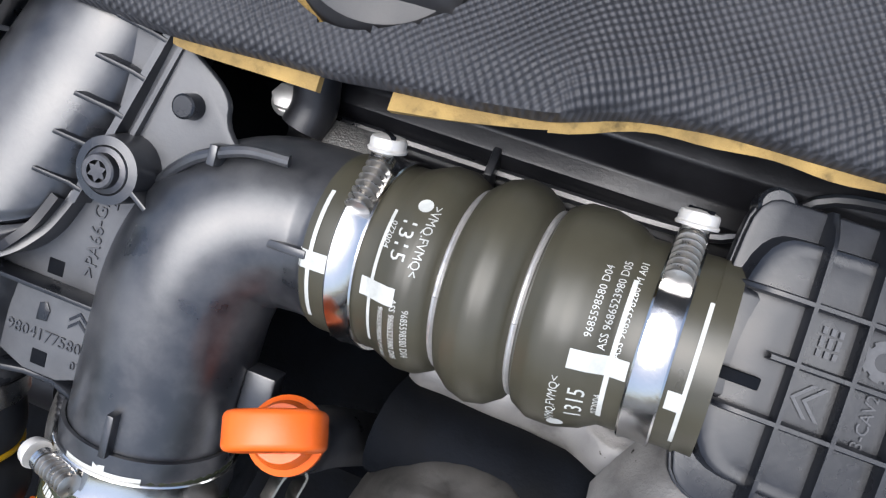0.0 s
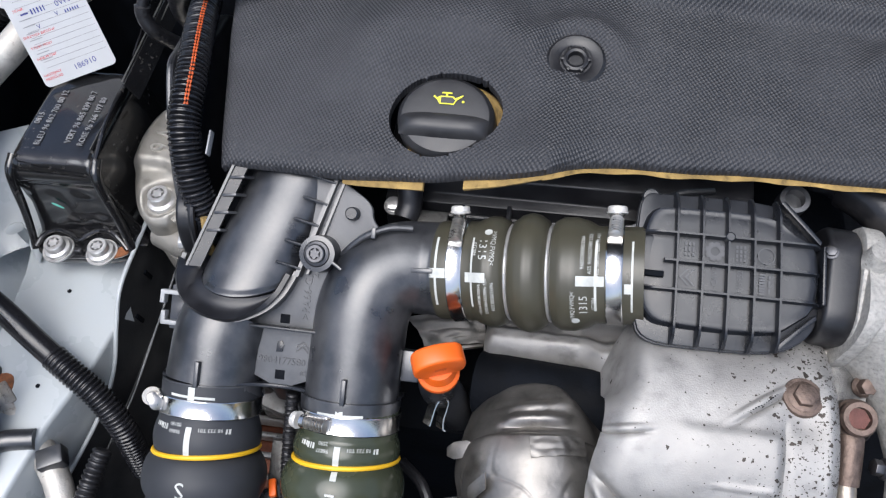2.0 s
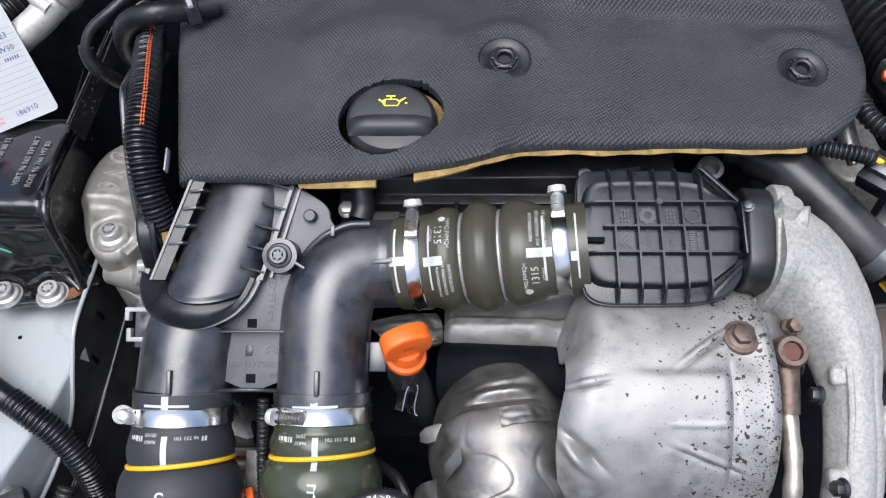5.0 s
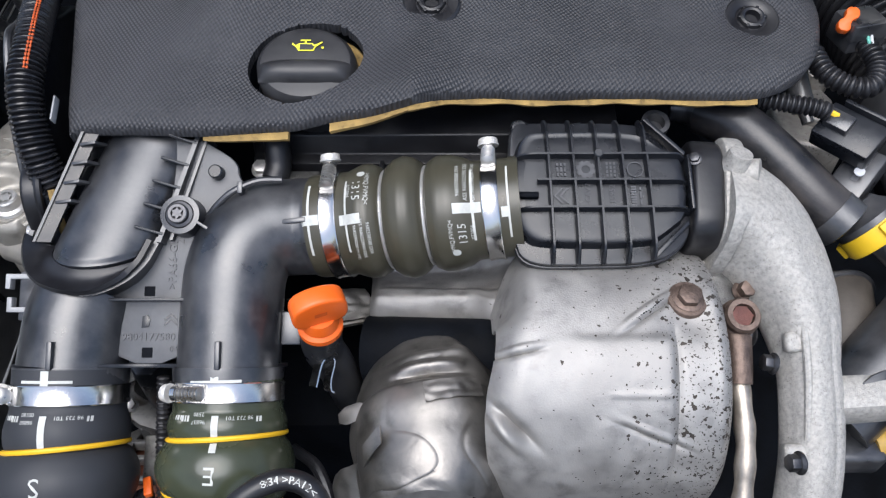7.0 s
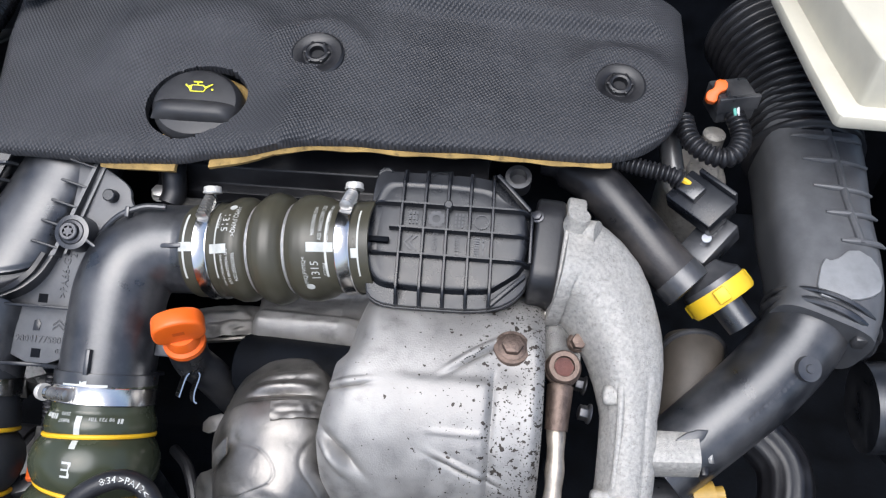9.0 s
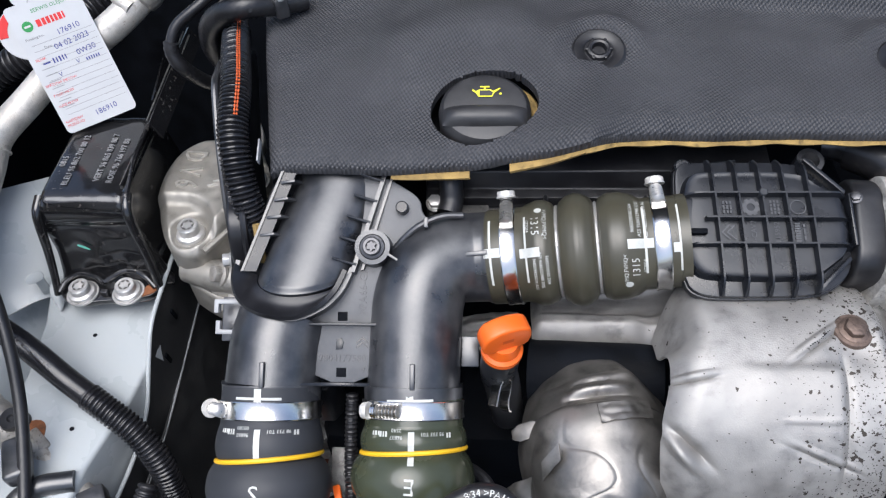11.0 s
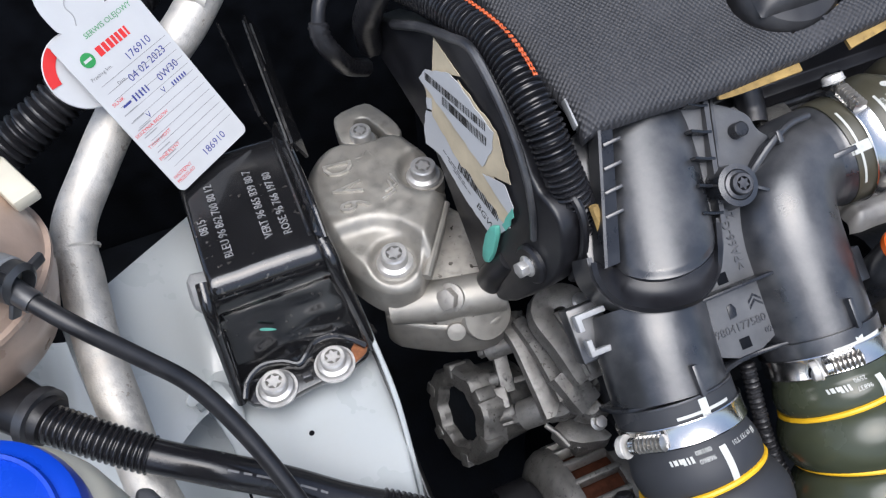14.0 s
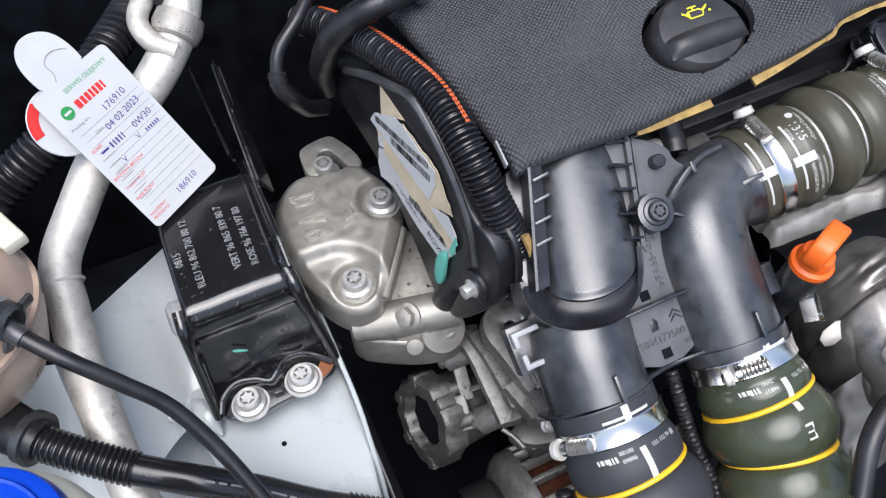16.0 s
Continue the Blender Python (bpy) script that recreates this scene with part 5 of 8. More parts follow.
        part("crack", tube(line, lambda s, d: 0.0007 * math.sin(math.pi * min(0.95, max(0.05, s))), 40, 6), SHADE_BLACK, t)
    m = axes((0.1572, -0.1025, 0.9000), (0.02, -0.12, 1))
    part("washer", lathe([(0.0112, -0.004), (0.0116, 0.0), (0.0109, 0.0018), (0.008, 0.0022), (0.0001, 0.0022)], m, 36), RUSTBOLT, t, "brown heat-stained washer")
    hex_bolt(t, m @ Matrix.Translation((0, 0, 0.002)), 0.0068, 0.0055, material=RUSTBOLT)
    # second shield over the down-pipe elbow
    d = thing("exhaust_elbow_shield", (0.005, -0.14, 0.78), "crumpled silver foil shield over the exhaust elbow", "heat shield")

    def dome(u, v):
        a, b = math.pi * (1.2 * u - 0.1), math.pi * (0.03 + 0.80 * v)
        n1 = noise.noise((u * 3.1, v * 3.7, 4.0))
        n2 = noise.noise((u * 8, v * 9 + 2 * n1, 8.0))
        n3 = abs(noise.noise((u * 5 + 2 * n1, v * 3.5, 5.0)))
        n4 = abs(noise.noise((u * 9, v * 10 + 2 * n2, 1.0)))
        upper, lower = math.exp(-((v - 0.34) / 0.11) ** 2), 0.5 + 0.5 * math.tanh((v - 0.66) / 0.05)
        crease = (0.25 + 0.5 * upper + 0.40 * lower) * (0.14 * max(0, 0.10 - n3) + 0.05 * max(0, 0.06 - n4))
        fold = 0.035 * upper * math.exp(-((u - 0.60 - 0.5 * (v - 0.34)) / 0.05) ** 2) - 0.03 * upper * math.exp(-((u - 0.68 - 0.5 * (v - 0.34)) / 0.04) ** 2)
        step_ = 0.030 * (0.5 + 0.5 * math.tanh((v - 0.525 - 0.05 * (0.5 - u)) / 0.005))
        r = 0.0595 * (1 + 0.020 * n1 + 0.016 * n2 - crease + fold + step_ - 0.06 * lower)
        sb = math.sin(b)
        x, y, z = r * 0.86 * math.cos(a) * sb ** 0.55, r * math.cos(b) * 1.00, r * math.sin(a) * sb ** 0.48 * 0.95
        px, py = 0.0140 - x, -0.1370 + y
        run = math.exp(-((px - 0.012) / 0.020) ** 4)
        z += run * (0.0032 * math.exp(-((py + 0.1175 - 0.12 * px) / 0.0028) ** 2) - 0.0022 * math.exp(-((py + 0.1230 - 0.10 * px) / 0.0022) ** 2) + 0.0018 * math.exp(-((py + 0.1090 - 0.20 * px) / 0.0030) ** 2))
        return (px, py, 0.798 + z)
    part("shell", sheet(dome, 170, 190, 0.0012), FOIL2, d, angle=70)

    def on_dome(x, y, h):
        return (x, y, 0.798 + 0.0585 * max(0.02, 1 - ((x - 0.0140) / 0.053) ** 2 - ((y + 0.1385) / 0.060) ** 2) ** 0.40 + h)
    part("folded_tab", sheet(lambda u, v: on_dome(0.008 + 0.033 * u + 0.002 * v, -0.1310 + 0.006 * u - (0.0125 - 0.002 * u) * v, 0.0030 - 0.0012 * v + 0.0008 * noise.noise((u * 6, v * 4, 1))), 24, 10, 0.0012), FOIL2, d, angle=60)
    part("folded_tab", sheet(lambda u, v: on_dome(-0.026 + 0.010 * u + 0.001 * v, -0.1600 + 0.007 * u - 0.009 * v, 0.0025 - 0.002 * v), 12, 8, 0.0012), FOIL2, d, angle=60)
    part("folded_tab", prism(soften([(-0.011, -0.006), (0.010, -0.005), (0.010, 0.006), (-0.010, 0.005)], 1), 0.0016, axes((-0.0345, -0.1335, 0.826), (-0.40, -0.35, 0.85), (1, 0.1, 0.4)), 0.0005), FOIL2, d)

    def skirt(u, v):
        a = math.pi * (0.02 + 0.75 * u)
        r = 0.050 + 0.004 * v + 0.004 * noise.noise((u * 9, v * 5, 2))
        return (0.000 - r * math.cos(a) * 0.95, -0.160 - 0.055 * v + 0.01 * math.sin(a) * v, 0.785 - 0.05 * v + 0.040 * math.sin(a) * (1 - 0.4 * v))
    part("lower_skirt", sheet(skirt, 60, 24, 0.0012), FOIL2, d, angle=80)
    part("manifold", tube([(-0.03, -0.080, 0.815), (0.01, -0.085, 0.82), (0.06, -0.09, 0.825)], 0.022, 20, 20), SHADE_BLACK, d, "dark manifold pipe, coloured as deep shade")
    s = thing("oxygen_sensor", (0.005, -0.19, 0.79), "brown lambda sensor under the elbow shield", "sensor")
    part("body", tube([(0.014, -0.195, 0.80), (0.006, -0.202, 0.792), (-0.004, -0.213, 0.78)], lambda q, dd: 0.009 - 0.003 * q, 14, 16), RUSTBOLT, s)
    h = thing("manifold_shield", (-0.05, -0.03, 0.79), "small silver heat shield plate behind the dipstick", "heat shield")
    part("plate", sheet(lambda u, v: V(*(-0.0934, -0.0283, 0.8)).lerp(V(*(-0.0372, -0.0196, 0.8)), u).lerp(V(*(-0.076, -0.0481, 0.8)).lerp(V(*(-0.0324, -0.0395, 0.8)), u), v) + V(0.003 * math.sin(3 * v), 0, 0.004 * math.sin(math.pi * u) - 0.008 * v * v + 0.002 * noise.noise((u * 5, v * 5, 1))), 40, 40, 0.0012), FOIL, h, angle=70)
    part("lower_edge", tube([V(*(-0.076, -0.0481, 0.8)) + V(0, -0.001, -0.008), V(*(-0.076, -0.0481, 0.8)).lerp(V(*(-0.0324, -0.0395, 0.8)), 0.5) + V(0, -0.003, -0.006), V(*(-0.0324, -0.0395, 0.8)) + V(0, -0.001, -0.008)], 0.0022, 20, 8), FOIL2, h)


def dipstick():
    t = thing("oil_dipstick", (-0.0515, -0.104, 0.86), "orange plastic oil dipstick handle in a black guide tube", "dipstick")
    m = axes((-0.0515, -0.1045, 0.880), (0.06, -0.07, 1.0), (0.92, 0.36, 0.0)) @ Matrix.Diagonal((0.90, 0.90, 0.94, 1))
    hand = soften([(-0.015, 0.008), (-0.0185, 0.017), (-0.0165, 0.029), (-0.006, 0.0335), (0.006, 0.0335), (0.0165, 0.029), (0.0185, 0.017), (0.015, 0.008)], 2)
    part("handle", prism(hand, 0.007, m @ Matrix(((1, 0, 0, 0), (0, 0, -1, 0), (0, 1, 0, 0), (0, 0, 0, 1))), 0.003, 3, h0=-0.007), ORANGE, t)
    part("stem", lathe([(0.0105, -0.012), (0.0115, -0.003), (0.0125, 0.004), (0.0105, 0.011), (0.0001, 0.012)], m, 32), ORANGE, t)
    part("collar", lathe([(0.0125, -0.005), (0.0148, -0.003), (0.0148, 0.001), (0.012, 0.003), (0.0001, 0.003)], m, 32), ORANGE, t)
    part("embossed_symbol", moved(bars((0.008,), 0.0035, 0), m @ Matrix.Translation((0, -0.0072, 0.021)) @ Matrix.Rotation(radians(90), 4, "X")), mat("orange_shadowed_emboss", (0.62, 0.09, 0.01), 0.5), t)
    part("guide_tube", tube([m @ V(0, 0, -0.004), m @ V(0, 0, -0.03), (-0.050, -0.095, 0.82), (-0.045, -0.085, 0.76)], 0.0125, 24, 20), BLACK, t, "black guide tube")
    c = thing("spring_clip", (-0.05, -0.115, 0.85), "small bent steel spring clip", "clip")
    cm = axes((-0.0505, -0.120, 0.848), (0.55, -0.45, 0.6), (0.8, 0.1, -0.6))
    pts = [(-0.006, -0.008), (-0.0062, 0.006), (-0.003, 0.010), (0.0008, 0.009), (0.0015, -0.002), (0.0035, -0.008), (0.006, -0.009)]
    way = spline([(x, y, 0) for x, y in pts], 41)[0]
    part("strap", sheet(lambda u, v: cm @ (way[int(round(u * 40))] + V(0, 0, 0.009 * (v - 0.5))), 40, 2, 0.0009), STEEL, c)


# ---- left side: mount, timing cover, pump ----
def engine_mount():
    """A pressed box: flat top, rounded front edge, recessed front, feet with two bolts."""
    t = thing("engine_mount", (-0.38, 0.06, 0.79), "glossy black steel engine mount housing with embossed stampings", "engine mount")
    rows = [(0.136, 0.850, -0.414, -0.3430), (0.134, 0.866, -0.4135, -0.3445), (0.129, 0.8725, -0.413, -0.3455), (0.09, 0.8735, -0.4128, -0.3458), (0.05, 0.8735, -0.4125, -0.3462), (0.039, 0.8730, -0.4125, -0.3464),
            (0.0335, 0.8705, -0.4128, -0.3464), (0.0300, 0.8655, -0.413, -0.346), (0.0285, 0.859, -0.4135, -0.345), (0.0280, 0.852, -0.414, -0.344), (0.0300, 0.8475, -0.4145, -0.343), (0.0295, 0.840, -0.415, -0.342),
            (0.0265, 0.822, -0.417, -0.339), (0.0225, 0.806, -0.4185, -0.337), (0.0195, 0.797, -0.4195, -0.336), (0.0150, 0.790, -0.4200, -0.3355)]
    way = spline([(y, z, 0) for y, z, a, b in rows], 91)[0]
    left, right = spline([(y, z, a) for y, z, a, b in rows], 91)[0], spline([(y, z, b) for y, z, a, b in rows], 91)[0]

    def skin(u, v):
        i = int(round(v * 90))
        y, z, a, b = way[i].x, way[i].y, left[i].z, right[i].z
        if u < 0.2 or u > 0.8:
            k = (0.2 - u) / 0.2 if u < 0.2 else (u - 0.8) / 0.2
            x = a - 0.0065 * k if u < 0.2 else b + 0.009 * k
            return (x, y + 0.004 * k, z - 0.0012 - max(0, z - 0.787) * k)
        q = (u - 0.2) / 0.6
        dip = 0.0012 * max(0, 1 - min(q, 1 - q) / 0.05) ** 2 + 0.0004 * noise.noise((q * 5, v * 9, 2))
        crumple = 0.0022 * math.sin(math.pi * q) * noise.noise((q * 4, z * 60, 6)) * (z < 0.846)
        return (a + (b - a) * q, y + crumple, z - dip)
    part("housing", sheet(skin, 60, 90, -0.003), GLOSS, t, angle=70)
    part("side_bead", tube([(-0.4155, 0.041, 0.868), (-0.4165, 0.0300, 0.862), (-0.4175, 0.0250, 0.850), (-0.4195, 0.0190, 0.825), (-0.4210, 0.0110, 0.802), (-0.4215, 0.0040, 0.788)], lambda q, d: 0.0042 - 0.0012 * q, 40, 12), GLOSS, t, "folded edge of the housing")
    part("side_bead", tube([(-0.3440, 0.041, 0.870), (-0.3425, 0.0300, 0.865), (-0.3410, 0.0245, 0.850), (-0.3375, 0.0190, 0.825), (-0.3350, 0.0130, 0.802), (-0.3340, 0.0080, 0.788)], lambda q, d: 0.0046 - 0.0012 * q, 40, 12), GLOSS, t, "folded edge of the housing")
    part("side_flange", sheet(lambda u, v: (-0.3455 + 0.004 * v, 0.040 + 0.096 * u, 0.872 + 0.0115 * v * min(1, (0.02 + u) / 0.35) - 0.004 * max(0, u - 0.85) / 0.15 * v), 30, 6, 0.0025), GLOSS, t)
    part("flange_edge", tube([(-0.3418, 0.038, 0.8745), (-0.3415, 0.07, 0.8835), (-0.3415, 0.115, 0.884), (-0.3415, 0.133, 0.880)], 0.0019, 40, 10), GLOSS, t)
    part("top_bead", tube([(-0.3490, 0.046, 0.8742), (-0.3485, 0.09, 0.8746), (-0.3480, 0.128, 0.8738)], 0.0016, 30, 8), GLOSS, t)
    part("back_plate", prism(soften([(-0.412, 0.80), (-0.345, 0.80), (-0.346, 0.868), (-0.411, 0.868)], 1), 0.004, Matrix(((1, 0, 0, 0), (0, 0, -1, 0.136), (0, 1, 0, 0), (0, 0, 0, 1))), 0.001), GLOSS, t)
    foot = soften([(-0.4220, 0.032), (-0.4215, 0.008), (-0.413, -0.0035), (-0.395, -0.0065), (-0.378, -0.0035), (-0.36, -0.0030), (-0.343, 0.0005), (-0.3350, 0.007), (-0.334, 0.032)], 1)
    part("foot", prism(foot, 0.7905, Matrix.Identity(4), 0.001, 2, h0=0.7845), GLOSS, t)
    part("foot_lip", tube([(-0.4185, 0.0035, 0.7925), (-0.4135, 0.0125, 0.7965), (-0.4030, 0.0180, 0.7985), (-0.3900, 0.0155, 0.7985), (-0.3810, 0.0105, 0.7975), (-0.3745, 0.0145, 0.7985), (-0.3670, 0.0205, 0.7990), (-0.3555, 0.0205, 0.7990), (-0.3455, 0.0150, 0.7970), (-0.3375, 0.0085, 0.7925)], 0.0023, 80, 10), GLOSS, t)
    part("rusty_edge", prism(soften([(-0.3535, -0.0012), (-0.344, 0.0012), (-0.3365, 0.0060), (-0.337, 0.016), (-0.346, 0.013), (-0.349, 0.004)], 1), 0.7912, Matrix.Identity(4), 0, h0=0.784), RUST, t, "rusted corner of the foot")
    part("rust_stain", prism(soften([(-0.4090, -0.0035), (-0.394, -0.0062), (-0.3865, 0.001), (-0.391, -0.001), (-0.402, -0.002)], 1), 0.7909, Matrix.Identity(4), 0, h0=0.786), RUST, t, "rusty rim under the bolt")
    for x, y in ((-0.3985, 0.0030), (-0.3600, 0.0045)):
        hex_bolt(t, Matrix.Translation((x, y, 0.7918)), 0.0082, 0.0100, washer=0.0132, torx=True)
    part("stud", box((0.006, 0.004, 0.006), Matrix.Translation((-0.3785, 0.0020, 0.7935)), 0.0006), DKSTEEL, t)
    part("bump_stop", lathe([(0.012, -0.004), (0.0125, 0.004), (0.009, 0.007), (0.0001, 0.007)], axes((-0.4200, 0.058, 0.838), (-1, -0.1, 0.2)), 28), HOOKP, t, "pale rubber stop")
    for text, x, y0 in (("ROSE 96 766 197 80", -0.3605, 0.0760), ("VERT 96 865 839 80 7", -0.3715, 0.0800), ("BLEU 96 862 700 80 12", -0.3960, 0.0770), ("0815", -0.4055, 0.0750)):
        part("embossed_number", moved(writing(text, 0.0063, 0.0003), Matrix.Translation((x, y0, 0.8743)) @ Matrix.Rotation(radians(90), 4, "Z") @ Matrix.Diagonal((0.97, 1.15, 1, 1))), EMBOSS, t)
    part("paint_mark", moved(prism(soften([(-0.005, 0.003), (-0.003, 0.0005), (0.005, -0.003), (0.004, -0.001), (-0.002, 0.003)], 1), 0.0004, Matrix.Identity(4), 0), axes((-0.391, 0.0240, 0.826), (0, -1, 0.15), (1, 0, 0))), TEAL, t, "teal paint mark")
    part("upright_fin", sheet(lambda u, v: (-0.3405 + 0.007 * v + 0.003 * u, 0.105 + 0.125 * u, 0.888 + 0.008 * u - 0.016 * v), 12, 3, 0.002), GLOSS, t)
    part("upright_fin", sheet(lambda u, v: (-0.352 + 0.004 * v - 0.004 * u, 0.145 + 0.09 * u, 0.880 + 0.012 * u - 0.014 * v), 12, 3, 0.002), GLOSS, t)
    part("fin_edge", tube([(-0.3375, 0.106, 0.880), (-0.3365, 0.16, 0.887), (-0.3345, 0.222, 0.893)], 0.0010, 16, 8), ALU_D, t)
    part("fin_edge", tube([(-0.3418, 0.108, 0.8885), (-0.3405, 0.16, 0.892), (-0.3385, 0.222, 0.897)], 0.0007, 16, 8), ALU_D, t)


def mount_bracket():
    t = thing("engine_bracket", (-0.29, 0.07, 0.79), "cast aluminium engine bracket with raised letters", "bracket")
    out = soften([(-0.338, 0.112), (-0.330, 0.128), (-0.316, 0.140), (-0.303, 0.141), (-0.289, 0.135), (-0.264, 0.136), (-0.256, 0.118), (-0.2500, 0.104), (-0.2480, 0.087), (-0.2545, 0.068), (-0.2900, 0.0185), (-0.2970, 0.0145), (-0.3135, 0.0175), (-0.3265, 0.033), (-0.3385, 0.064), (-0.341, 0.09)], 1)
    mid, n, rings, bm = V(-0.297, 0.080), 170, 46, bmesh.new()
    rim = spline([V(x, y, 0) for x, y in out] + [V(*out[0], 0)], n)[0][:n]

    def top(x, y, d):
        q = ((max(0, x + 0.316)) / 0.036) ** 2 + ((y - 0.026) / 0.042) ** 2
        low = 0.5 - 0.5 * math.tanh((q - 0.90) / 0.13)
        z = 0.8440 - low * (0.0085 + 0.05 * max(0, 0.062 - y))
        seat = math.hypot(x + 0.3034, y - 0.0360)
        z = z + (0.8285 - z) * (0.5 - 0.5 * math.tanh((seat - 0.0155) / 0.0016)) * low
        seat = math.hypot(x + 0.2600, y - 0.0910)
        z -= 0.0095 * (0.5 - 0.5 * math.tanh((seat - 0.0175) / 0.0022))
        z -= 0.004 * (0.5 + 0.5 * math.tanh((x + 0.268 - 0.5 * (0.09 - y)) / 0.004)) * (y < 0.09)
        z -= 0.0085 * max(0, 1 - d / 0.0085) ** 1.6
        return z + 0.00035 * noise.noise((x * 160, y * 160, 3)) + 0.0005 * noise.noise((x * 55, y * 55, 8))
    grid = []
    for k in range(rings + 3):
        f = min(1, k / rings)
        row = []
        for p in rim:
            q = mid.lerp(p.to_2d(), f)
            z = top(q.x, q.y, (p.to_2d() - q).length) if k <= rings else (0.822, 0.800)[k - rings - 1]
            row.append(bm.verts.new((q.x, q.y, z)))
        grid.append(row)
    for k in range(rings + 2):
        for i in range(len(rim)):
            j = (i + 1) % len(rim)
            bm.faces.new((grid[k][i], grid[k + 1][i], grid[k + 1][j], grid[k][j]))
    bmesh.ops.remove_doubles(bm, verts=bm.verts[:], dist=1e-6)
    part("top_plate", bm, ALU_B, t, angle=50)
    part("edge_rib", tube([(-0.2555, 0.067, 0.830), (-0.272, 0.043, 0.829), (-0.289, 0.019, 0.827)], 0.0032, 24, 10), ALU_B, t)
    low = soften([(-0.250, 0.090), (-0.27, 0.085), (-0.31, 0.045), (-0.3175, 0.031), (-0.3140, 0.020), (-0.285, 0.002), (-0.262, -0.004), (-0.241, 0.0), (-0.236, 0.012), (-0.238, 0.07)], 1)
    part("lower_casting", prism(low, 0.8055, Matrix.Identity(4), 0.005, 3, h0=0.765), ALU_S, t, "speckled lower casting")
    part("lower_casting", prism(soften([(-0.318, 0.034), (-0.3165, 0.020), (-0.299, 0.008), (-0.277, -0.004), (-0.255, -0.010), (-0.240, -0.004), (-0.24, 0.02)], 1), 0.790, Matrix.Identity(4), 0.004, 3, h0=0.755), ALU_B, t)
    part("boss", tube([(-0.3135, 0.0245, 0.797), (-0.290, 0.0175, 0.8000), (-0.265, 0.0110, 0.8015), (-0.242, 0.0065, 0.801)], lambda q, d: 0.0105 + 0.0035 * min(1, q * 2.5), 24, 24), ALU_B, t)
    part("machined_face", lathe([(0.0175, -0.012), (0.0178, 0.0), (0.0165, 0.0022), (0.0001, 0.0024)], axes((-0.2565, -0.0020, 0.7915), (0.12, -0.72, 0.62)), 32), ALU_B, t)
    part("casting_lug", lathe([(0.0065, -0.008), (0.0060, 0.003), (0.0001, 0.004)], axes((-0.2790, -0.0030, 0.788), (-0.2, -0.7, 0.6)), 18), ALU_B, t)
    hex_bolt(t, axes((-0.2770, 0.0090, 0.8100), (-0.70, -0.38, 0.6)), 0.0075, 0.0080, washer=0.0095, material=ALU)
    loop = soften([(-0.3030, 0.136), (-0.3025, 0.160), (-0.2990, 0.169), (-0.2760, 0.173), (-0.2700, 0.168), (-0.2610, 0.146), (-0.2600, 0.130), (-0.2700, 0.130), (-0.2770, 0.154), (-0.2820, 0.159), (-0.2890, 0.157), (-0.2910, 0.136)], 1)
    part("loop", prism(loop, 0.839, Matrix.Identity(4), 0.0025, 3, h0=0.826), ALU_B, t)
    for (x, y, z), rr in (((-0.3034, 0.0360, 0.8310), 0.0078), ((-0.2612, 0.0910, 0.8370), 0.0078), ((-0.2885, 0.1400, 0.8365), 0.0068)):
        part("bolt_seat", lathe([(rr * 1.85, -0.010), (rr * 1.75, 0.0005), (rr * 1.35, 0.001), (0.0001, 0.001)], Matrix.Translation((x, y, z - 0.003)), 32), ALU_B, t)
        hex_bolt(t, Matrix.Translation((x, y, z - 0.003)), rr * 1.10, 0.0125, torx=True)
    for ch, x, y, wide in (("D", -0.3150, 0.1125, 0.60), ("V", -0.3150, 0.0935, 0.58), ("6", -0.3150, 0.0785, 0.66)):
        raised = moved(writing(ch, 0.0285, 0.0022), Matrix.Translation((x, y, 0.8436)) @ Matrix.Rotation(radians(-96), 4, "Z") @ Matrix.Diagonal((wide, 1, 1, 1)))
        part("raised_letter", raised, WORN_LIT, t)
    for k in range(2):
        part("raised_mark", prism([(-0.0075, 0), (0, 0.006), (0.0075, 0), (0.0075, 0.0016), (0, 0.0079), (-0.0075, 0.0016)], 0.8446, Matrix.Translation((-0.2880 - 0.0035 * k, 0.0880 - 0.005 * k, 0.0012)) @ Matrix.Rotation(radians(-122), 4, "Z"), 0.0003, 1, h0=0.84), WORN_LIT, t)
    for k in range(5):
        part("raised_mark", prism([(-0.003, -0.0006), (0.003, -0.0006), (0.003, 0.0006), (-0.003, 0.0006)], 0.8441, Matrix.Translation((-0.297 + 0.0042 * (k % 3), 0.118 - 0.006 * (k // 3) + 0.002 * (k % 2), 0)) @ Matrix.Rotation(0.9 * k, 4, "Z"), 0.0002, 1, h0=0.84), ALU_B, t)


TN = (V(0.9794, 0.1861, -0.0784), V(-0.1867, 0.9824, 0.0), V(0.0770, 0.0146, 0.9969))
TM = Matrix((-TN[1], TN[2], -TN[0])).transposed().to_4x4()
TM.translation = V(-0.2445, 0, 0.88)


def ragged(outline, amp, seed):
    """An outline with torn edges."""
    rnd = random.Random(seed)
    res = []
    for k in range(len(outline)):
        a, b = outline[k], outline[(k + 1) % len(outline)]
        n = max(1, int(math.hypot(b[0] - a[0], b[1] - a[1]) / 0.0035))
        for j in range(n):
            f = j / n
            w = amp if 0 < j else 0
            res.append((a[0] + (b[0] - a[0]) * f + rnd.uniform(-w, w), a[1] + (b[1] - a[1]) * f + rnd.uniform(-w, w)))
    return res


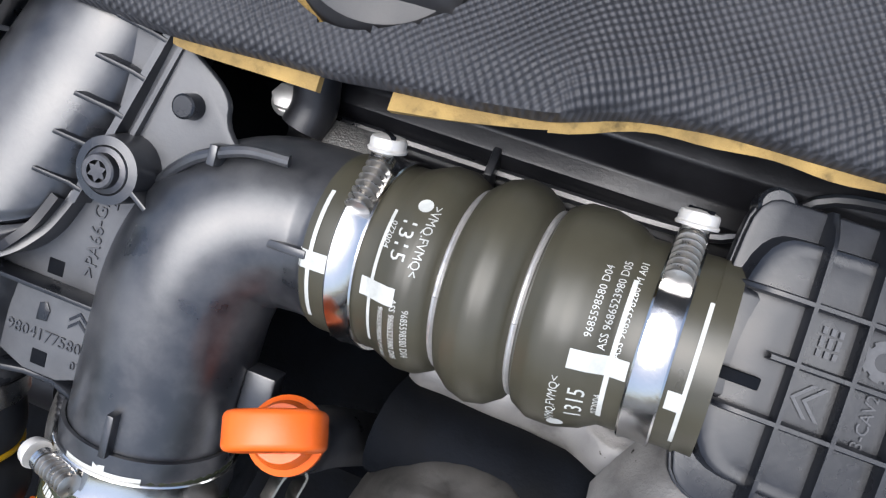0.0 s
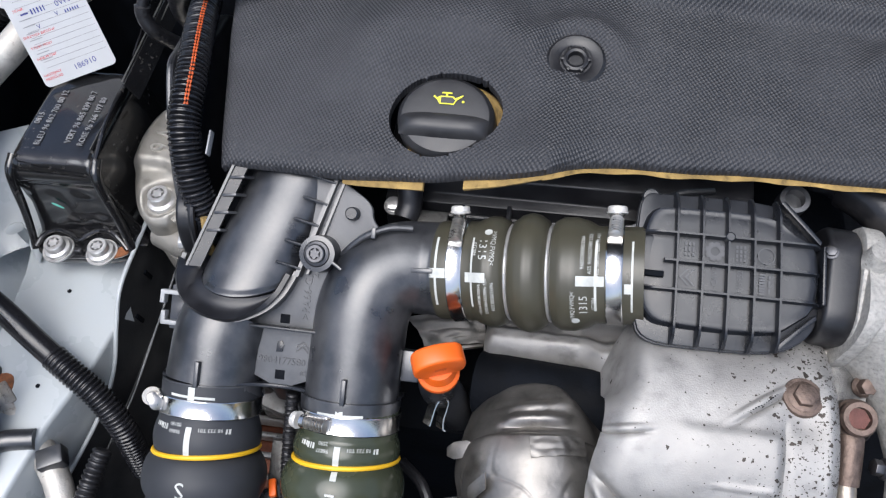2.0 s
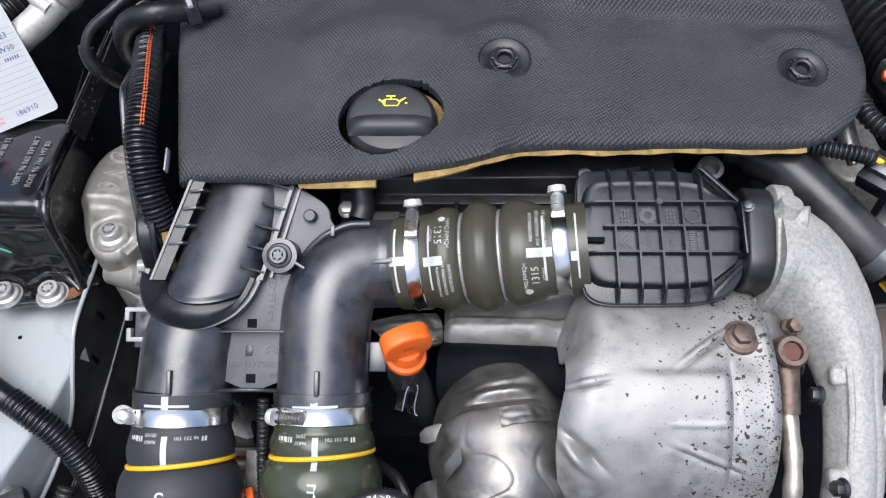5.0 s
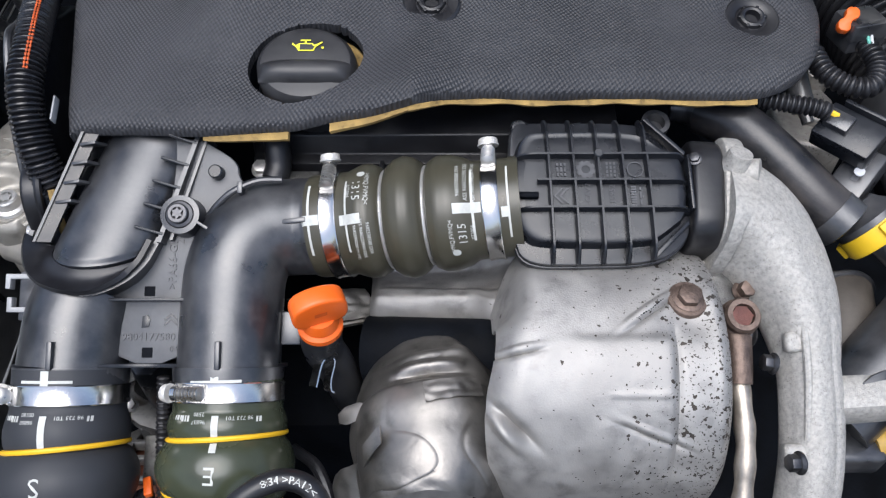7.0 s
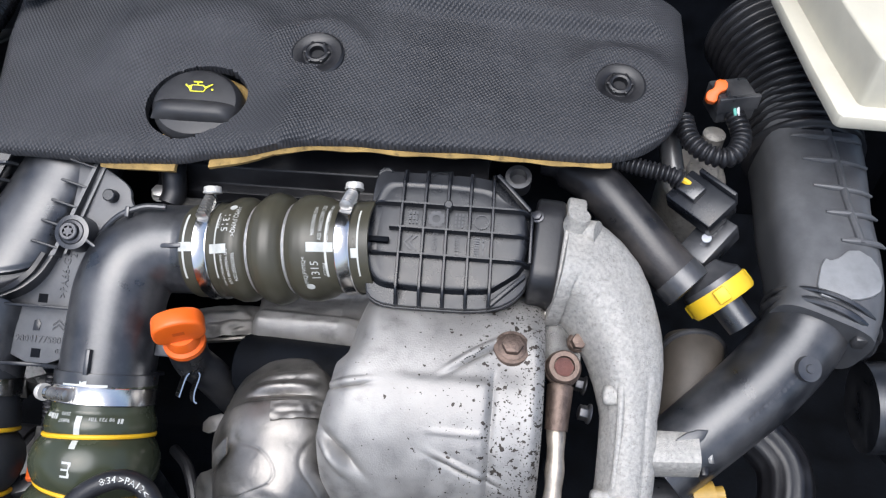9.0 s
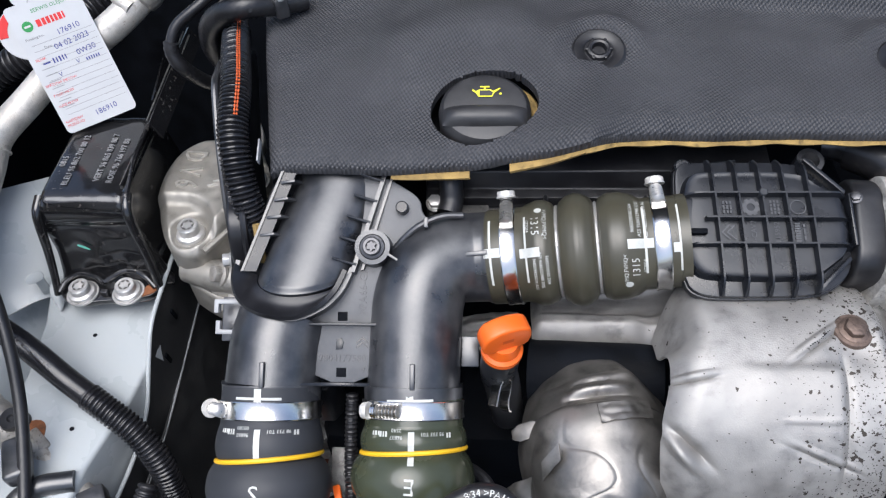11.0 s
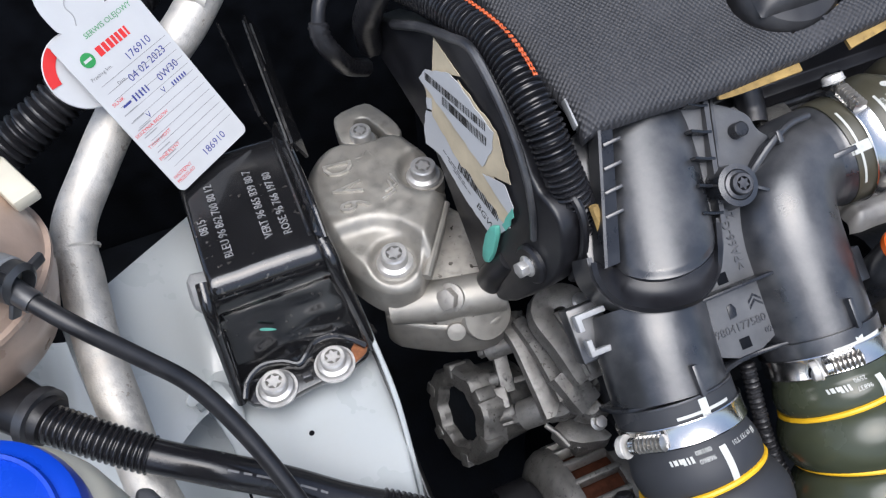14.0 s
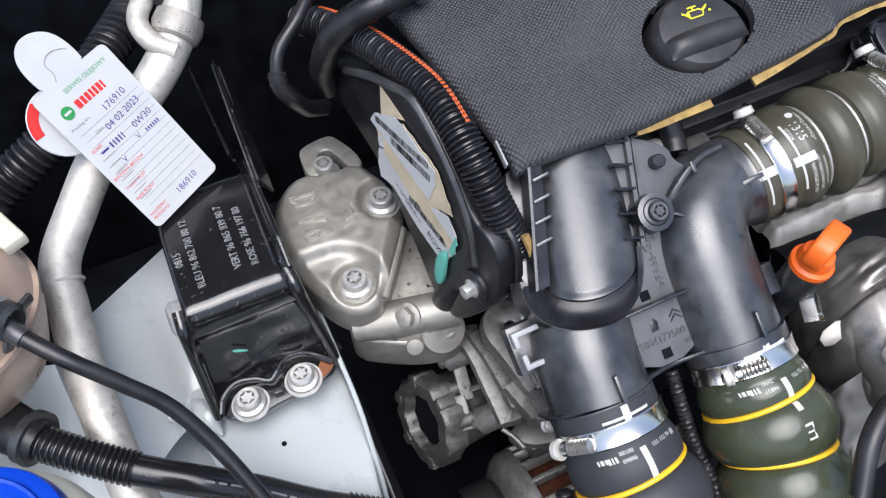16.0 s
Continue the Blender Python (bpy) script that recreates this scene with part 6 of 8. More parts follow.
def timing_cover():
    """TM lies in the cover's outer face: back to front, up, outwards."""
    t = thing("timing_belt_cover", (-0.23, 0.05, 0.78), "black plastic timing belt cover with torn barcode label", "timing cover")

    def flip(pts):
        return [(-p, q) for p, q in pts]
    out = soften(flip([(0.155, 0.048), (0.10, 0.072), (0.075, 0.084), (0.049, 0.093), (0.0255, 0.084), (0.0045, 0.067), (-0.016, 0.0435), (-0.030, 0.044), (-0.041, 0.036), (-0.0465, 0.016), (-0.044, -0.006), (-0.034, -0.028), (-0.012, -0.066),
                       (0.006, -0.077), (0.018, -0.071), (0.027, -0.058), (0.0635, -0.018), (0.0785, 0.000), (0.10, 0.012), (0.155, 0.03)]), 1)
    part("shell", prism(out, 0.0, TM, 0.0025, 3, h0=-0.018), BLACKD, t)
    part("rim", tube([TM @ V(-p, q, 0.001) for p, q in ((0.12, 0.062), (0.09, 0.078), (0.065, 0.0875), (0.046, 0.0930), (0.0255, 0.083), (0.0045, 0.066), (-0.010, 0.048), (-0.019, 0.030), (-0.024, 0.012))], lambda q, d: 0.0030 - 0.001 * q, 60, 10), BLACK, t, "raised outer rim")
    part("rim", tube([TM @ V(-p, q, -0.012) for p, q in ((0.10, 0.070), (0.060, 0.086), (0.0235, 0.082), (-0.002, 0.066), (-0.018, 0.046), (-0.034, 0.046), (-0.044, 0.036), (-0.0485, 0.014), (-0.046, -0.008))], 0.0025, 60, 8), BLACKD, t)
    part("lower_boss", tube([TM @ V(-0.011, -0.076, -0.004), TM @ V(-0.006, -0.055, -0.002), TM @ V(0.004, -0.030, -0.004)], lambda q, d: 0.0105 - 0.003 * q, 24, 20), BLACKD, t)
    part("bolt_boss", lathe([(0.0130, -0.006), (0.0120, 0.002), (0.0105, 0.0035), (0.0001, 0.0035)], TM @ Matrix.Translation((0.0258, -0.008, 0)), 32), BLACKD, t)
    part("foam_seal", tube([TM @ V(0.0400, 0.042, -0.020), TM @ V(0.0490, 0.030, -0.021), TM @ V(0.0530, 0.010, -0.022), TM @ V(0.0500, -0.010, -0.022)], 0.0026, 30, 8), FOAM, t, "tan foam seal along the edge")
    hex_bolt(t, TM @ Matrix.Translation((0.0258, -0.008, 0.0035)), 0.0050, 0.007, washer=0.0062)
    lab = thing("barcode_label", TM @ V(-0.04, 0.03, 0), "torn white barcode label peeling off the timing cover", "label")

    def scrap(name, pts, h, material, label="", amp=0.0007, seed=1):
        part(name, prism(ragged(flip(pts), amp, seed), h, TM, 0, h0=h - 0.0004), material, lab, label)
    scrap("white_scrap", [(0.0790, 0.078), (0.0792, 0.0548), (0.0525, 0.0700)], 0.0008, BEIGE, "pale scrap of the label", 0.0002)
    scrap("lower_sheet", [(0.0838, 0.0228), (0.0732, 0.0284), (0.0478, 0.0131), (-0.0044, 0.0016), (-0.0003, -0.0049), (0.0093, -0.0220), (0.0382, -0.0142), (0.0675, -0.0007), (0.0832, -0.0039), (0.0858, 0.0090)], 0.0010, PAPER, "", 0.0005, 2)
    scrap("adhesive_backing", [(0.0885, 0.0458), (0.0736, 0.0400), (0.0377, 0.0290), (0.016, 0.0270), (-0.0045, 0.0150), (-0.0021, -0.0006), (0.021, 0.0062), (0.0475, 0.0110), (0.0759, 0.0243), (0.0830, 0.034)], 0.0015, BEIGE, "yellowed torn adhesive backing", 0.0012, 3)
    scrap("adhesive_backing", [(0.053, 0.0678), (0.0172, 0.0590), (-0.0002, 0.0338), (0.024, 0.0239), (0.05, 0.04)], 0.0019, BEIGE, "yellowed torn adhesive backing", 0.0009, 4)
    scrap("upper_sheet", [(0.0900, 0.0440), (0.0840, 0.0540), (0.0740, 0.0600), (0.0601, 0.0673), (0.0520, 0.0671), (0.0355, 0.0610), (0.0182, 0.0575), (0.0174, 0.0461), (0.0243, 0.0270), (0.0330, 0.0290), (0.0480, 0.0330), (0.0682, 0.0383)], 0.0026, PAPER, "", 0.0006, 5)
    scrap("white_scrap", [(0.0237, 0.022), (0.0041, 0.0301), (-0.0054, 0.0211), (-0.0050, 0.0120), (0.008, 0.016)], 0.0024, PAPER, "", 0.0006, 6)
    scrap("white_scrap", [(0.0830, 0.034), (0.0775, 0.0370), (0.0765, 0.0290), (0.0815, 0.0265)], 0.0018, PAPER, "", 0.0006, 7)
    rnd = random.Random(12)
    for p0, q0, p1, q1, n, tall, h in ((0.0830, 0.0500, 0.0240, 0.0560, 40, 0.0052, 0.00275), (0.0650, 0.0450, 0.0220, 0.0470, 30, 0.0060, 0.00275), (0.0470, 0.0085, 0.0050, 0.0010, 30, 0.0095, 0.00115)):
        bm = bmesh.new()
        for k in range(n):
            f = k / n
            c = V(-(p0 + (p1 - p0) * f), q0 + (q1 - q0) * f)
            d = V(-(p1 - p0), q1 - q0).normalized()
            e = V(-d.y, d.x) * tall / 2
            w = d * rnd.choice((0.0003, 0.0005, 0.0007, 0.0004))
            bm.faces.new([bm.verts.new((a.x, a.y, h)) for a in (c - w - e, c + w - e, c + w + e, c - w + e)])
        part("barcode", moved(bm, TM), BLKP, lab, "printed barcode")
    part("print", moved(writing("BGW", 0.0080), TM @ Matrix.Translation((-0.0180, -0.0105, 0.0012)) @ Matrix.Rotation(radians(-20), 4, "Z")), BLKP, lab)
    for k in range(3):
        part("print", moved(bars((0.004, 0.003, 0.006, 0.003), 0.0012, 0.001), TM @ Matrix.Translation((-0.055 + 0.006 * k, 0.004 - 0.0035 * k, 0.0012)) @ Matrix.Rotation(radians(-14), 4, "Z")), PRINTD, lab)
    part("teal_mark", prism(soften(flip([(0.0015, -0.001), (0.0115, -0.0105), (0.0135, -0.0390), (0.0090, -0.0425), (0.0040, -0.0370)]), 1), 0.0052, TM, 0.001, 2, h0=0.0012), TEAL, lab, "teal plastic tag end")
    part("teal_mark", prism(ragged(flip([(-0.0050, 0.0200), (-0.0075, 0.0150), (-0.0030, -0.0010), (0.0010, 0.0005)]), 0.0008, 9), 0.0030, TM, 0, h0=0.0024), TEAL, lab, "teal plastic tag end")
    part("metal_edge", box((0.0012, 0.016, 0.006), Matrix.Translation((-0.2120, 0.0010, 0.9520)) @ Matrix.Rotation(radians(22), 4, "X"), 0.0004), HOOKP, t, "bright worn edge")


def wiring():
    t = thing("wiring_loom", (-0.22, 0.0, 0.94), "black corrugated wiring loom with an orange stripe", "cable")
    pts = [(-0.275, 0.178, 0.945), (-0.2640, 0.156, 0.953), (-0.2530, 0.128, 0.960), (-0.2430, 0.089, 0.9675), (-0.2325, 0.043, 0.9700), (-0.2295, 0.009, 0.9595), (-0.2255, -0.011, 0.9400), (-0.2210, -0.022, 0.9225), (-0.2160, -0.028, 0.9040), (-0.2115, -0.034, 0.8830), (-0.2075, -0.042, 0.860)]
    part("conduit", tube(pts, ridged(0.0108, 0.0031, 0.0024), 640, 18), CONDUIT, t)
    path, length = spline(pts, 400)
    for side in (0.0034, 0.0052):
        stripe = []
        for k in range(30, 235, 5):
            tg = (path[k + 1] - path[k]).normalized()
            off = V(side, 0.0, 0.0100)
            off -= tg * off.dot(tg)
            stripe.append(path[k] + off.normalized() * 0.0103)
        part("orange_stripe", tube(stripe, ridged(0.0008, 0.0031, 0.0006), 400, 8), TRACER, t, "orange stripe on the conduit")
    c = thing("braided_cable", (-0.28, 0.15, 0.93), "black braided cable looping behind the mount", "cable")
    part("sleeve", tube([(-0.196, 0.132, 0.984), (-0.212, 0.122, 0.9865), (-0.2348, 0.1085, 0.9920), (-0.2554, 0.1130, 0.9834), (-0.2687, 0.1190, 0.9685), (-0.2745, 0.1260, 0.9494), (-0.2755, 0.1335, 0.9346), (-0.272, 0.142, 0.912)], lambda s, d: 0.0082, 120, 20, shape=lambda a, s: 1 + 0.04 * math.cos(8 * a + 220 * s) + 0.04 * math.cos(8 * a - 220 * s)), RUBBER, c)
    part("clip", box((0.010, 0.022, 0.016), Matrix.Translation((-0.213, 0.121, 0.988)) @ Matrix.Rotation(radians(25), 4, "Z"), 0.002), BLACK, c)
    part("clip_band", box((0.004, 0.024, 0.003), Matrix.Translation((-0.2125, 0.119, 0.9975)) @ Matrix.Rotation(radians(25), 4, "Z"), 0.0008), HOOKP, c)
    c2 = thing("braided_cable", (-0.30, 0.13, 0.93), "thin black cable in a loop", "cable")
    part("sleeve", tube([(-0.248, 0.196, 0.985), (-0.262, 0.166, 0.982), (-0.2800, 0.1440, 0.9741), (-0.2985, 0.1330, 0.9636), (-0.3050, 0.1260, 0.9540), (-0.3060, 0.1220, 0.9440), (-0.3018, 0.1200, 0.9340), (-0.2964, 0.1244, 0.9217), (-0.2904, 0.1304, 0.9105), (-0.278, 0.140, 0.898)], lambda s, d: 0.0042 + (0.0016 if s > 0.60 else 0) + (0.0012 if 0.16 < s < 0.30 and int(s * 160) % 2 else 0), 160, 14, shape=lambda a, s: 1 + (0.05 * math.cos(6 * a + 260 * s) + 0.05 * math.cos(6 * a - 260 * s)) * (s > 0.6)), RUBBER, c2)
    w = thing("thin_lead", (-0.19, -0.11, 0.8), "thin black corrugated lead between the hoses", "cable")
    part("conduit", tube([(-0.151, -0.115, 0.84), (-0.152, -0.15, 0.81), (-0.15, -0.18, 0.79), (-0.153, -0.21, 0.76), (-0.16, -0.24, 0.72)], ridged(0.0045, 0.003, 0.0012), 220, 10), RUBBER, w)
    w2 = thing("thin_lead", (-0.235, -0.13, 0.8), "short black corrugated lead beside the dark hose", "cable")
    part("conduit", tube([(-0.238, -0.142, 0.80), (-0.2405, -0.155, 0.79), (-0.242, -0.175, 0.772), (-0.235, -0.195, 0.75), (-0.225, -0.205, 0.73)], ridged(0.0058, 0.004, 0.0016), 160, 12), RUBBER, w2)


def pump_and_alternator():
    t = thing("pump_housing", (-0.25, -0.02, 0.70), "grimy cast aluminium pump housing with bolted posts", "pump")
    rm = axes((-0.281, -0.018, 0.690), (-0.93, -0.12, 0.35), (0, 1, 0))
    ring = []
    for k in range(48):
        a = 2 * math.pi * k / 48
        ring.append((0.036 + 0.0025 * (math.cos(9 * a) > 0.3), a))
    bm = bmesh.new()
    rows = []
    for rr, z in ((0.6, -0.012), (1.0, -0.012), (1.0, 0.004), (0.94, 0.007), (0.66, 0.007), (0.6, 0.004)):
        rows.append([bm.verts.new(rm @ V(r * rr * math.cos(a), r * rr * math.sin(a), z)) for r, a in ring])
    for a, b in zip(rows, rows[1:] + rows[:1]):
        for k in range(48):
            j = (k + 1) % 48
            bm.faces.new((a[k], a[j], b[j], b[k]))
    part("toothed_flange", bm, ALU_D, t)
    part("hub", lathe([(0.024, -0.03), (0.024, -0.002), (0.0001, -0.002)], rm, 32), SHADE_BLACK, t)
    part("drum", lathe([(0.030, -0.045), (0.032, -0.012), (0.0001, -0.012)], rm, 32), ALU_D, t)
    for k in range(6):
        a = radians(60 * k + 20)
        c = rm @ V(0.034 * math.cos(a), 0.034 * math.sin(a), 0.006)
        part("flange_lug", box((0.011, 0.010, 0.016), axes(c, rm.to_3x3() @ V(0, 0, 1), c - rm.translation) @ Matrix.Translation((0, 0, -0.006)), 0.002), ALU_D, t)

    def post(a, b, r, bolt=0.0, m=None):
        a, b = V(*a), V(*b)
        part("post", tube([a, (a + b) / 2, b], r, 10, 20), m or ALU_D, t)
        if bolt:
            hex_bolt(t, axes(a, a - b, (0, 0, 1)), bolt, 0.007, material=ALU_D)
    post((-0.253, 0.0024, 0.734), (-0.229, -0.0045, 0.747), 0.0088, 0.0050, ALU_G)
    post((-0.266, 0.0170, 0.727), (-0.238, 0.0090, 0.738), 0.0062, 0.0045)
    post((-0.2680, -0.0108, 0.712), (-0.246, -0.0170, 0.722), 0.0052)
    post((-0.2470, -0.0465, 0.7145), (-0.226, -0.0535, 0.731), 0.0108, 0.0058, ALU_G)
    post((-0.2760, -0.0350, 0.7025), (-0.250, -0.0410, 0.713), 0.0055)
    part("square_block", box((0.021, 0.016, 0.014), axes((-0.2595, -0.0265, 0.711), (-0.35, -0.30, 0.9), (0.9, -0.25, 0.35)), 0.002), ALU_G, t)
    part("square_block", box((0.026, 0.008, 0.009), axes((-0.2640, -0.0400, 0.703), (-0.35, -0.30, 0.9), (0.9, -0.25, 0.35)), 0.0015), ALU_D, t)

    def rib(pts, w, h, name="cast_rib", m=None):
        """A squared casting rib along pts."""
        part(name, tube(pts, w, 30, 16, shape=lambda a, q: (abs(math.cos(a)) ** 6 + abs(math.sin(a)) ** 6) ** (-1 / 6) * (1 + 0.05 * noise.noise((math.cos(a), math.sin(a), q * 7))), squash=h), m or ALU_D, t, angle=50)
    rib([(-0.2455, 0.0080, 0.736), (-0.2470, -0.0080, 0.727), (-0.2495, -0.0260, 0.716)], 0.0055, 0.7)
    rib([(-0.2400, 0.0060, 0.760), (-0.2365, -0.0120, 0.758), (-0.2358, -0.0340, 0.751), (-0.2351, -0.0640, 0.738)], 0.0068, 0.8, m=ALU_G)
    rib([(-0.2325, -0.0020, 0.766), (-0.2300, -0.0220, 0.766), (-0.2285, -0.0410, 0.763), (-0.2272, -0.0620, 0.754)], 0.0052, 0.9)
    rib([(-0.2460, -0.0285, 0.734), (-0.2360, -0.0312, 0.738), (-0.2262, -0.0335, 0.742)], 0.0024, 1.0)
    rib([(-0.2480, 0.0110, 0.748), (-0.2380, 0.0075, 0.752), (-0.2260, 0.0010, 0.756)], 0.0075, 0.8)
    rib([(-0.2132, -0.0600, 0.769), (-0.2193, -0.0370, 0.781), (-0.2235, -0.0175, 0.786), (-0.2185, -0.0085, 0.788), (-0.2065, -0.0080, 0.790), (-0.1985, -0.0160, 0.790), (-0.1946, -0.0350, 0.785), (-0.1958, -0.0541, 0.775)], 0.0088, 0.9, "arm", ALU_G)
    rib([(-0.2105, -0.0180, 0.786), (-0.2085, -0.0420, 0.780), (-0.2065, -0.0620, 0.770)], 0.0078, 0.9, "arm")
    rib([(-0.2145, -0.0200, 0.793), (-0.2112, -0.0430, 0.787), (-0.2085, -0.0610, 0.777)], 0.0028, 1.0)
    rib([(-0.2235, -0.0480, 0.764), (-0.2200, -0.0590, 0.760), (-0.2150, -0.0700, 0.752)], 0.0105, 0.8, "lump", ALU_G)
    rib([(-0.2170, -0.0640, 0.742), (-0.2100, -0.0690, 0.741), (-0.2030, -0.0680, 0.745)], 0.0100, 0.9, "lump", ALU_G)
    rib([(-0.2360, -0.0600, 0.736), (-0.2240, -0.0640, 0.742), (-0.2080, -0.0600, 0.752), (-0.1930, -0.0560, 0.760)], 0.0065, 0.8)
    for x, y, z in ((-0.2105, -0.0811, 0.742), (-0.199, -0.022, 0.800), (-0.2035, -0.0270, 0.797)):
        hex_bolt(t, axes((x, y, z), (0.1, -0.4, 0.9)), 0.0044, 0.006, material=ZINC)
    part("dark_cover", prism(soften([(-0.205, -0.05), (-0.175, -0.05), (-0.175, -0.085), (-0.198, -0.085)], 1), 0.79, Matrix.Identity(4), 0.003, 2, h0=0.74), BLACK, t)
    a = thing("alternator", (-0.2, -0.1, 0.62), "dirty cast aluminium alternator with vent slots", "alternator")
    am = axes((-0.245, -0.112, 0.622), (1, 0, 0), (0, 0, 1))
    part("case", lathe([(0.03, -0.008), (0.052, -0.005), (0.061, 0.002), (0.0650, 0.010), (0.0650, 0.0175)], am, 64), ALU_G, a)
    part("winding", lathe([(0.052, 0.010), (0.0565, 0.014), (0.0565, 0.050), (0.052, 0.054)], am, 64), COPPER, a, "copper winding behind the vents")
    part("case", lathe([(0.030, 0.0500), (0.0640, 0.0500), (0.0650, 0.056), (0.0650, 0.100), (0.0001, 0.10)], am, 64), ALU_D, a)
    for k in range(11):
        part("vent_bar", box((0.0085, 0.0048, 0.036), am @ Matrix.Rotation(radians(-94 + 16 * k), 4, "Z") @ Matrix.Translation((0.0615, 0, 0.0335)), 0.0014), ALU_G, a)
    part("top_plate", prism(soften([(-0.2330, -0.0560), (-0.1870, -0.0600), (-0.1900, -0.0860), (-0.2250, -0.0760)], 1), 0.0035, axes((0, 0, 0.7010), (0, 0, 1)), 0.001, 2, h0=-0.012), ALU_G, a)
    part("plate_edge", tube([(-0.2345, -0.0570, 0.708), (-0.2290, -0.0660, 0.706), (-0.2250, -0.0760, 0.703)], 0.0022, 16, 8), ALU_G, a)
    part("lug", box((0.03, 0.02, 0.02), Matrix.Translation((-0.205, -0.070, 0.688)), 0.004), ALU_D, a)
    p = thing("belt_pulley", (-0.27, -0.09, 0.64), "black grooved belt pulley beside the alternator", "pulley")
    part("wheel", lathe([(0.020, -0.014), (0.031, -0.014), (0.032, -0.008), (0.029, -0.004), (0.032, 0.0), (0.029, 0.004), (0.032, 0.010), (0.026, 0.013), (0.014, 0.010), (0.0001, 0.010)], axes((-0.268, -0.100, 0.640), (-1, 0.0, 0.1)), 40), RUBBER, p)
    part("belt", sheet(lambda u, v: (-0.280 + 0.024 * v, -0.100 + 0.0345 * math.cos(radians(10 + 190 * u)), 0.64 + 0.0345 * math.sin(radians(10 + 190 * u))), 40, 6, 0.003), RUBBER, p)


# ---- left wing: pipe, hoses, tanks, tag ----
def wing_things():
    t = thing("aircon_pipe", (-0.47, 0.05, 0.84), "bare aluminium air-conditioning pipe with worn finish", "pipe")
    part("pipe", tube([(-0.316, 0.250, 0.985), (-0.334, 0.232, 0.968), (-0.350, 0.205, 0.950), (-0.372, 0.187, 0.934), (-0.397, 0.174, 0.920), (-0.427, 0.160, 0.906), (-0.456, 0.135, 0.886), (-0.477, 0.108, 0.872), (-0.481, 0.082, 0.858), (-0.4835, 0.045, 0.842), (-0.482, 0.010, 0.828), (-0.480, -0.030, 0.808), (-0.475, -0.055, 0.794), (-0.465, -0.077, 0.782), (-0.443, -0.099, 0.772)], 0.0128, 110, 24), PIPE, t)
    part("weld_ring", lathe([(0.0129, -0.0012), (0.0134, 0), (0.0129, 0.0012)], axes((-0.4785, 0.098, 0.866), (-0.1, -0.85, -0.48)), 32, True), PIPE, t)
    part("union", tube([(-0.447, -0.096, 0.773), (-0.434, -0.106, 0.768), (-0.412, -0.124, 0.76)], lambda s, d: 0.0125 + 0.002 * math.sin(s * 8), 20, 16), ALU, t)
    part("lower_pipe", tube([(-0.412, -0.121, 0.762), (-0.388, -0.132, 0.758), (-0.366, -0.150, 0.752), (-0.344, -0.172, 0.745), (-0.330, -0.20, 0.73)], 0.0105, 40, 20), PIPE, t)
    part("pipe_clip", box((0.020, 0.016, 0.014), Matrix.Translation((-0.347, -0.160, 0.757)) @ Matrix.Rotation(0.5, 4, "Z"), 0.002), BLACK, t)
    part("flange_block", box((0.024, 0.020, 0.016), Matrix.Translation((-0.403, -0.122, 0.762)) @ Matrix.Rotation(-0.7, 4, "Z"), 0.003), ALU, t)
    part("service_cap", lathe([(0.009, -0.006), (0.0095, 0.010), (0.0085, 0.0125), (0.003, 0.0125), (0.002, 0.011), (0.0001, 0.011)], axes((-0.4205, -0.1045, 0.768), (-0.05, -0.2, 1)), 24), RUBBER, t, "black screw cap")
    part("bend", tube([(-0.358, 0.186, 0.944), (-0.371, 0.194, 0.952), (-0.374, 0.208, 0.960), (-0.363, 0.224, 0.966), (-0.345, 0.244, 0.975)], 0.0070, 30, 16), PIPE, t)
    part("clip", box((0.016, 0.01, 0.014), Matrix.Translation((-0.352, 0.218, 0.968)), 0.002), BLACK, t)
    part("joint", lathe([(0.0128, -0.009), (0.016, -0.008), (0.017, 0.0), (0.0155, 0.007), (0.0128, 0.009)], axes((-0.352, 0.203, 0.949), (-0.6, -0.65, -0.45)), 28, True), ALU, t)
    b = thing("overflow_tube", (-0.45, -0.03, 0.85), "thin black rubber tube leaving the expansion tank", "hose")
    part("tube", tube([(-0.493, 0.026, 0.9385), (-0.482, 0.012, 0.935), (-0.466, -0.004, 0.924), (-0.448, -0.017, 0.905), (-0.431, -0.030, 0.885), (-0.417, -0.052, 0.862), (-0.405, -0.080, 0.838), (-0.397, -0.108, 0.815), (-0.390, -0.14, 0.795), (-0.38, -0.19, 0.77)], 0.0046, 100, 16), RUBBER, b)
    part("end_sleeve", tube([(-0.4905, 0.0235, 0.9385), (-0.486, 0.017, 0.937), (-0.481, 0.011, 0.9345)], 0.0056, 10, 16), BLACK, b)
    c = thing("vent_hose", (-0.39, -0.09, 0.79), "black rubber hose with corrugated end across the wing", "hose")
    pts = [(-0.519, 0.006, 0.853), (-0.500, -0.010, 0.849), (-0.472, -0.030, 0.838), (-0.439, -0.0505, 0.829), (-0.410, -0.064, 0.811), (-0.38, -0.081, 0.792), (-0.350, -0.0975, 0.780), (-0.327, -0.110, 0.764), (-0.311, -0.125, 0.738), (-0.306, -0.141, 0.69)]
    path, length = spline(pts, 300)
    part("hose", tube(path[55:190:6], 0.0094, 120, 20), CONDUIT, c)
    part("corrugated_end", tube(path[178::6] + [path[-1]], ridged(0.0106, 0.0034, 0.0014), 340, 20), CONDUIT, c, "corrugated conduit over the hose end")
    part("corrugated_end", tube(path[:64:6], ridged(0.0108, 0.0034, 0.0014), 220, 20), CONDUIT, c, "corrugated conduit over the hose end")
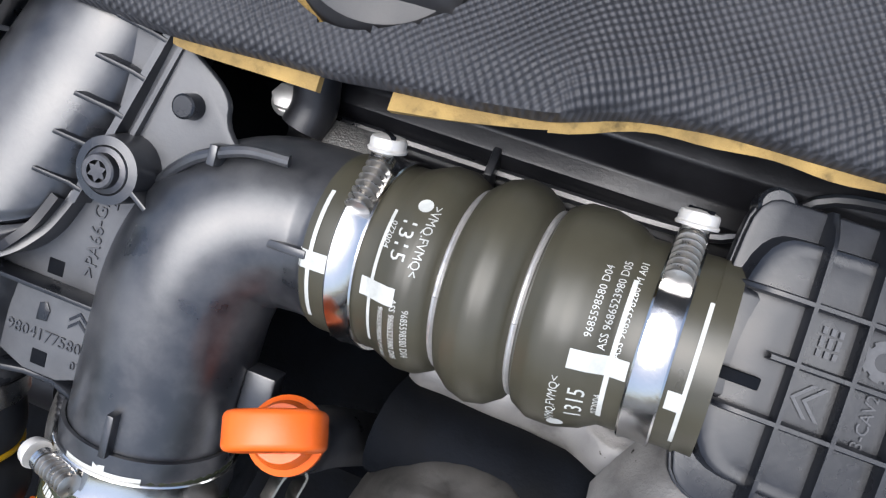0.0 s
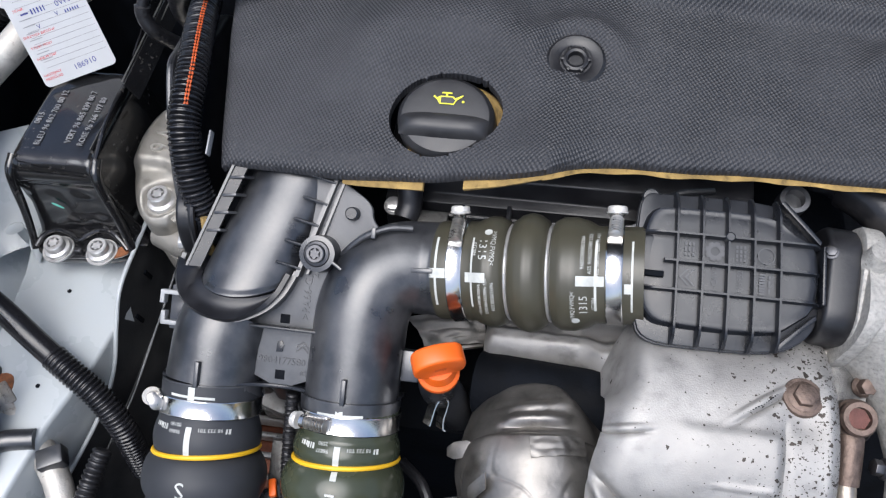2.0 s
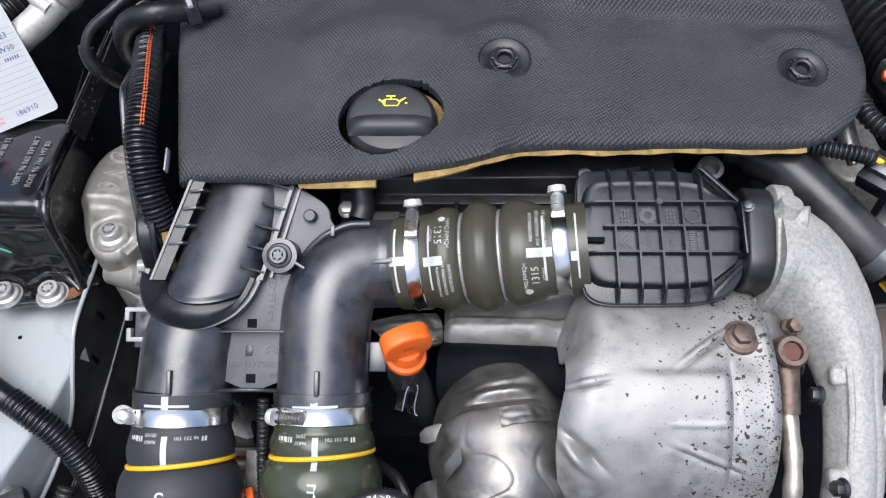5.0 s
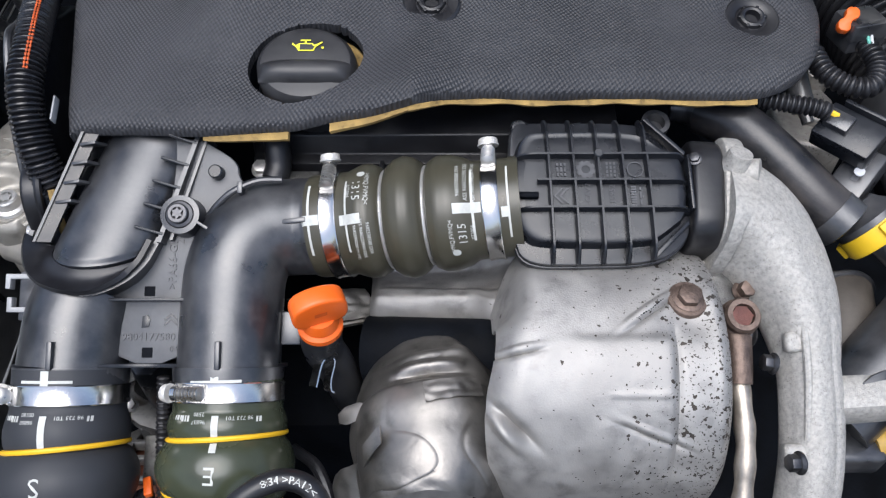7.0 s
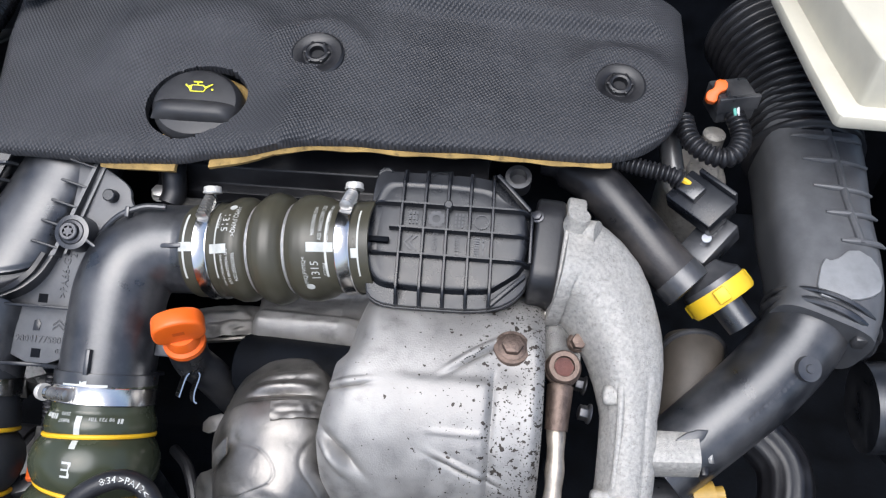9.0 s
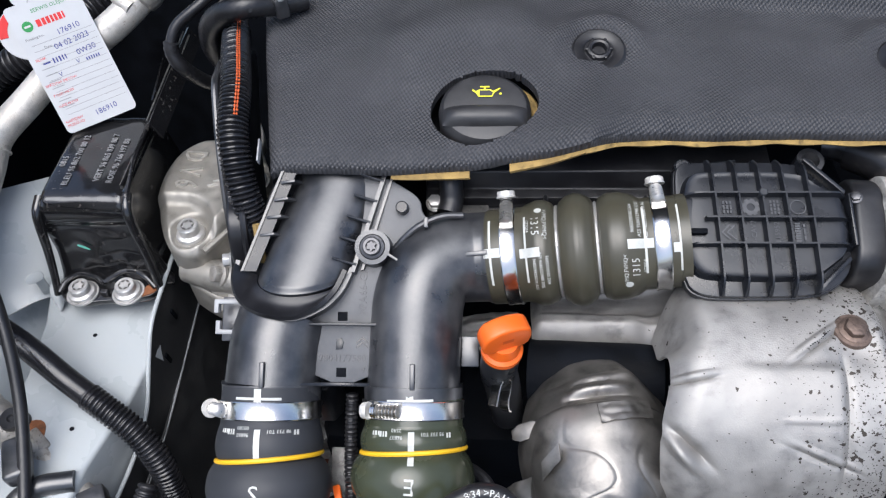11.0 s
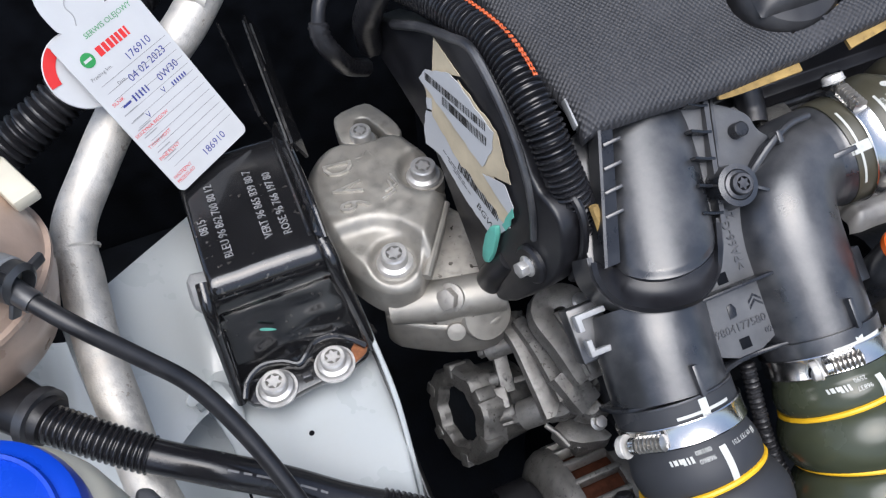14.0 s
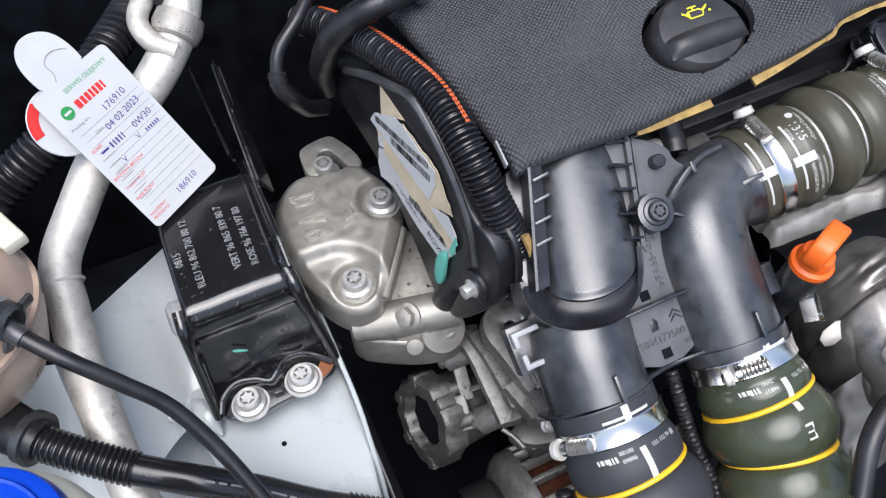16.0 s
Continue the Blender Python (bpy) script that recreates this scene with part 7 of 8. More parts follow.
    part("end_cap", tube([(-0.531, 0.022, 0.850), (-0.521, 0.010, 0.8535), (-0.510, -0.001, 0.8520)], lambda q, d: 0.0155 - 0.0025 * q, 16, 24), RUBBER, c, "black rubber hose end")
    part("end_ring", lathe([(0.0125, -0.003), (0.0165, -0.003), (0.0165, 0.003), (0.0125, 0.003)], axes((-0.515, 0.004, 0.8528), (0.7, -0.7, 0.0)), 28, True), BLACK, c)
    fr = frames(path)

    def lay(x, y):
        p, tg, rt, up = fr[min(299, max(0, int(122 + x / length * 299)))]
        a = math.pi / 2 - 0.2 + y / 0.0095
        return p + (rt * math.cos(a) + up * math.sin(a)) * 0.0097
    part("print", bend(bars((0.006, 0.004, 0.009, 0.003, 0.007, 0.010, 0.004), 0.0012, 0.0022), lay), PRINTD, c)
    k = thing("grey_hose", (-0.43, -0.16, 0.76), "black corrugated pipe joining low on the wing", "hose")
    part("hose", tube([(-0.36, -0.15, 0.768), (-0.385, -0.158, 0.772), (-0.40, -0.175, 0.765), (-0.405, -0.21, 0.73)], 0.008, 40, 16), BLACK, k)
    part("connector", box((0.034, 0.018, 0.016), Matrix.Translation((-0.398, -0.143, 0.785)) @ Matrix.Rotation(radians(-65), 4, "Z"), 0.004, 3), BLACK, k)
    part("cable_end", tube([(-0.306, -0.150, 0.765), (-0.312, -0.175, 0.755), (-0.318, -0.21, 0.74)], ridged(0.0075, 0.004, 0.0015), 80, 14), RUBBER, k)
    part("rubber_boot", lathe([(0.02, 0), (0.022, 0.01), (0.015, 0.014), (0.012, 0.01), (0.0001, 0.01)], axes((-0.452, -0.15, 0.75), (0, -0.2, 1)), 28), RUBBER, k)
    s = thing("expansion_tank", (-0.53, 0.05, 0.85), "brown-stained translucent coolant expansion tank", "tank")
    prof = [(0.0001, -0.066), (0.03, -0.06), (0.05, -0.043), (0.06, -0.016), (0.062, -0.001), (0.0645, 0.0), (0.0645, 0.003), (0.062, 0.004), (0.058, 0.022), (0.044, 0.044), (0.028, 0.053), (0.026, 0.062), (0.0001, 0.062)]
    part("tank", lathe(prof, axes((-0.5415, 0.063, 0.911), (0.0, 0.05, 1)), 56), TANKM, s)
    part("spigot", tube([(-0.505, 0.037, 0.935), (-0.494, 0.029, 0.9385), (-0.489, 0.0255, 0.939)], 0.0095, 12, 20), CREAM, s)
    sm_ = axes((-0.4895, 0.0250, 0.9395), (0.72, -0.66, -0.05), (0, 0, 1))
    part("spigot_ring", lathe([(0.0095, -0.008), (0.0112, -0.007), (0.0112, 0.0), (0.0095, 0.001)], sm_, 28, True), HOOKP, s)
    part("spring_clip", lathe([(0.0080, 0.001), (0.0105, 0.001), (0.0105, 0.007), (0.0075, 0.009)], sm_, 24, True), BLACK, s, "black three-eared quick-release clip")
    for k in range(3):
        part("clip_ear", box((0.010, 0.006, 0.003), sm_ @ Matrix.Rotation(2.1 * k + 0.4, 4, "Z") @ Matrix.Translation((0.013, 0, 0.005)), 0.001), BLACK, s)
    capm = axes((-0.521, 0.027, 0.965), (0.0, -0.05, 1))
    cap = part("screw_cap", lathe([(0.032, 0), (0.0335, 0.004), (0.0335, 0.019), (0.031, 0.024), (0.0001, 0.025)], capm, 28), BLACK, s, "black ribbed screw cap")
    part("warning_triangle", prism([(0.002, -0.015), (0.026, 0.0), (0.002, 0.012)], 0.0256, capm, 0, h0=0.025), PRINT, cap, "white warning triangle")
    part("triangle_field", prism([(0.005, -0.011), (0.021, -0.0005), (0.005, 0.0085)], 0.0259, capm, 0, h0=0.0255), BLACK, cap)
    part("loop", tube([(-0.516, 0.112, 0.945), (-0.513, 0.124, 0.95), (-0.499, 0.131, 0.952), (-0.487, 0.115, 0.95), (-0.489, 0.099, 0.943)], 0.0022, 40, 8), CREAM, s)
    part("lug", box((0.014, 0.036, 0.008), Matrix.Translation((-0.484, 0.088, 0.938)) @ Matrix.Rotation(radians(25), 4, "Z"), 0.002), CREAM, s)
    ch = thing("corrugated_hose", (-0.42, 0.22, 0.90), "black corrugated hose behind the service tag", "hose")
    part("hose", tube([(-0.372, 0.282, 0.925), (-0.385, 0.262, 0.925), (-0.405, 0.238, 0.922), (-0.430, 0.212, 0.915), (-0.462, 0.192, 0.90), (-0.51, 0.18, 0.88)], ridged(0.0150, 0.0058, 0.0035), 200, 22), RUBBER, ch)
    part("end_cuff", tube([(-0.508, 0.1805, 0.881), (-0.52, 0.178, 0.875), (-0.535, 0.176, 0.868)], 0.0145, 10, 20), BLACK, ch)
    w = thing("washer_bottle", (-0.49, -0.15, 0.95), "cream washer bottle neck with bright blue cap and grey collar", "washer bottle")
    wm = axes((-0.4765, -0.1345, 0.9935), (0.03, -0.06, 1)) @ Matrix.Scale(0.94, 4)
    part("neck", lathe([(0.0395, -0.16), (0.0395, -0.03), (0.0393, 0.004), (0.038, 0.012), (0.035, 0.017), (0.0335, 0.018), (0.0335, 0.026), (0.0001, 0.026)], wm, 64), CREAM, w)
    cp = part("cap", lathe([(0.0335, 0.016), (0.0345, 0.018), (0.0348, 0.024), (0.0338, 0.0285), (0.031, 0.0305), (0.017, 0.0325), (0.0001, 0.033)], wm, 64), BLUE, w, "bright blue snap cap")
    part("rim", lathe([(0.0272, 0.0302), (0.0290, 0.0312), (0.0284, 0.0328), (0.0272, 0.0326)], wm, 64, True), BLUE, cp)
    part("pull_tab", prism(soften([(-0.010, -0.037), (0.010, -0.042), (0.026, -0.030), (0.024, -0.018), (-0.016, -0.026)], 2), 0.0285, wm, 0.001, 2, h0=0.022), BLUE, cp)
    part("tab_rib", tube([wm @ V(0.006, -0.030, 0.0300), wm @ V(0.010, -0.038, 0.0285)], 0.0008, 6, 8), BLUE, cp)
    part("hinge_tab", box((0.006, 0.005, 0.005), wm @ Matrix.Translation((-0.006, 0.0365, 0.025)), 0.001), BLUE, cp)
    arch = [(0.0485 * math.cos(radians(a)), 0.0485 * math.sin(radians(a))) for a in range(-175, 12, 8)] + [(0.0475 * math.cos(radians(16)), 0.0475 * math.sin(radians(16))), (0.043 * math.cos(radians(20)), 0.043 * math.sin(radians(20)))]
    arch += [(0.0400 * math.cos(radians(a)), 0.0400 * math.sin(radians(a))) for a in range(12, -176, -8)]
    part("grey_collar", prism(arch, -0.004, wm, 0.003, 3, h0=-0.03), mat("dark_grey_plastic", (0.055, 0.057, 0.062), 0.5, var=0.15), w, "dark grey plastic collar")
    part("peg", box((0.007, 0.009, 0.006), wm @ Matrix.Translation((0.002, -0.047, -0.002)), 0.001), CREAM, w)
    part("bottle", box((0.085, 0.09, 0.12), Matrix.Translation((-0.488, -0.165, 0.86)), 0.025, 4), CREAM, w)
    part("grey_shroud", box((0.08, 0.06, 0.10), Matrix.Translation((-0.522, -0.195, 0.925)), 0.012, 3), BLACK, w)


def service_tag():
    bl, br, tl = V(-0.4110, 0.1045, 0.8770), V(-0.3625, 0.1365, 0.8795), V(-0.4500, 0.1530, 0.9655)
    ex = (br - bl).normalized()
    ey = (tl - bl)
    ey = (ey - ex * ey.dot(ex)).normalized()
    ez = ex.cross(ey)
    m = Matrix((ex, ey, ez)).transposed().to_4x4()
    m.translation = bl
    t = thing("service_tag", bl, "white cardboard oil-service tag filled in by hand", "tag")
    W, H = 0.0593, 0.1065
    out = rounded(W, H, 0.004, 4)
    out = [(x + W / 2, y + H / 2) for x, y in out]
    hook = soften([(0.0100, H - 0.004), (0.0085, H + 0.012), (0.0115, H + 0.023), (0.0200, H + 0.0295), (0.0310, H + 0.0285), (0.0395, H + 0.022), (0.0430, H + 0.010), (0.0425, H - 0.004)], 2)
    part("card", prism(out, 0.0006, m, 0), PAPER, t)
    part("hook", prism(hook, 0.0005, m, 0), PAPER, t)
    part("cut_line", tube([m @ V(x, y, 0.0006) for x, y in ((0.0200, H - 0.001), (0.0225, H + 0.004), (0.0220, H + 0.0095), (0.0250, H + 0.0130), (0.0300, H + 0.0140), (0.0350, H + 0.0125), (0.0390, H + 0.010))], 0.00035, 40, 6), HOOKP, t)
    c = thing("round_label", m @ V(0.0095, H - 0.021, -0.009), "round white label with red and green edge behind the tag", "label")
    dm = m @ Matrix.Translation((0.0095, H - 0.021, -0.009))
    part("disc", lathe([(0.0215, -0.0008), (0.0220, 0.0), (0.0215, 0.0006), (0.0001, 0.0006)], dm, 48), PAPER, c)
    for a0, a1, ink in ((110, 175, REDP), (265, 335, GREENP)):
        arc = [(r * math.cos(radians(a)), r * math.sin(radians(a))) for r, ang in ((0.0214, range(a0, a1 + 1, 5)), (0.0150, range(a1, a0 - 1, -5))) for a in ang]
        part("coloured_edge", prism(arc, 0.0010, dm, 0, h0=0.0006), ink, c)

    def put(bm, x, y, material, name="print", rot=0.0):
        part(name, moved(bm, m @ Matrix.Translation((x, y, 0.0008)) @ Matrix.Rotation(radians(rot), 4, "Z")), material, t)
    put(writing("SERWIS OLEJOWY", 0.0042), 0.036, H - 0.008, GREENP)
    put(bars((0.0036, 0.0026, 0.0026, 0.002, 0.0022, 0.0026, 0.0014), 0.0055, 0.0009), 0.030, H - 0.018, REDP, "logo")
    put(moved(lathe([(0.0042, 0), (0.0042, 0.0001)], Matrix.Identity(4), 20), Matrix.Identity(4)), 0.0115, H - 0.018, GREENP, "logo")
    part("logo_gap", moved(bars((0.005,), 0.0016, 0), m @ Matrix.Translation((0.0115, H - 0.018, 0.001))), PAPER, t)
    for k, (text, y, x) in enumerate((("176910", H - 0.029, 0.039), ("04 02 2023", H - 0.0385, 0.037), ("0W30", H - 0.0485, 0.044), ("186910", 0.0085, 0.036))):
        put(writing(text, 0.0064), x, y, INK, "handwriting", 3)
    put(bars((0.0012, 0.0010, 0.0012, 0.0010, 0.0008), 0.0042, 0.0014), 0.022, H - 0.0485, INK, "handwriting"), put(bars((0.006,), 0.0012, 0.001), 0.0115, H - 0.0485, INK, "handwriting")
    put(bars((0.0010,) * 6, 0.0024, 0.0010), 0.046, H - 0.056, INK, "handwriting")
    put(writing("V", 0.005), 0.034, H - 0.0555, INK, "handwriting"), put(writing("V", 0.005), 0.017, H - 0.0605, INK, "handwriting")
    for text, x, y, c in (("Przebieg km.", 0.0125, H - 0.0275, PRINTD), ("Data:", 0.0185, H - 0.037, PRINTD), ("SILNIK", 0.0085, H - 0.0445, REDP), ("SKRZYNIA BIEG\u00d3W", 0.0145, H - 0.0655, REDP),
                          ("TYLNY MOST", 0.012, H - 0.0745, REDP), ("INNE P\u0141YNY", 0.0115, H - 0.0835, REDP), ("NAST\u0118PNY", 0.0095, 0.0095, REDP), ("PRZEGL\u0104D", 0.0095, 0.0062, REDP)):
        put(writing(text, 0.0029), x, y, c)
    for k in range(13):
        put(bars((0.050,), 0.00022, 0), 0.032, H - 0.033 - 0.0049 * k, PRINTD, "rule")
    for k in range(7):
        put(bars((0.010,), 0.0007, 0), 0.0105, H - 0.0525 - 0.0047 * k * 1.15, HOOKP, "small_print")


# ---- right side ----
def right_side():
    t = thing("breather_hose", (0.24, 0.0, 0.9), "black rubber breather hose with scuffed surface", "hose")
    part("hose", tube([(0.193, 0.040, 0.918), (0.205, 0.028, 0.920), (0.217, 0.014, 0.919), (0.236, -0.007, 0.911), (0.252, -0.024, 0.902), (0.266, -0.035, 0.894)], lambda s, d: 0.0158 + 0.001 * s, 60, 28), SCUFF, t)
    part("inlet_nipple", tube([(0.172, 0.046, 0.916), (0.184, 0.044, 0.917), (0.196, 0.037, 0.918)], lambda s, d: 0.009 + 0.004 * s, 20, 20), BLACK, t)
    part("cuff", lathe([(0.0175, 0), (0.0175, 0.012), (0.015, 0.013), (0.0001, 0.013)], axes((0.262, -0.032, 0.896), (0.72, -0.62, -0.32)), 32), BLACK, t)
    s = thing("pressure_sensor", (0.29, -0.02, 0.88), "black sensor housing with yellow ring on the intake", "sensor")
    sm = axes((0.284, -0.0285, 0.892), (0.62, -0.68, -0.38), (0, 0, 1)) @ Matrix.Scale(0.79, 4)
    part("housing", lathe([(0.015, -0.008), (0.019, -0.002), (0.0265, 0.006), (0.0265, 0.012), (0.0001, 0.012)], sm, 36), BLACK, s)
    part("yellow_ring", lathe([(0.022, 0.011), (0.028, 0.011), (0.0285, 0.024), (0.027, 0.0265), (0.0001, 0.0265)], sm, 40), YPLAST, s, "bright yellow locking ring")
    for k in range(3):
        part("lug", box((0.008, 0.011, 0.012), sm @ Matrix.Rotation(k * 2.1 + 0.6, 4, "Z") @ Matrix.Translation((0.028, 0, 0.018)), 0.0015), YPLAST, s)
    part("outlet", lathe([(0.014, 0.02), (0.013, 0.05), (0.0001, 0.05)], sm, 24), BLACK, s)
    part("terminal_box", box((0.036, 0.022, 0.018), axes((0.287, -0.004, 0.899), (-0.35, -0.2, 0.9), (0.7, 0.72, 0.3)), 0.002), BLACK, s)
    part("terminal_print", moved(bars((0.004, 0.003, 0.004, 0.005), 0.004, 0.0012), axes((0.286, -0.006, 0.9088), (-0.35, -0.2, 0.9), (0.7, 0.72, 0.3))), PRINTD, s)
    c = thing("sensor_plug", (0.277, 0.012, 0.92), "grey-black electrical plug on the sensor", "plug")
    cm = axes((0.277, 0.009, 0.923), (-0.3, -0.25, 0.92), (0.66, -0.72, 0.02))
    part("shell", box((0.038, 0.026, 0.016), cm, 0.0018), GREYP, c)
    part("latch", box((0.016, 0.012, 0.006), cm @ Matrix.Translation((-0.008, 0.0, 0.010)), 0.001), BLACK, c)
    part("flap", box((0.030, 0.003, 0.016), cm @ Matrix.Translation((0.002, 0.0145, 0.004)), 0.0008), GREYP, c)
    part("white_tab", lathe([(0.0032, -0.005), (0.0032, -0.004), (0.0001, -0.004)], cm @ Matrix.Translation((0.018, -0.0145, -0.002)), 20), PAPER, c)
    w = thing("sensor_lead", (0.24, 0.02, 0.93), "black corrugated lead with a yellow wire end", "cable")
    part("conduit", tube([(0.215, 0.033, 0.935), (0.235, 0.025, 0.937), (0.255, 0.0195, 0.937), (0.262, 0.0175, 0.935)], ridged(0.006, 0.0032, 0.0016), 160, 14), RUBBER, w)
    part("wire", tube([(0.261, 0.018, 0.936), (0.268, 0.015, 0.934)], 0.0022, 8, 8), YPLAST, w)
    f = thing("fuel_pump_cover", (0.295, 0.09, 0.85), "cast aluminium pump end behind the hose", "casting")
    part("casting", prism(soften([(0.268, 0.062), (0.312, 0.050), (0.320, 0.080), (0.318, 0.125), (0.300, 0.132), (0.285, 0.118), (0.270, 0.110)], 1), 0.872, Matrix.Identity(4), 0.004, 3, h0=0.82), ALU, f)
    part("raised_pad", prism(soften([(0.283, 0.080), (0.310, 0.072), (0.314, 0.108), (0.296, 0.114)], 1), 0.880, Matrix.Identity(4), 0.003, 3, h0=0.865), ALU, f)
    part("boss", lathe([(0.009, -0.01), (0.009, 0.004), (0.006, 0.006), (0.0001, 0.006)], Matrix.Translation((0.312, 0.128, 0.878)), 24), ALU, f)
    part("injector_lead", tube([(0.262, 0.098, 0.930), (0.263, 0.078, 0.922), (0.264, 0.060, 0.915), (0.268, 0.042, 0.905)], lambda s, d: 0.004 + (0.004 if 0.35 < s < 0.85 else 0), 40, 14), BLACK, f)
    o = thing("connector_block", (0.29, 0.09, 0.94), "black connector with an orange lock tab", "plug")
    part("block", box((0.028, 0.024, 0.02), Matrix.Translation((0.300, 0.088, 0.948)) @ Matrix.Rotation(radians(15), 4, "Z"), 0.002), BLACK, o)
    part("lock_tab", prism(soften([(-0.007, -0.007), (0.001, -0.009), (0.002, -0.001), (0.008, 0.001), (0.008, 0.008), (0.0, 0.009), (-0.001, 0.002), (-0.006, 0.0)], 1), 0.006, axes((0.2865, 0.0835, 0.956), (-0.1, -0.5, 0.85)), 0.001), ORANGE, o, "orange lock tab")
    part("wire_cover", tube([(0.302, 0.078, 0.945), (0.306, 0.058, 0.94), (0.298, 0.042, 0.937), (0.285, 0.042, 0.936), (0.272, 0.055, 0.937), (0.268, 0.075, 0.94)], ridged(0.0072, 0.004, 0.0018), 220, 14), RUBBER, o)
    part("wire", tube([(0.302, 0.078, 0.955), (0.303, 0.070, 0.949)], 0.0011, 8, 8), PAPER, o)
    part("wire", tube([(0.299, 0.078, 0.955), (0.301, 0.070, 0.949)], 0.0011, 8, 8), TEAL, o)
    part("housing_fin", box((0.03, 0.004, 0.012), Matrix.Translation((0.302, 0.076, 0.955)) @ Matrix.Rotation(radians(15), 4, "Z"), 0.001), BLACK, o)
    d = thing("intake_duct", (0.38, 0.05, 0.86), "grey-black ribbed plastic intake duct", "air duct")
    spine = [V(0.376, 0.150, 0.888), V(0.375, 0.110, 0.885), V(0.373, 0.070, 0.882), V(0.369, 0.030, 0.879), V(0.368, -0.010, 0.876), V(0.3645, -0.035, 0.872), V(0.357, -0.054, 0.868)]
    sp, _ = spline(spine, 120)
    fr = frames(sp)

    def wid(s):
        return 0.0385 - 0.005 * s

    def square(a, s):
        """A box-like section with round corners."""
        return (abs(math.cos(a)) ** 4 + abs(math.sin(a)) ** 4) ** -0.25 * 0.96
    part("body", tube(spine, lambda s, q: wid(s), 80, 44, shape=square), PLATEG, d, angle=60)

    def on_duct(s, x, h):
        p, tg, rt, up = fr[min(119, int(s * 119))]
        return p + rt * x + up * (wid(s) * 0.96 + h - 0.004 * (abs(x) / 0.03) ** 4)
    lean = 1 if fr[60][2].x > 0 else -1
    for k in range(5):
        s = 0.29 + 0.112 * k
        part("rib", tube([on_duct(s, lean * (-0.022 + 0.006 * k + (0.050 - 0.005 * k) * j / 8), 0.0004) for j in range(9)], lambda q, w: 0.0026 * math.sin(math.pi * min(0.96, max(0.04, q))) ** 0.4, 30, 10), PLATEG, d)
    part("rib", tube([on_duct(0.20 + 0.54 * j / 12, lean * (0.003 + 0.012 * j / 12), 0.0002) for j in range(13)], 0.0028, 40, 10), PLATEG, d)
    p, tg, rt, up = fr[int(0.86 * 119)]
    pad = soften([(-0.022, -0.016), (-0.010, 0.010), (-0.004, 0.006), (0.012, 0.016), (0.024, 0.004), (0.022, -0.016), (0.010, -0.022), (-0.010, -0.022)], 1)
    part("round_pad", prism(pad, 0.003, axes(on_duct(0.84, 0.0, -0.001), up, V(1, 0.15, 0)), 0.001), mat("light_grey_plastic", (0.22, 0.225, 0.23), 0.5), d, "light grey moulded pad")
    part("corrugated_neck", tube([(0.375, 0.100, 0.884), (0.376, 0.130, 0.888), (0.374, 0.165, 0.893), (0.368, 0.20, 0.897), (0.355, 0.25, 0.90)], ridged(0.0445, 0.0095, 0.005), 240, 44), RUBBER, d)
    p, tg, rt, up = fr[int(0.97 * 119)]
    part("neck_ring", tube([p + (rt * math.cos(a) + up * math.sin(a)) * 0.0345 for a in [2 * math.pi * j / 20 for j in range(21)]], 0.0028, 80, 10), BLACK, d)
    part("neck_ring", tube([p - tg * 0.007 + (rt * math.cos(a) + up * math.sin(a)) * 0.0365 for a in [2 * math.pi * j / 20 for j in range(21)]], 0.0018, 80, 10), BLACK, d)
    part("latch", box((0.008, 0.006, 0.010), Matrix.Translation((0.377, -0.066, 0.885)), 0.0015), BLACK, d)
    low = [(0.354, -0.046, 0.868), (0.343, -0.062, 0.861), (0.322, -0.084, 0.851), (0.297, -0.105, 0.841), (0.276, -0.122, 0.832), (0.258, -0.136, 0.822)]
    part("lower_pipe", tube(low, lambda s, q: 0.0275 - 0.003 * s, 50, 36), BLACK, d)
    part("pipe_fin", prism(soften([(-0.012, -0.006), (0.020, 0.002), (0.008, 0.008), (-0.010, 0.006)], 1), 0.003, axes((0.268, -0.136, 0.858), (0, -0.4, 0.9), (0.85, 0.5, 0)), 0.001), BLACK, d)
    lp, ll = spline(low, 100)
    lf = frames(lp)

    def on_low(x, y):
        p, tg, rt, up = lf[min(99, max(0, int(42 - x / ll * 99)))]
        a = math.pi / 2 + 0.55 + y / 0.028
        return p + (rt * math.cos(a) + up * math.sin(a)) * 0.0266
    part("raised_lettering", bend(bars((0.0026,) * 11, 0.0030, 0.0012), on_low), LETTERP, d)
    part("screw_boss", lathe([(0.008, -0.004), (0.008, 0.003), (0.003, 0.003), (0.0025, 0.004), (0.0001, 0.004)], axes((0.343, -0.086, 0.879), (0.2, -0.5, 0.85)), 24), BLACK, d)
    bx = thing("brown_canister", (0.28, -0.07, 0.82), "dusty brown plastic canister behind the intake pipe", "canister")
    part("canister", tube([(0.290, -0.04, 0.83), (0.285, -0.07, 0.825), (0.278, -0.10, 0.81)], 0.021, 20, 28), mat("dusty_brown_plastic", (0.07, 0.06, 0.05), 0.6, var=0.3), bx)
    part("band", tube([V(0.2885, -0.048, 0.829) + V(0.0215 * math.cos(k), 0.004 * math.sin(k), 0.0215 * math.sin(k)) for k in [2 * math.pi * j / 20 for j in range(21)]], 0.002, 60, 8), BLACK, bx)
    r = thing("coolant_hose", (0.3, -0.2, 0.75), "black ribbed coolant hose curving down", "hose")
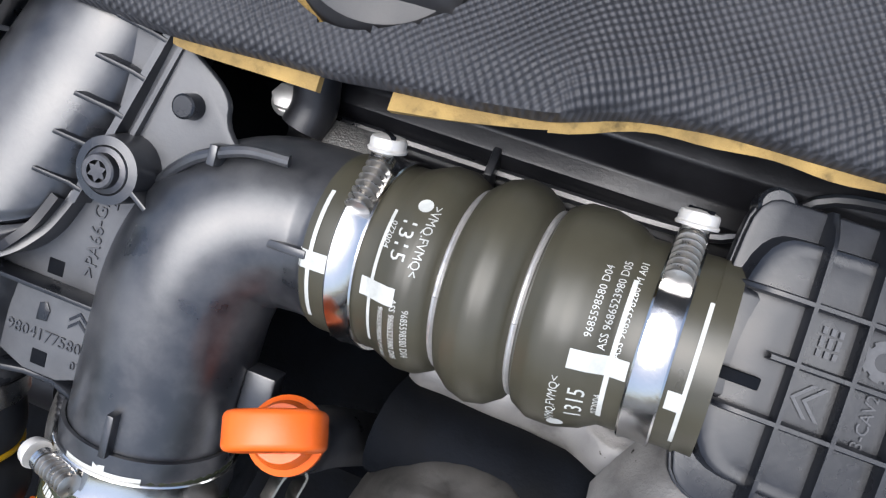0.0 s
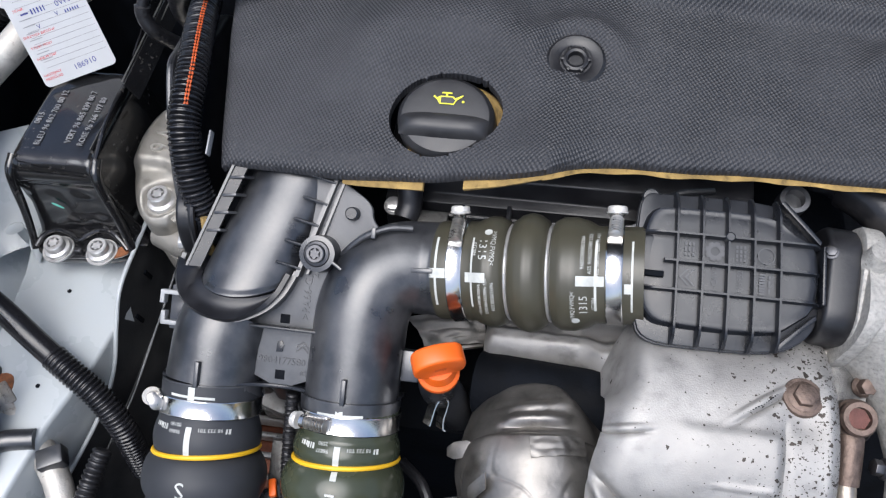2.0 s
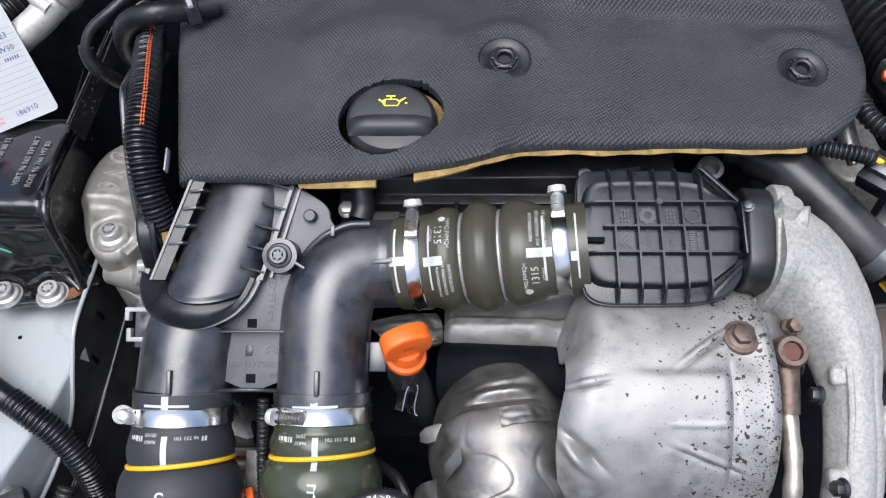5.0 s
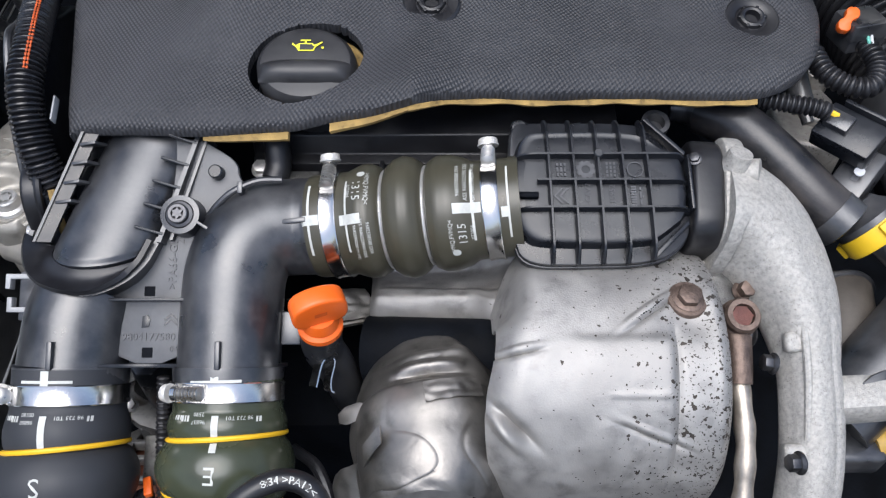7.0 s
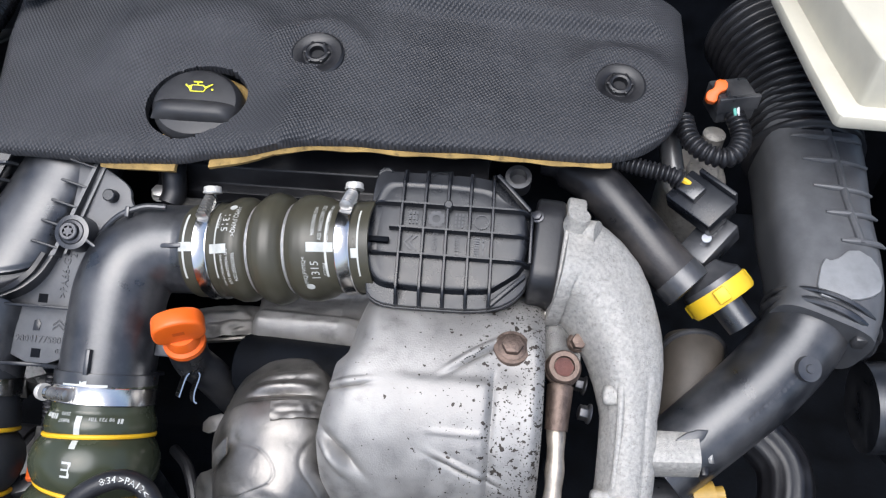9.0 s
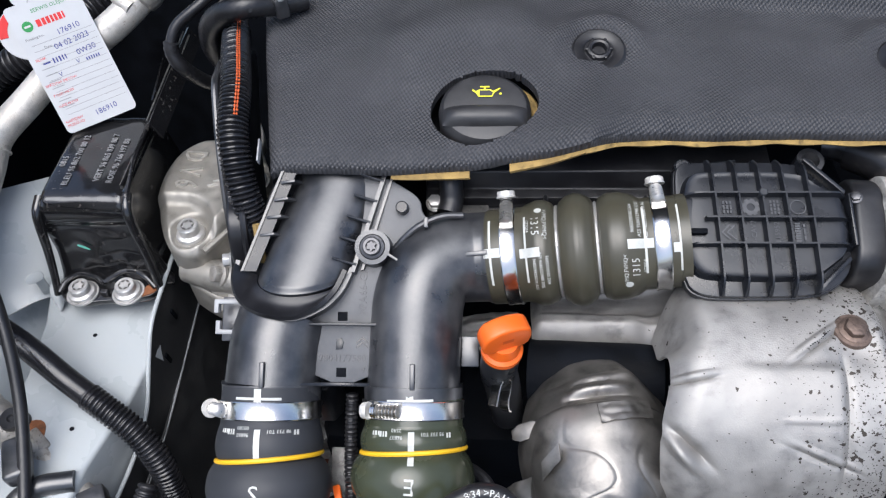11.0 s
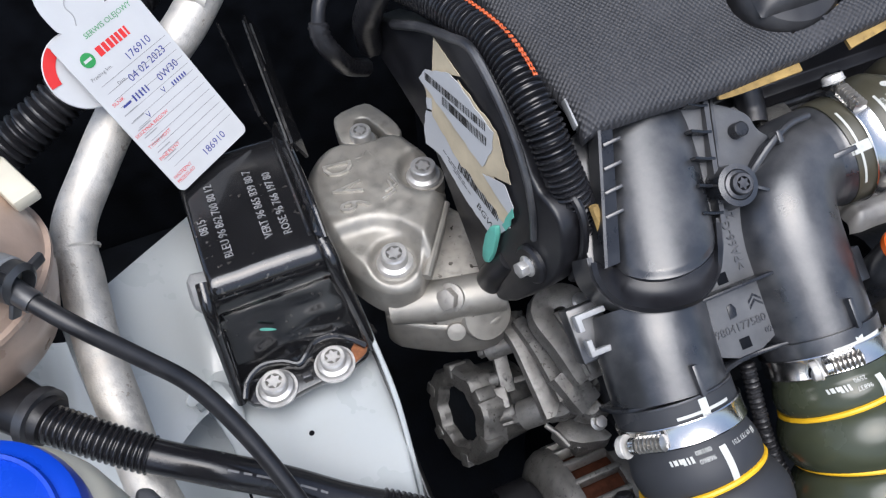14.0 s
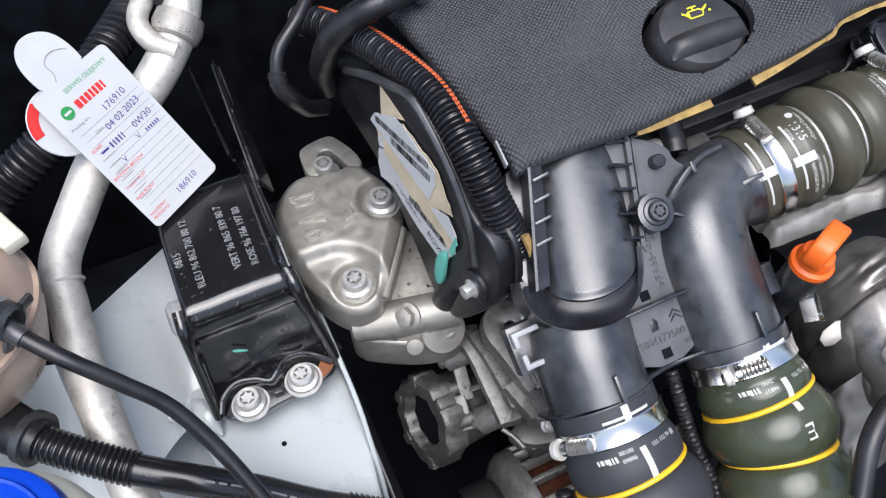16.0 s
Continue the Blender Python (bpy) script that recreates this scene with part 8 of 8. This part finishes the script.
    part("hose", tube([(0.325, -0.062, 0.768), (0.350, -0.072, 0.762), (0.366, -0.090, 0.757), (0.368, -0.112, 0.752), (0.360, -0.138, 0.745), (0.345, -0.165, 0.735)], lambda s, q: 0.019, 80, 48, shape=lambda a, s: 1 + 0.03 * math.cos(12 * a)), RUBBER, r)
    part("end_collar", lathe([(0.02, 0), (0.022, 0.004), (0.022, 0.012), (0.02, 0.014)], axes((0.343, -0.168, 0.733), (-0.5, -0.8, -0.3)), 32, True), BLACK, r)
    n = thing("wastegate_plug", (0.29, -0.16, 0.82), "brass-yellow solenoid plug with black body", "plug")
    part("body", box((0.045, 0.022, 0.02), Matrix.Translation((0.262, -0.152, 0.812)), 0.004, 3), BLACK, n)
    part("yellow_end", tube([(0.280, -0.150, 0.816), (0.294, -0.148, 0.818)], 0.0095, 8, 16), mat("ochre_plastic", (0.42, 0.26, 0.05), 0.5), n, "ochre plastic end")
    part("tip", tube([(0.293, -0.148, 0.818), (0.300, -0.147, 0.819)], 0.0055, 6, 12), mat("ochre_tip", (0.42, 0.26, 0.05), 0.5), n)
    part("clip", box((0.005, 0.014, 0.016), Matrix.Translation((0.2815, -0.141, 0.838)), 0.002), RUBBER, n)
    hex_bolt(n, axes((0.283, -0.136, 0.846), (0.8, -0.3, 0.5)), 0.0035, 0.005)
    k = thing("fluid_reservoir", (0.41, 0.1, 0.95), "cream plastic fluid reservoir with a rim", "reservoir")
    part("rim", prism(soften([(-0.05, -0.031), (-0.044, -0.037), (0.10, -0.037), (0.10, 0.15), (-0.068, 0.15)], 1), 0.010, Matrix.Translation((0.3965, 0.067, 0.975)), 0.003), CREAM, k)
    part("body", prism(soften([(-0.036, -0.02), (-0.030, -0.026), (0.10, -0.026), (0.10, 0.15), (-0.056, 0.15)], 1), 0.045, Matrix.Translation((0.3965, 0.067, 0.975)), 0.006, 3), CREAM, k)
    v = thing("air_intake_bellows", (0.46, -0.04, 0.79), "black corrugated intake bellows below the duct", "duct")
    part("bellows", tube([(0.440, -0.052, 0.785), (0.468, -0.050, 0.787), (0.508, -0.046, 0.79), (0.568, -0.04, 0.80)], ridged(0.048, 0.0125, 0.008), 180, 44), RUBBER, v)
    part("end_cuff", tube([(0.423, -0.053, 0.783), (0.433, -0.053, 0.784), (0.444, -0.052, 0.785)], 0.034, 10, 40), BLACK, v)
    g = thing("fuel_rail", (0.15, 0.17, 0.98), "black and grey fuel rail with red seams behind the cover", "fuel rail")
    part("rail", box((0.22, 0.02, 0.014), Matrix.Translation((0.145, 0.176, 1.003)), 0.003), GREYP, g)
    for j in range(3):
        part("bracket", box((0.018, 0.03, 0.012), Matrix.Translation((0.04 + 0.095 * j, 0.17, 0.998)), 0.002), BLACK, g)
        hex_bolt(g, Matrix.Translation((0.04 + 0.095 * j, 0.166, 1.004)), 0.0055, 0.006)
    for j in range(2):
        part("red_seam", box((0.065, 0.002, 0.003), Matrix.Translation((0.088 + 0.095 * j, 0.1645, 1.001)), 0.0006), REDP, g)
    e = thing("black_cable", (-0.08, -0.2, 0.85), "black cable with white print looping over the green hose", "cable")
    pc = [(-0.105, -0.225, 0.845), (-0.088, -0.205, 0.862), (-0.066, -0.194, 0.868), (-0.048, -0.198, 0.864), (-0.04, -0.215, 0.85), (-0.038, -0.24, 0.82)]
    part("sleeve", tube(pc, 0.0058, 70, 16), RUBBER, e)
    path, length = spline(pc, 200)
    fr = frames(path)

    def lay(x, y):
        i = min(199, max(0, int((0.45 * length + x) / length * 199)))
        p, tg, rt, up = fr[i]
        a = math.pi / 2 - 0.25 + y / 0.006
        return p + (rt * math.cos(a) + up * math.sin(a)) * 0.0061
    part("print", bend(writing("18:34 >PA12<", 0.0055), lay), PRINT, e)
    q = thing("loom_branch", (-0.14, -0.17, 0.78), "dark wiring with orange plugs between the hoses", "cable")
    part("plug", box((0.016, 0.014, 0.012), Matrix.Translation((-0.165, -0.175, 0.79)) @ Matrix.Rotation(0.4, 4, "Z"), 0.002), BLACK, q)
    part("orange_lock", box((0.005, 0.012, 0.005), Matrix.Translation((-0.160, -0.168, 0.798)) @ Matrix.Rotation(0.3, 4, "Z"), 0.001), ORANGE, q, "orange plug lock")
    part("metal_bracket", box((0.018, 0.03, 0.003), Matrix.Translation((-0.158, -0.15, 0.797)) @ Matrix.Rotation(0.5, 4, "X"), 0.0008), ALU_D, q)
    part("lead", tube([(-0.08, -0.13, 0.77), (-0.06, -0.15, 0.78), (-0.05, -0.18, 0.77), (-0.06, -0.22, 0.74)], 0.004, 40, 10), RUBBER, q)


bay()
bonnet()
inner_wing()
engine_block()
head_cover()
engine_cover()
oil_cap()
air_duct()
cross_hose()
lower_hoses()
muffler_box()
turbo()
heat_shield()
dipstick()
engine_mount()
mount_bracket()
timing_cover()
wiring()
pump_and_alternator()
wing_things()
service_tag()
right_side()
